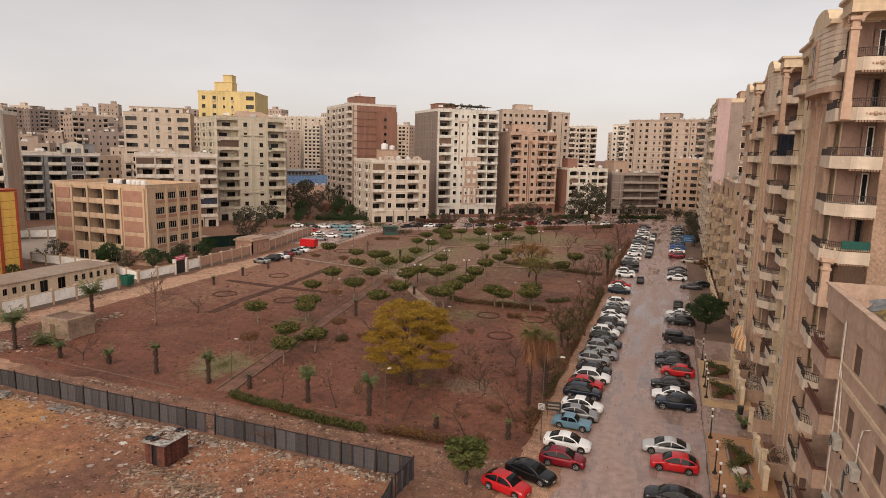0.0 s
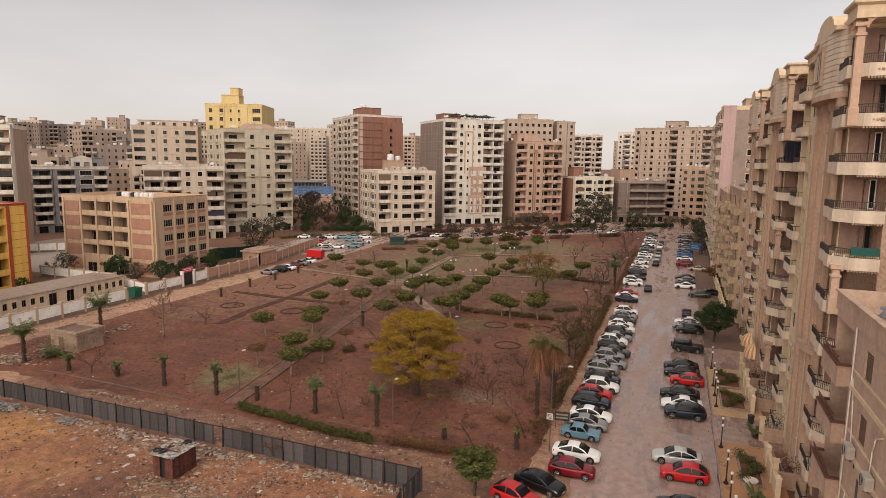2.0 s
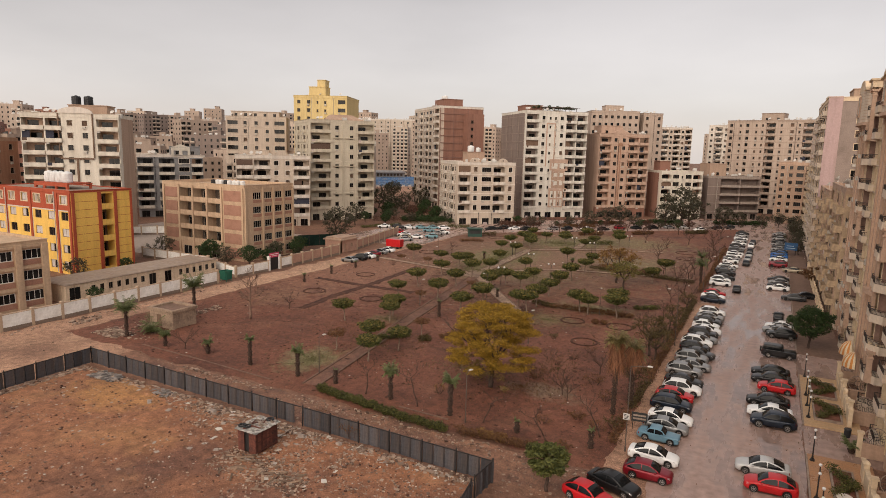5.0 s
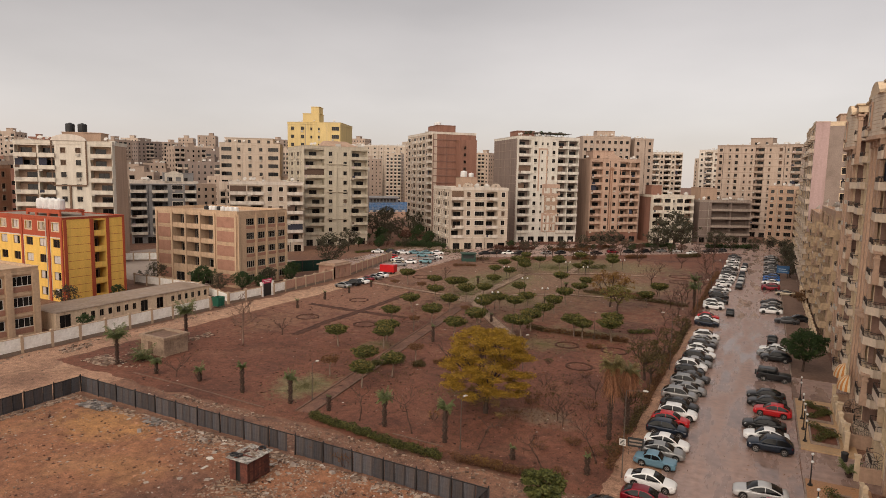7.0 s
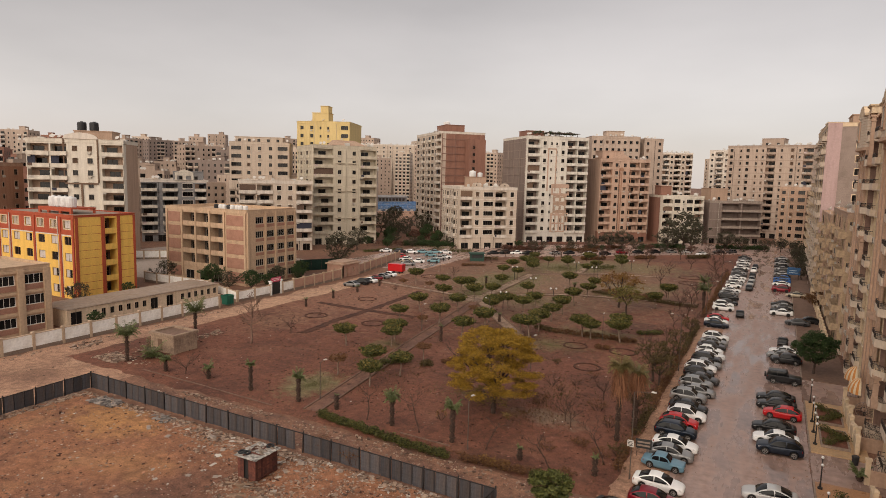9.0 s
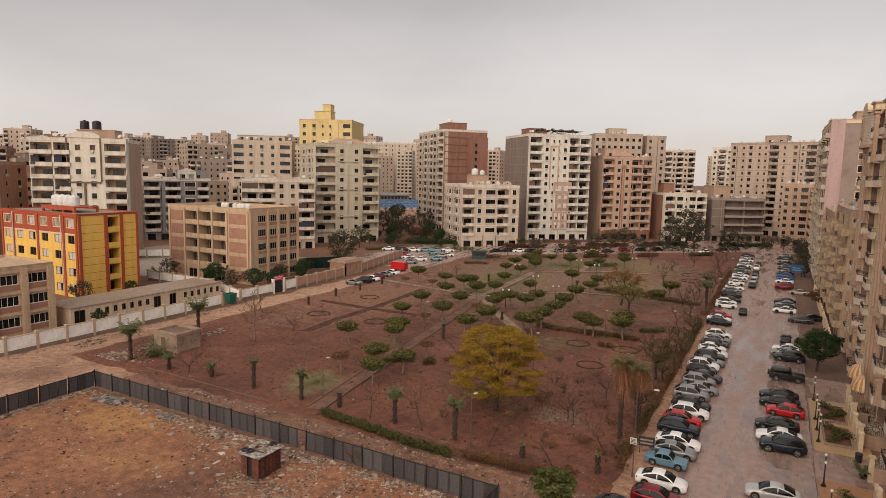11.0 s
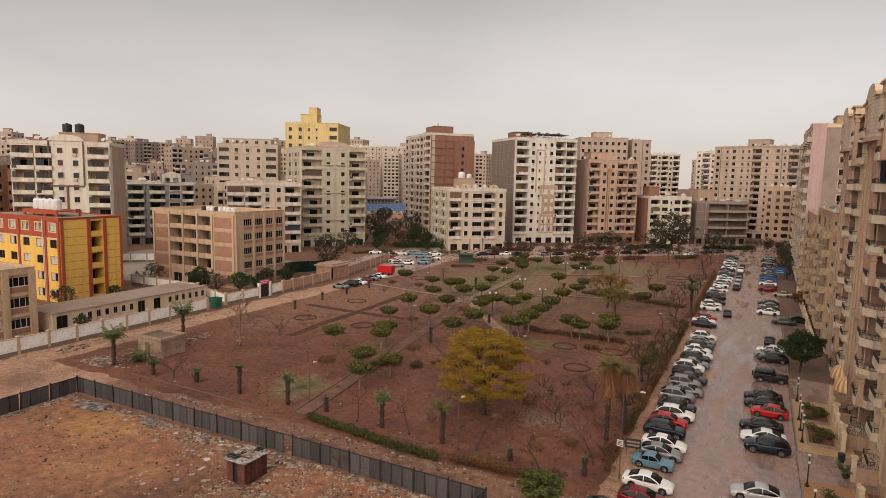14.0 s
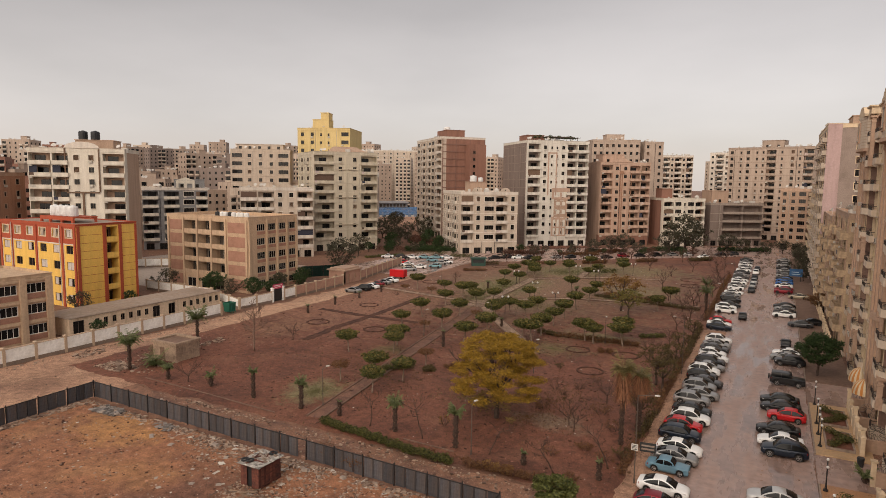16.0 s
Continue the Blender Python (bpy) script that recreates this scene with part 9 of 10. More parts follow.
SHRUBS = [(-14.0, 94.0, -13.0, 98.0, M_OLIVE_TREE), (-32.6, 104.4, -26.0, 104.6, M_BROWN_LEAF), (-25.6, 104.8, -19.0, 104.6, M_BROWN_LEAF), (-36.2, 105.2, -33.0, 104.4, M_OLIVE_TREE), (-47.6, 72.4, -45.6, 75.0, M_HEDGE), (-40.5, 77.8, -38.6, 78.6, M_BROWN_LEAF), (-42.6, 75.0, -41.6, 75.6, M_OLIVE_TREE),
          (-23.4, 97.9, -22.4, 98.2, M_BROWN_LEAF), (-19.5, 111.0, -16.5, 113.5, M_HEDGE), (-36.6, 146.9, -25.6, 144.0, M_OLIVE_TREE), (-25.0, 143.8, -13.9, 141.8, M_OLIVE_TREE), (-35.0, 149.5, -22.0, 147.0, M_BROWN_LEAF), (-82.0, 168.0, -77.0, 171.0, M_BROWN_LEAF), (-47.0, 186.0, -42.0, 189.0, M_HEDGE),
          (-56.0, 205.0, -50.0, 210.0, M_BROWN_LEAF), (-41.0, 219.0, -36.0, 224.0, M_BROWN_LEAF), (-26.0, 233.0, -20.0, 239.0, M_OLIVE_TREE), (-72.0, 191.0, -66.0, 196.0, M_BROWN_LEAF), (-84.0, 183.0, -79.0, 186.0, M_OLIVE_TREE), (-64.0, 238.0, -52.0, 250.0, M_BROWN_LEAF), (-46.0, 256.0, -32.0, 267.0, M_GREEN_TREE), (-20.0, 274.0, -2.0, 284.0, M_GREEN_TREE), (-132.9, 195.0, -123.8, 201.2, M_WINE_LEAF), (-123.4, 201.5, -110.2, 210.5, M_GREEN_TREE), (-122.4, 206.5, -111.2, 215.5, M_GREEN_TREE), (-88.0, 214.0, -76.0, 221.0, M_WINE_LEAF), (-70.0, 224.0, -58.0, 230.0, M_BROWN_LEAF), (-100.0, 195.0, -94.0, 198.0, M_HEDGE), (-124.0, 176.0, -118.0, 190.0, M_HEDGE)]
for i, (xa, ya, xb, yb, mt) in enumerate(SHRUBS):
    w = math.dist((xa, ya), (xb, yb))
    bush_row("shrub_row", [(xa, ya), (xb, yb)], 0.7 if ya < 125 else 1.0, 0.9 if ya < 180 else 2.0 if mt in (M_WINE_LEAF, M_GREEN_TREE) else 1.4, 300 + w * (200 if ya < 200 else 300), 0.13 if ya < 200 else 0.2, mt, "low untended shrubs in the park" if mt is not M_HEDGE else "low green shrubs in the park", "shrubs", "shrubs", 40 + i)
for i, (x0, x1, y0, y1) in enumerate(((6.3, 8.1, 73.6, 77.8), (6.3, 8.1, 80.8, 85.2), (6.9, 7.9, 56.0, 60.8))):
    bush_row("bed_plants", [(x0, y0), (x1, (y0 + y1) / 2), (x0, y1)], 0.7, 0.7, 1700, 0.09, M_HEDGE, "low green plants filling a garden bed", "plants", "bed plants", 70 + i).location.z = 0.33


def tufts(name, zones, size, seed, mat, label, category):
    """Grass: thin upright blades spread over ellipses (x, y, rx, ry, count)."""
    r = np.random.RandomState(seed)
    vs, fs = [], []
    k = 0
    for x, y, rx, ry, n in zones:
        a, q = r.rand(n) * 6.283, np.minimum(1.5, np.abs(r.normal(size=n)) * 0.6)
        px, py = x + np.cos(a) * q * rx, y + np.sin(a) * q * ry
        b = r.rand(n) * 6.283
        s = size * (0.5 + r.rand(n))
        lean = r.normal(size=(n, 2)) * size * 0.5
        p0 = np.stack([px - np.cos(b) * s * 0.25, py - np.sin(b) * s * 0.25, np.full(n, 0.05)], 1)
        p1 = np.stack([px + np.cos(b) * s * 0.25, py + np.sin(b) * s * 0.25, np.full(n, 0.05)], 1)
        p2 = np.stack([px + lean[:, 0], py + lean[:, 1], 0.07 + s], 1)
        vs.append(np.stack([p0, p1, p2], 1).reshape(-1, 3))
        fs.append(np.arange(k, k + 3 * n).reshape(-1, 3))
        k += 3 * n
    me = bpy.data.meshes.new(name)
    me.from_pydata(np.concatenate(vs).tolist(), [], np.concatenate(fs).tolist())
    me.materials.append(mat)
    return tagged(new(name, me), label, category, kind="stuff")


def dead_bush(x, y, r, h, seed, mat, leaves):
    """A dead shrub: a fan of thin crooked stems, with some withered leaves still on them."""
    rng = random.Random(seed)
    bm = bmesh.new()
    ends = []
    for i in range(9):
        a = i * 0.7 + rng.uniform(-0.3, 0.3)
        w = Vector((math.cos(a) * rng.uniform(0.3, 1.0), math.sin(a) * rng.uniform(0.3, 1.0), rng.uniform(0.6, 1.3))).normalized()
        grow(bm, (math.cos(a) * r * 0.25, math.sin(a) * r * 0.25, -0.05), w, h * 0.5, 0.03, 1, rng, 0.9, ends, 0.016)
    t = thing("dead_shrub", Matrix.Translation((x, y, 0.08)), "dead twiggy shrub in the bare park soil", "shrub", "dead shrubs")
    tagged(part("brushwood", bm, M_TWIG, t), kind="stuff")
    if leaves:
        piece("foliage", leaf_mesh("foliage", [(tuple(e_), (r * 0.35, r * 0.35, h * 0.22)) for e_ in ends], leaves, 0.075, seed, mat, 0.0), t)


for i, (x, y, r, h, mat, n_) in enumerate(((-24.1, 77.0, 1.1, 2.0, M_BROWN_LEAF, 120), (-22.6, 75.4, 0.6, 1.0, M_BROWN_LEAF, 60), (-21.4, 78.6, 0.7, 1.1, M_BROWN_LEAF, 80), (-23.4, 70.1, 1.5, 1.1, M_BROWN_LEAF, 700), (-16.7, 71.2, 1.6, 1.3, M_BROWN_LEAF, 500), (-15.7, 60.5, 1.0, 0.9, M_BROWN_LEAF, 500),
                                           (-34.9, 70.6, 0.9, 1.8, M_BROWN_LEAF, 160), (-31.0, 59.0, 0.5, 1.2, M_RUST_LEAF, 120), (-14.3, 66.8, 0.9, 1.2, M_BROWN_LEAF, 300), (-18.4, 57.6, 1.0, 1.0, M_BROWN_LEAF, 200), (-20.2, 82.5, 0.9, 1.2, M_BROWN_LEAF, 160), (-17.6, 90.8, 0.9, 1.2, M_BROWN_LEAF, 200), (-39.6, 81.5, 0.8, 1.4, M_BROWN_LEAF, 160),
                                           (-26.5, 86.2, 0.7, 0.9, M_OLIVE_TREE, 220), (-29.6, 66.5, 0.9, 1.3, M_OLIVE_TREE, 900), (-13.4, 58.8, 0.8, 1.2, M_BROWN_LEAF, 380), (-15.0, 53.2, 0.8, 0.9, M_BROWN_LEAF, 300), (-45.0, 74.4, 0.8, 1.0, M_OLIVE_TREE, 500), (-32.7, 45.1, 1.1, 1.9, M_BROWN_LEAF, 420), (-37.2, 46.0, 0.9, 1.7, M_BROWN_LEAF, 300), (-11.9, 60.2, 0.8, 1.3, M_OLIVE_TREE, 500), (-64.6, 56.2, 0.7, 0.9, M_BROWN_LEAF, 60), (-77.5, 122.5, 0.8, 1.4, M_BROWN_LEAF, 60))):
    dead_bush(x, y, r, h, 500 + i, mat, n_)

tufts("grass", [(-50.5, 60.5, 4.4, 5.6, 5000), (-32.5, 68.0, 7, 4, 1200), (-53, 82, 5, 4, 900), (-31.0, 96.0, 8, 6, 2600), (-26, 107, 8, 4, 3000)], 0.10, 3, M_GRASS, "sparse pale green grass in the park", "grass")
tufts("grass", [(-55.0, 182.0, 14, 14, 6000), (-61.0, 148.0, 10, 18, 7000), (-58.0, 128.0, 7, 9, 3000), (-45.0, 128.0, 10, 10, 2500), (-33.0, 145.0, 14, 9, 2500), (-110.0, 205.0, 16, 12, 8000)], 0.16, 4, M_GRASS, "thin green grass between the clipped trees", "grass")
tufts("weeds", [(-50, 74, 34, 20, 3500), (-24, 66, 12, 14, 3000), (-40, 96, 34, 12, 3000), (-30, 52.5, 18, 1.5, 900), (-60, 110, 24, 14, 2500)], 0.13, 5, M_BROWN_LEAF, "dead brown weeds scattered over the park", "weeds")
tufts("weeds", [(-46, 70, 34, 16, 1600), (-22, 74, 11, 18, 1800), (-40, 100, 30, 12, 2200), (-12.0, 80, 1.2, 30, 1500), (-55, 130, 26, 20, 3000)], 0.15, 6, M_OLIVE_TREE, "olive weeds scattered over the park", "weeds")


# ---- park paths, rings, lamps ----
def strip_path(name, pts, width, label, paving=M_TRODDEN):
    t = thing(name, Matrix.Translation((*pts[0], 0)), label, "path", kind="structure")
    for (x0, y0), (x1, y1) in zip(pts, pts[1:]):
        ln = math.dist((x0, y0), (x1, y1))
        m = Matrix.Translation((x0 - pts[0][0], y0 - pts[0][1], 0)) @ Matrix.Rotation(math.atan2(y1 - y0, x1 - x0), 4, "Z")
        bm = bmesh.new()
        box(bm, 0, ln, -width / 2, width / 2, 0.0, 0.135)
        part("paving", bm, paving, t).matrix_basis = m
        for s in (-1, 1):
            bm = bmesh.new()
            y = s * (width / 2 + 0.1)
            n = max(2, int(ln / 3))
            for i in range(n):
                box(bm, ln * i / n + 0.03, ln * (i + 1) / n - 0.03, y - 0.1, y + 0.1, 0.0, 0.24 + 0.03 * noise.noise((i, y, 1)))
            part("edging", bm, M_PATH, t).matrix_basis = m


strip_path("path", [(-44.8, 53.5), (-50.2, 86.0), (-55.8, 121.0)], 1.8, "concrete park path with raised kerb edging")
strip_path("path", [(-54.6, 121.2), (-46.0, 109.5), (-37.5, 98.8)], 2.0, "concrete park path towards the street side", M_PALE_PATH)
strip_path("path", [(-56.8, 128.5), (-59.0, 164.2), (-41.8, 177.7), (-26.0, 182.0)], 2.2, "pale park path towards the far side", M_PALE_PATH)
strip_path("path", [(-53.6, 127.2), (-49.2, 134.8), (-40.4, 141.1), (-14.0, 146.0)], 1.8, "concrete park path towards the street", M_PALE_PATH)
strip_path("path", [(-48.6, 174.6), (-50.2, 192.0)], 1.8, "short park path to the far edge", M_PALE_PATH)
strip_path("path", [(-58.2, 124.2), (-67.4, 125.8), (-86.0, 129.3)], 1.8, "concrete park path towards the school track", M_PALE_PATH)
bm = bmesh.new()
prism(bm, [(4.2 * math.cos(a * 0.3927), 4.2 * math.sin(a * 0.3927)) for a in range(16)], 0, 0.15)
solid("path_plaza", bm, M_PALE_PATH, "worn round plaza where the park paths meet", "plaza", "structure", m=pose(-56.2, 124.3, 0))
for i, (x, y, r) in enumerate(((-76.3, 109.5, 2.1), (-62.8, 91.9, 2.1), (-75.2, 91.2, 2.2), (-27.1, 97.6, 2.0), (-22.3, 87.1, 2.0), (-19.6, 98.0, 2.1), (-79.8, 144.3, 3.0), (-69.8, 143.9, 3.0), (-76.1, 181.8, 3.0), (-18.5, 175.5, 3.2), (-20.0, 186.0, 3.2))):
    bm = bmesh.new()
    n = 28
    prof = [(r, 0.0), (r - 0.05, 0.12), (r - 0.28, 0.12), (r - 0.36, 0.0)]
    wob = [1 + 0.05 * noise.noise((k * 0.9, i, 4)) for k in range(n)]
    rows = [[bm.verts.new((q * wob[k] * math.cos(2 * math.pi * k / n), q * wob[k] * math.sin(2 * math.pi * k / n), max(0.0, z + (0.11 * noise.noise((k * 0.8, i, 0)) if z else 0)))) for q, z in prof] for k in range(n)]
    for k in range(n):
        a, b_ = rows[k], rows[(k + 1) % n]
        for j in range(3):
            bm.faces.new([a[j], b_[j], b_[j + 1], a[j + 1]])
    solid("planting_ring", bm, M_WETSOIL, "dark round kerb ring in the bare soil", "planting ring", group="planting rings", m=pose(x, y, 0.06))
# low earth ridges of old beds
for pts in ([(-68.7, 79.7), (-69.7, 89.7), (-69.8, 101.7), (-70.5, 112.4), (-71.6, 124.1)], [(-82.6, 101.0), (-70.9, 100.4), (-58.9, 100.6)]):
    bm = bmesh.new()
    for (x0, y0), (x1, y1) in zip(pts, pts[1:]):
        n = 14
        d = Vector((x1 - x0, y1 - y0, 0)).normalized()
        s = Vector((-d.y, d.x, 0))
        rows = []
        for i in range(n + 1):
            c = Vector((x0, y0, 0)).lerp(Vector((x1, y1, 0)), i / n) + s * noise.noise((x0 + i, y0, 0)) * 0.4
            rows.append([bm.verts.new(c + s * o + Vector((0, 0, h))) for o, h in ((-0.95, 0.0), (-0.4, 0.12), (0.1, 0.05 + 0.1 * abs(noise.noise((i * 0.9, x0, 5)))), (0.5, 0.13), (1.0, 0.0))])
        for a, b_ in zip(rows, rows[1:]):
            for j in range(4):
                bm.faces.new([a[j], a[j + 1], b_[j + 1], b_[j]])
    solid("ground_ridge", bm, M_WETSOIL, "low ridge of dark soil round an old bed", "soil", "structure", m=pose(0, 0, 0.04))

# low kerb along the front edge of the park, and a washed-out rut in the track
for pts in ([(-73.4, 53.2), (-62.7, 53.0), (-49.7, 52.4)], [(-33.0, 53.6), (-27.0, 53.4)]):
    t = thing("kerb", Matrix.Translation((*pts[0], 0)), "thin worn concrete kerb along the park edge", "kerb", kind="structure")
    for (x0, y0), (x1, y1) in zip(pts, pts[1:]):
        ln = math.dist((x0, y0), (x1, y1))
        n = int(ln / 1.6)
        m = Matrix.Translation((x0 - pts[0][0], y0 - pts[0][1], 0)) @ Matrix.Rotation(math.atan2(y1 - y0, x1 - x0), 4, "Z")
        for i in range(n):
            bm = bmesh.new()
            stack(bm, [(ln * i / n + 0.02, ln * (i + 1) / n - 0.02, -0.08, 0.08, 0.0), (ln * i / n + 0.02, ln * (i + 1) / n - 0.02, -0.08, 0.08, 0.16 + 0.03 * noise.noise((i * 1.7, 0, 2)))])
            part("stone", bm, M_PATH, t).matrix_basis = m

M_GALV = material("galvanised post", (0.135, 0.105, 0.088), rough=0.5, metal=0.3, vary=0.12)


def park_lamp(x, y, high, turn, arm=0.6):
    t = thing("park_lamp", pose(x, y, 0.03, 0, 0, turn), "thin park lamp post with a pale lamp head", "street lamp", "park lamps")
    bm = bmesh.new()
    tube(bm, (0, 0, 0), (0, 0, 0.5), 0.09, 0.08, 8)
    tube(bm, (0, 0, 0.5), (0, 0, high), 0.05, 0.04, 8)
    part("post", bm, M_GALV, t)
    bm = bmesh.new()
    tube(bm, (0, 0, high), (arm, 0, high + 0.25), 0.035, 0.03, 6)
    part("arm", bm, M_GALV, t)
    bm = bmesh.new()
    stack(bm, [(arm - 0.08, arm + 0.34, -0.08, 0.08, high + 0.20), (arm - 0.08, arm + 0.38, -0.11, 0.11, high + 0.26), (arm, arm + 0.28, -0.06, 0.06, high + 0.33)])
    part("lamp_head", bm, M_DISH, t)


for x, y, h, a, r in ((-46.3, 56.9, 4.6, 60, 0.5), (-25.2, 53.7, 5.2, 70, 0.4), (-29.0, 82.0, 4.6, 60, 0.5), (-53.0, 92.6, 4.4, 60, 0.5), (-45.5, 104.5, 4.4, 200, 0.5), (-9.9, 55.8, 8.2, 0, 1.5), (-10.6, 92.5, 8.0, 180, 1.2), (-10.4, 128.3, 8.0, 0, 1.4), (-10.4, 163.0, 8.0, 0, 1.4), (-10.4, 205.0, 8.0, 0, 1.4), (-75.0, 140.0, 6.0, 60, 0.6), (-41.5, 168.0, 6.0, 60, 0.6), (-24.2, 103.6, 4.4, 90, 0.1)):
    park_lamp(x, y, h, a, r)


def twin_globe(x, y):
    t = thing("globe_lamp", pose(x, y, 0.05, 0, 0, 30), "park lamp with two white globes", "lamp", "park globe lamps")
    bm = bmesh.new()
    tube(bm, (0, 0, 0), (0, 0, 3.4), 0.07, 0.05, 8)
    part("post", bm, M_IRON, t)
    bm = bmesh.new()
    tube(bm, (-0.6, 0, 3.4), (0.6, 0, 3.4), 0.03, 0.03, 6)
    part("arm", bm, M_IRON, t)
    for s in (-0.6, 0.6):
        bm = bmesh.new()
        ball(bm, (s, 0, 3.62), 0.21, 12, 8)
        part("globe", bm, M_TANK_WHITE, t, smooth=True)


for p in ((-47.8, 116.8), (-48.8, 137.2), (-40.5, 126.8), (-41.6, 164.5), (-59.3, 152.1), (-48.3, 171.0), (-36.0, 185.0)):
    twin_globe(*p)

# notice on the street lamp, and a dark board under it
s = thing("notice_board", pose(-9.95, 55.72, 3.2, 0, 0, 0) @ Matrix.Diagonal((0.4, 1, 0.6, 1)), "white notice board fixed to the lamp post", "sign")
bm = bmesh.new()
stack(bm, [(-0.7, 0.7, -0.14, -0.09, 0), (-0.72, 0.72, -0.15, -0.08, 0.03), (-0.72, 0.72, -0.15, -0.08, 0.97), (-0.7, 0.7, -0.14, -0.09, 1.0)])
b_ = part("board", bm, M_DISH, s)
bm = bmesh.new()
box(bm, -0.12, 0.12, -0.1, 0.04, 0.4, 0.5)
part("bracket", bm, M_IRON, s)
for i in range(4):
    bm = bmesh.new()
    box(bm, -0.55, 0.55 - 0.15 * (i % 2), -0.16, -0.151, 0.16 + 0.2 * i, 0.25 + 0.2 * i)
    part("lettering_bar", bm, M_TRIMBLACK, b_)
s = thing("notice_board", pose(-9.7, 61.2, 0.05, 0, 0, 8) @ Matrix.Diagonal((0.75, 1, 0.85, 1)), "low dark board with pale writing on two legs", "sign")
bm = bmesh.new()
box(bm, -1.0, 1.0, -0.04, 0.04, 1.0, 2.1)
b_ = part("board", bm, M_TRIMBLACK, s)
for i in range(2):
    bm = bmesh.new()
    box(bm, -0.8, 0.8, -0.05, -0.041, 1.25 + 0.4 * i, 1.45 + 0.4 * i)
    part("lettering_bar", bm, M_KERB, b_)
for x in (-0.8, 0.8):
    bm = bmesh.new()
    tube(bm, (x, 0, 0), (x, 0, 2.0), 0.035, 0.035, 6)
    part("leg", bm, M_IRON, s)
# blue board over the parked cars
s = thing("billboard", pose(5.6, 200.0, 0.1), "blue board on posts beside the street", "sign")
bm = bmesh.new()
stack(bm, [(-1.55, 1.55, -0.1, 0.1, 1.5), (-1.6, 1.6, -0.12, 0.12, 1.6), (-1.6, 1.6, -0.12, 0.12, 3.5), (-1.55, 1.55, -0.1, 0.1, 3.6)])
b_ = part("board", bm, paint("dull blue board paint", (0.03, 0.10, 0.22), coat=0.0, rough=0.6, metal=0), s)
for i in range(2):
    bm = bmesh.new()
    box(bm, -1.1, 1.1 - 0.4 * i, -0.14, -0.12, 2.0 + 0.6 * i, 2.2 + 0.6 * i)
    part("lettering_bar", bm, M_BLUEG, b_)
for x in (-1.2, 1.2):
    bm = bmesh.new()
    tube(bm, (x, 0, 0), (x, 0, 1.6), 0.08, 0.08, 8)
    part("leg", bm, M_IRON, s)
# green kiosk at the far edge of the park
M_KIOSK = paint("dull green kiosk paint", (0.028, 0.07, 0.055), coat=0.1, rough=0.6, metal=0)
k = thing("kiosk", pose(-83.5, 180.5, 0, 0, 0, 30), "small dark green kiosk at the park's far edge", "kiosk")
bm = bmesh.new()
lattice(bm, [-2.2, -1.8, 1.8, 2.2], [0, 1.0, 2.1, 2.5], [(-1.8, 1.8, 1.0, 2.1)], -1.4, -1.2)
part("front", bm, M_KIOSK, k)
bm = bmesh.new()
box(bm, -2.2, 2.2, -1.19, 1.4, 0, 2.4)
part("cabin", bm, M_TRIMBLACK, k)
bm = bmesh.new()
stack(bm, [(-2.6, 2.6, -1.8, 1.7, 2.5), (-2.6, 2.6, -1.8, 1.7, 2.65), (-2.2, 2.2, -1.4, 1.4, 2.75)])
part("roof", bm, M_KIOSK, k)
# blue sports stand beyond the car park
st = thing("sports_stand", Matrix.Translation((-258.0, 373.5, -0.15)) @ Matrix.Rotation(heading((-258, 373.5), (-233, 404)), 4, "Z"), "blue-painted sports stand with a dark roofed pavilion", "stand")
M_STAND = material("blue stand paint", (0.10, 0.20, 0.36), vary=0.25, grain=0.8, stain=0.4, dirt=(0.30, 0.27, 0.24), dirt_amount=0.6)
bm = bmesh.new()
for i in range(5):
    stack(bm, [(0.0, 39.0, 2.0 * i, 2.0 * i + 2.2, 0.2), (0.0, 39.0, 2.0 * i, 2.0 * i + 2.2, 2.4 + 1.1 * i), (0.1, 38.9, 2.0 * i + 0.1, 2.0 * i + 2.2, 2.5 + 1.1 * i)])
part("terrace", bm, M_STAND, st, "stepped blue terrace")
bm = bmesh.new()
lattice(bm, [8] + [8 + 2.6 * i + d for i in range(8) for d in (0.4, 2.2)] + [30], [6.4, 7.2, 9.2, 9.8], [(8 + 2.6 * i + 0.4, 8 + 2.6 * i + 2.2, 7.2, 9.2) for i in range(8)], 8.0, 8.3)
part("front", bm, M_SLATE, st)
bm = bmesh.new()
box(bm, 8, 30, 9.4, 15, 0.2, 9.6)
part("back", bm, M_FRAME_DARK, st)
bm = bmesh.new()
stack(bm, [(7, 31, 6.8, 16, 9.8), (7, 31, 6.8, 16, 10.2), (9, 29, 8.5, 14, 11.3)])
part("roof", bm, M_SLATE, st)
for i in range(8):
    bm = bmesh.new()
    box(bm, 0.4 + 4.9 * i, 2.6 + 4.9 * i, -1.5, -1.3, 0.2, 1.5)
    part("panel", bm, M_DISH, st, "white board along the stand's foot")
# pale sandy ground before the stand
bm = bmesh.new()
prism(bm, [(-215, 255), (-182, 262), (-205, 395), (-236, 430), (-285, 372)], -0.05, 0.06)
solid("ground_sand", bm, M_TRACK, "pale bare ground before the sports stand", "ground", "structure")


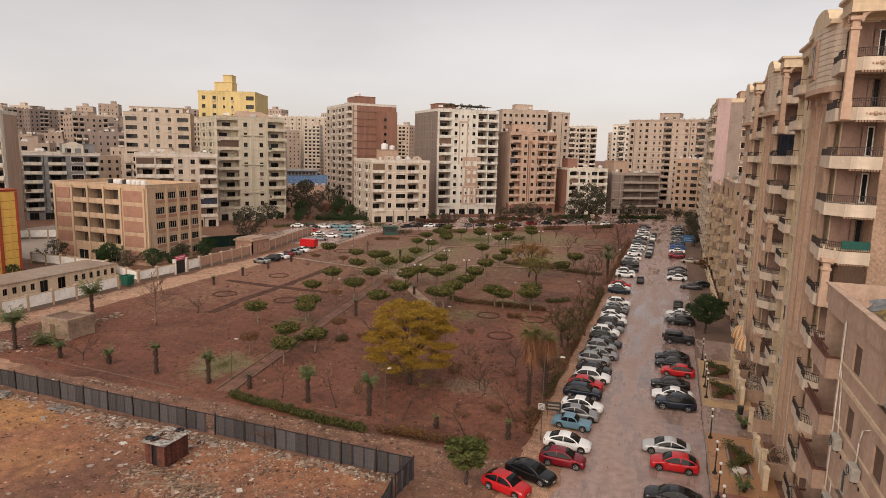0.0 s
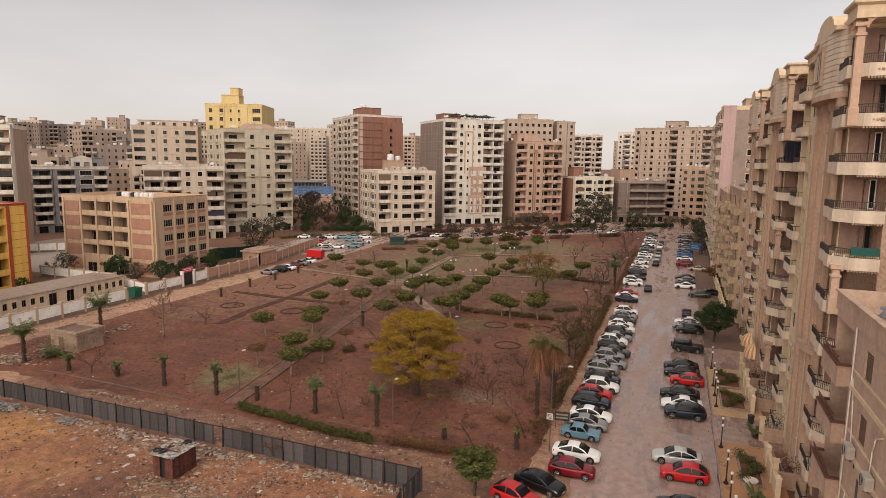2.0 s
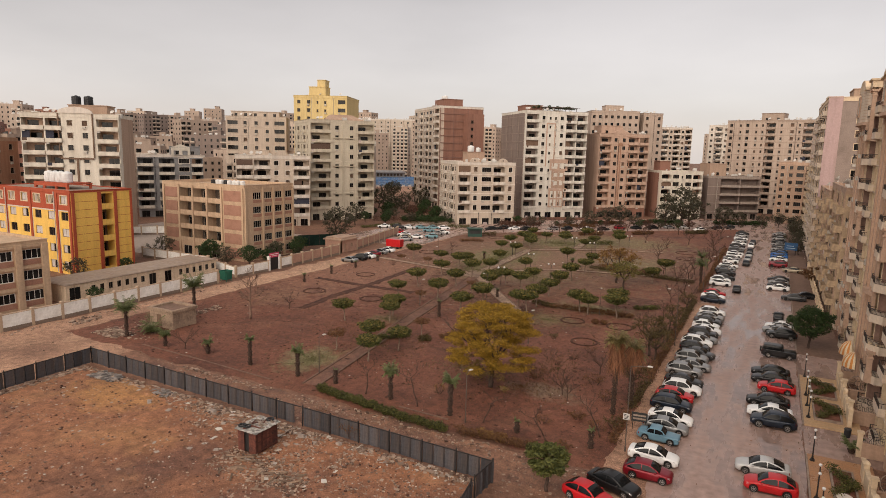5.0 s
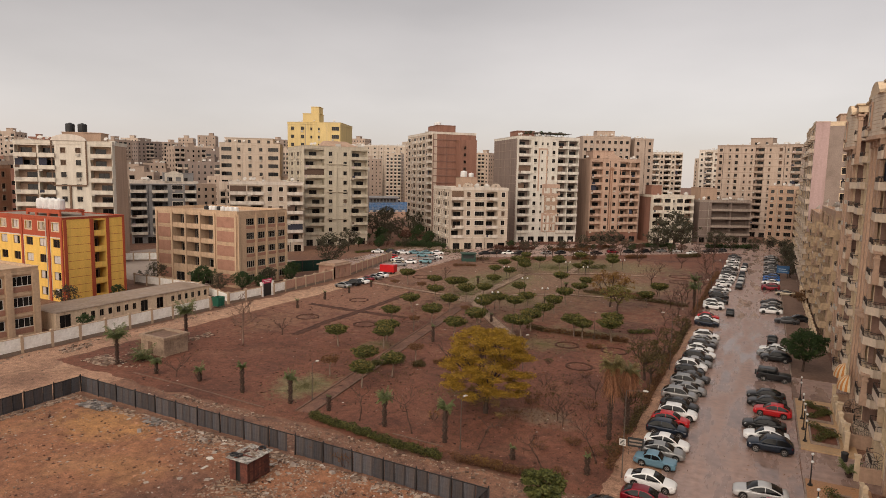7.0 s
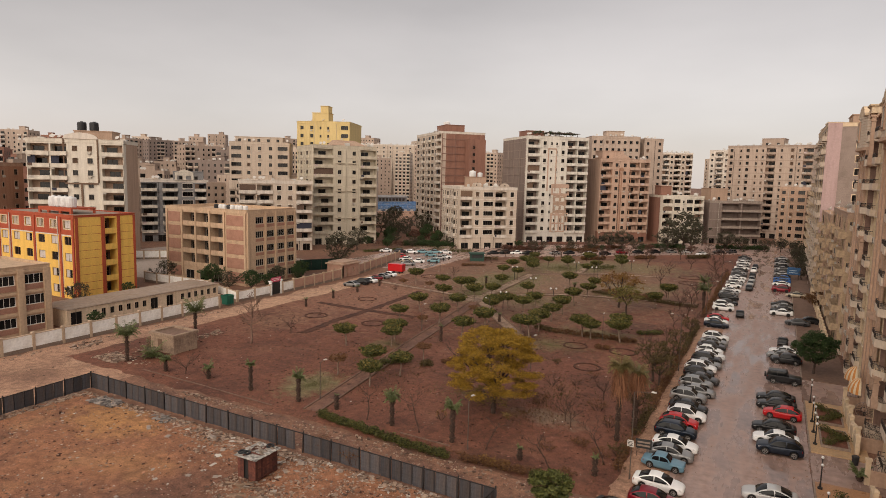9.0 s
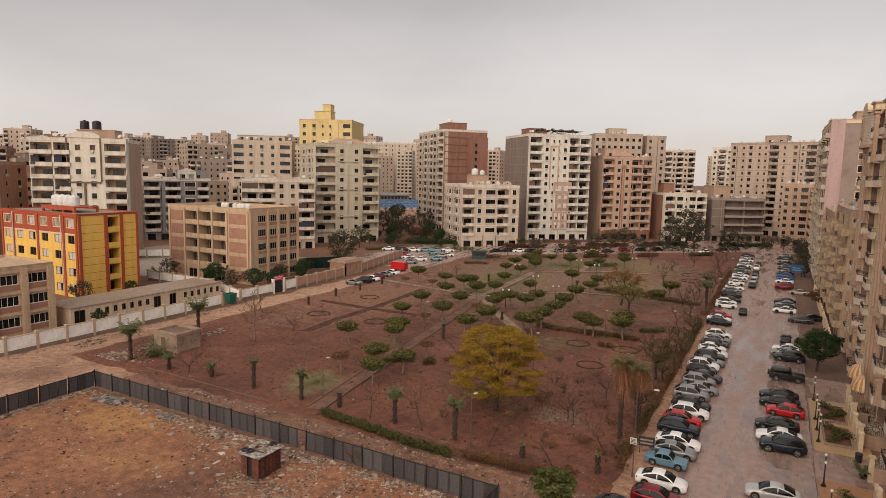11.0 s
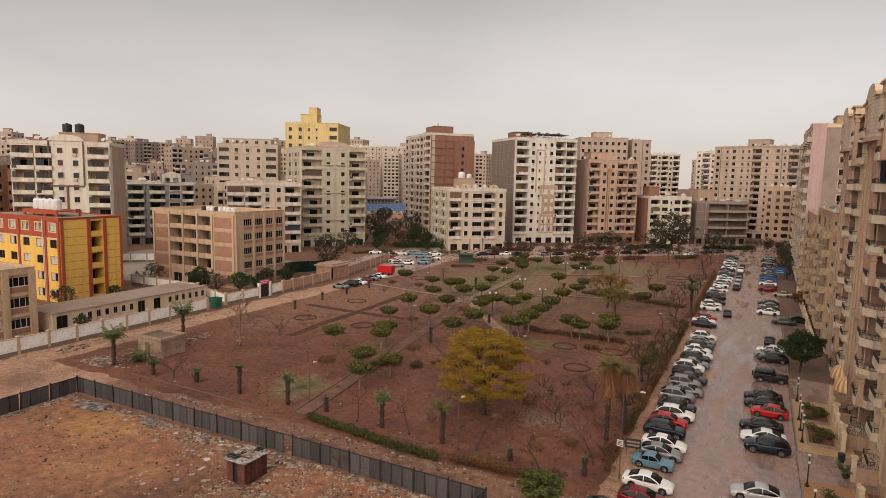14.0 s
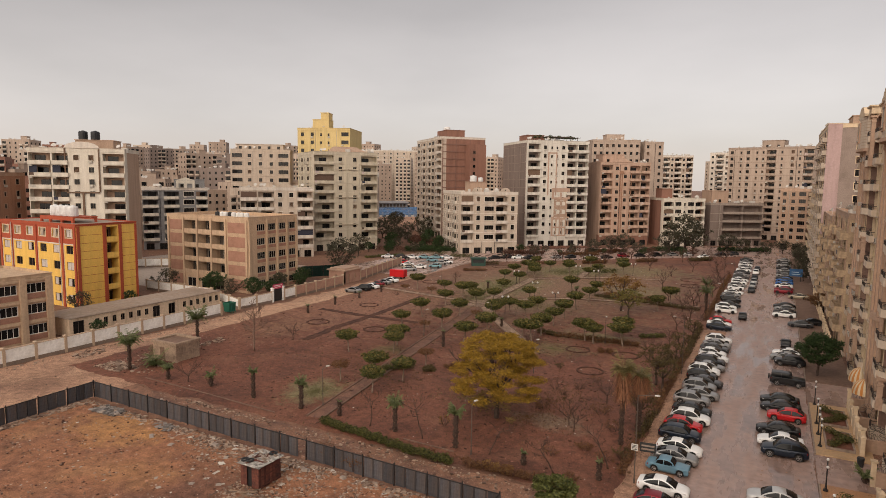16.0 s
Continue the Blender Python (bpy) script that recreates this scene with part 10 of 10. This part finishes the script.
# ---- the town behind ----
def far_block(x, y, w, d, h, ang, mat, seed):
    rng = random.Random(seed)
    t = thing("town_house", Matrix.Translation((x, y, 0)) @ Matrix.Rotation(ang, 4, "Z"), "distant %s apartment house with rows of windows" % {"beige render": "beige", "cream render": "cream", "tan render": "tan", "sandy render": "sandy", "bare red brick": "brown brick", "pale render": "pale", "bare grey brick": "grey brick", "dun brown render": "dun"}[mat.name], "building", "town houses")
    bm = bmesh.new()
    stack(bm, [(-w / 2, w / 2, 0, d, 0), (-w / 2, w / 2, 0, d, h), (-w / 2 + 0.3, w / 2 - 0.3, 0.3, d - 0.3, h), (-w / 2 + 0.3, w / 2 - 0.3, 0.3, d - 0.3, h - 0.9)])
    part("wall", bm, mat, t)
    verts, faces = [], []

    def add(x0, x1, y0, y1, z0, z1):
        k = len(verts)
        verts.extend([(x0, y0, z0), (x1, y0, z0), (x1, y1, z0), (x0, y1, z0), (x0, y0, z1), (x1, y0, z1), (x1, y1, z1), (x0, y1, z1)])
        faces.extend([(k, k + 3, k + 2, k + 1), (k + 4, k + 5, k + 6, k + 7), (k, k + 1, k + 5, k + 4), (k + 1, k + 2, k + 6, k + 5), (k + 2, k + 3, k + 7, k + 6), (k + 3, k, k + 4, k + 7)])

    cols = [rng.choice((0.7, 1.0, 1.0, 1.9, 2.4)) for _ in range(max(3, int(w / 3)))]
    bal = []
    for s in range(int((h - 1.2) / 3.05)):
        z = h - 1.0 - 3.05 * (s + 1) + 0.9
        for i, c in enumerate(cols):
            u = -w / 2 + w * (i + 0.5) / len(cols)
            if rng.random() < 0.93:
                add(u - c / 2, u + c / 2, -0.06, 0.2, z, z + (1.3 if c < 1.8 else 1.7))
            if c > 1.8:
                bal.append((u - c * 0.6, u + c * 0.6, -0.9, 0.0, z - 0.75, z + 0.1))
        for i in range(3):
            v = d * (i + 0.5) / 3
            for sx in (-1, 1):
                a, b_ = sorted((sx * (w / 2 - 0.2), sx * (w / 2 + 0.06)))
                add(a, b_, v - 0.5, v + 0.5, z, z + 1.3)
    me = bpy.data.meshes.new("glazing")
    me.from_pydata(verts, [], faces)
    me.materials.append(M_GLASS)
    tagged(piece("glazing", me, t), kind="stuff")
    verts, faces = [], []
    for q in bal:
        add(*q)
    if verts:
        me = bpy.data.meshes.new("balcony_work")
        me.from_pydata(verts, [], faces)
        me.materials.append(rng.choice((M_PALE, M_CREAM, M_BEIGE)))
        tagged(piece("balcony_work", me, t), kind="stuff")
    bm = bmesh.new()
    u = rng.uniform(-w / 4, w / 4)
    stack(bm, [(u - 2, u + 2, d * 0.3, d * 0.6, h - 0.9), (u - 2, u + 2, d * 0.3, d * 0.6, h + 2.2), (u - 2.2, u + 2.2, d * 0.28, d * 0.62, h + 2.25), (u - 2.2, u + 2.2, d * 0.28, d * 0.62, h + 2.5)])
    part("stair_head", bm, mat, t)
    if math.hypot(x, y) > 600:
        return t
    bm = bmesh.new()
    for i in range(rng.randrange(2, 6)):
        u, v = rng.uniform(-w / 2 + 1, w / 2 - 1), rng.uniform(1, d - 1)
        tube(bm, (u, v, h - 0.9), (u, v, h + rng.uniform(0.4, 1.3)), 0.55, 0.55, 9)
    for i in range(rng.randrange(2, 6)):
        u, v = rng.uniform(-w / 2 + 1, w / 2 - 1), rng.uniform(0.6, d / 2)
        tube(bm, (u, v, h - 0.9), (u, v, h + 0.5), 0.05, 0.05, 5)
        tube(bm, (u, v, h + 0.6), (u + 0.1, v - 0.25, h + 0.8), 0.1, 0.65, 9)
    tagged(part("roof_clutter", bm, M_DISH, t), kind="stuff")


crng = random.Random(2024)
MATS = [M_BEIGE, M_TAN, M_TAN, M_DUN, M_RED_BRICK, M_TAN, M_BEIGE, M_DUN, M_GREY_BRICK, M_DUN]


def ring(az0, az1, dist, step, h0, h1):
    az = az0
    while az < az1:
        d_ = dist * crng.uniform(0.93, 1.08)
        w = crng.uniform(13, 24)
        a = radians(az)
        x, y = -math.sin(a) * d_, math.cos(a) * d_
        far_block(x, y, w, crng.uniform(11, 16), crng.uniform(h0, h1), a + crng.choice((-0.5, -0.2, 0.35, 0.6)), crng.choice(MATS), crng.randrange(10 ** 6))
        az += math.degrees(w / d_) * step * crng.uniform(0.9, 1.15)


ring(57.5, 69, 246, 1.1, 19, 26)
ring(42.0, 68, 285, 1.02, 19, 28)
ring(36.0, 68, 340, 1.02, 24, 36)
ring(36.5, 68, 410, 1.0, 30, 43)
ring(22.0, 68, 525, 1.05, 37, 52)
ring(-3.0, 30, 560, 1.5, 34, 48)
ring(30.0, 68, 640, 1.1, 46, 64)


# ---- rubble, planks and litter ----
def island_material(name, a, b):
    m = material(name, a, vary=0.25, grain=12, stain=2.0, rough=0.9)
    t = m.node_tree
    g = t.nodes.new("ShaderNodeNewGeometry")
    mix = t.nodes.new("ShaderNodeMix")
    mix.data_type = "RGBA"
    mix.inputs["A"].default_value, mix.inputs["B"].default_value = (*a, 1), (*b, 1)
    t.links.new(g.outputs["Random Per Island"], mix.inputs["Factor"])
    t.links.new(mix.outputs["Result"], t.nodes["Principled BSDF"].inputs["Base Color"])
    return m


M_RUBBLE = island_material("broken masonry", (0.085, 0.047, 0.034), (0.44, 0.32, 0.24))
M_GREY_RUBBLE = island_material("grey concrete rubble", (0.06, 0.050, 0.046), (0.30, 0.265, 0.24))
M_LITTER = island_material("paper and plastic litter", (0.22, 0.15, 0.11), (0.62, 0.58, 0.52))
M_PLANK = material("grey weathered planks", (0.25, 0.165, 0.112), vary=0.25, grain=6, stain=1.5, rand=0.45)


def scatter(name, zones, seed, mat, label, category, flat=0.6):
    """Broken lumps: lopsided blocks turned at random, over boxes (x0, x1, y0, y1, count, least, most, ground)."""
    r = np.random.RandomState(seed)
    base = np.array([(-1, -1, -1), (1, -1, -1), (1, 1, -1), (-1, 1, -1), (-1, -1, 1), (1, -1, 1), (1, 1, 1), (-1, 1, 1)], float)
    quads = np.array([(0, 3, 2, 1), (4, 5, 6, 7), (0, 1, 5, 4), (1, 2, 6, 5), (2, 3, 7, 6), (3, 0, 4, 7)])
    vs, fs, k = [], [], 0
    for x0, x1, y0, y1, n, lo, hi, z in zones:
        for i in range(n):
            s = lo + (hi - lo) * r.rand() ** 3
            p = base * np.array([s * (0.5 + r.rand()), s * (0.5 + r.rand()), s * flat * (0.3 + 0.7 * r.rand())]) * 0.5
            p *= 0.75 + 0.5 * r.rand(8, 1)
            a = r.rand() * 6.283
            q = p.copy()
            q[:, 0] = p[:, 0] * math.cos(a) - p[:, 1] * math.sin(a)
            q[:, 1] = p[:, 0] * math.sin(a) + p[:, 1] * math.cos(a)
            q[:, 2] += 0.3 * (r.rand() - 0.5) * q[:, 0]
            q += np.array([x0 + (x1 - x0) * r.rand(), y0 + (y1 - y0) * r.rand(), z + s * flat * 0.12])
            vs.append(q)
            fs.append(quads + k)
            k += 8
    me = bpy.data.meshes.new(name)
    me.from_pydata(np.concatenate(vs).tolist(), [], np.concatenate(fs).tolist())
    me.materials.append(mat)
    return tagged(new(name, me), label, category, kind="stuff")


scatter("rubble", [(-72, -19, 43.0, 44.3, 2600, 0.05, 0.3, 0.06), (-54, -44, 41.5, 43.8, 500, 0.05, 0.26, 0.10), (-50, -30, 39.5, 44, 1300, 0.05, 0.2, 0.10), (-72, -70.7, 25, 44, 1100, 0.06, 0.34, 0.06), (-70, -20, 22, 44, 4200, 0.03, 0.15, 0.10), (-36, -19, 28, 42, 2000, 0.05, 0.2, 0.10), (-41, -31, 34.5, 38.5, 1300, 0.05, 0.2, 0.12)],
        31, M_RUBBLE, "broken bricks, stones and mortar strewn over the lot", "rubble", 0.85)
scatter("rubble", [(-68.5, -64.5, 42.4, 44.3, 420, 0.1, 0.42, 0.10), (-58.5, -55.5, 42.6, 44.0, 160, 0.08, 0.38, 0.10)],
        37, M_GREY_RUBBLE, "heaped grey concrete rubble by the lot fence", "rubble")
scatter("rubble", [(-70, -12, 45.2, 50.5, 1300, 0.04, 0.2, 0.03), (-84, -75, 54, 64, 420, 0.06, 0.4, 0.03), (-93.6, -92, 30, 86, 400, 0.06, 0.3, 0.02), (-18, -10.5, 38, 52, 450, 0.04, 0.2, 0.02), (-92, -74, 30, 60, 250, 0.04, 0.18, 0.02), (-84.1, -78.9, 52.9, 56.1, 420, 0.08, 0.42, 0.05), (-81.7, -79.3, 65.5, 73.5, 260, 0.08, 0.4, 0.05), (-82.2, -78.2, 58.7, 61.7, 140, 0.06, 0.3, 0.05), (-92.5, -89.5, 54.1, 59.1, 160, 0.08, 0.4, 0.05), (-62, -48, 49.6, 50.6, 260, 0.05, 0.26, 0.04), (-44, -14, 48.8, 50.8, 420, 0.05, 0.24, 0.04)],
        32, M_RUBBLE, "stones and broken brick along the dirt track", "rubble", 0.85)
scatter("litter", [(-86, -12, 52, 130, 600, 0.05, 0.18, 0.08), (-70, -20, 22, 44, 160, 0.05, 0.3, 0.1), (-48, -30, 35, 43.5, 150, 0.08, 0.55, 0.12), (-60, -20, 42.2, 44.2, 420, 0.07, 0.34, 0.12), (-70, -20, 24, 42, 500, 0.05, 0.2, 0.1), (-70, -15, 45.5, 50, 60, 0.06, 0.22, 0.03), (-86, -12, 130, 210, 500, 0.1, 0.4, 0.08)], 33, M_LITTER, "scraps of paper, plastic and leaf litter on the soil", "litter", 0.15)
scatter("soil_clods", [(-86, -12, 52, 120, 5200, 0.05, 0.26, 0.06)], 34, M_WETSOIL, "small clods of dark soil", "soil", 0.6)
scatter("soil_clods", [(-70, -20, 22, 44, 2500, 0.04, 0.2, 0.1)], 36, M_WETSOIL, "small clods of dark damp soil", "soil", 0.5)
scatter("mud_clods", [(-10, -5.4, 44, 130, 600, 0.04, 0.2, 0.04), (-5, 0, 44, 150, 150, 0.03, 0.12, 0.04), (0, 4.6, 60, 70, 160, 0.03, 0.16, 0.045)], 35, M_TRACK, "lumps of mud on the wet street", "mud", 0.3)
drng = random.Random(88)
bm = bmesh.new()
stack(bm, [(-1.1, 1.1, -0.09, 0.09, 0), (-1.1, 1.1, -0.09, 0.09, 0.035)])
plank_me = mesh_of("plank", bm, M_PLANK)
for i in range(38):
    x, y = drng.gauss(-35.2, 2.2), drng.gauss(36.4, 1.1)
    ob = new("plank", plank_me)
    ob.matrix_basis = pose(x, y, 0.14 + 0.08 * drng.random(), drng.uniform(-4, 4), drng.uniform(-4, 4), drng.choice((20, 35, 120)) + drng.uniform(-25, 25)) @ Matrix.Diagonal((drng.uniform(0.2, 0.75), drng.uniform(0.5, 1.6), 1, 1))
    tagged(ob, "grey weathered plank lying in the rubble", "plank", "loose planks")
for i, (x, y, sx, sy, h) in enumerate(((-33.0, 43.3, 0.7, 0.5, 0.3), (-56.0, 41.0, 1.2, 0.5, 0.12), (-48.5, 42.6, 0.9, 0.6, 0.25), (-44.0, 36.0, 0.6, 0.5, 0.1), (-41.8, 37.0, 0.6, 0.4, 0.12), (-66.5, 42.6, 0.8, 0.5, 0.2), (-64.6, 43.0, 0.6, 0.6, 0.2), (-67.8, 43.4, 0.6, 0.5, 0.2), (-37.0, 42.8, 0.8, 0.4, 0.3), (-52.5, 40.6, 0.8, 0.6, 0.1), (-46.0, 30.5, 0.5, 0.3, 0.1))):
    sx, sy = sx * 0.4, sy * 0.4
    bm = bmesh.new()
    stack(bm, [(-sx, sx, -sy, sy * 0.9, 0), (-sx * 0.95, sx, -sy, sy, h * 0.5), (-sx * 0.8, sx * 0.85, -sy * 0.8, sy * 0.9, h)])
    solid("concrete_chunk", bm, M_CONC, "broken slab of grey concrete in the lot", "concrete", group="concrete chunks", m=pose(x, y, 0.08, drng.uniform(-6, 6), drng.uniform(-6, 6), drng.uniform(0, 180)))
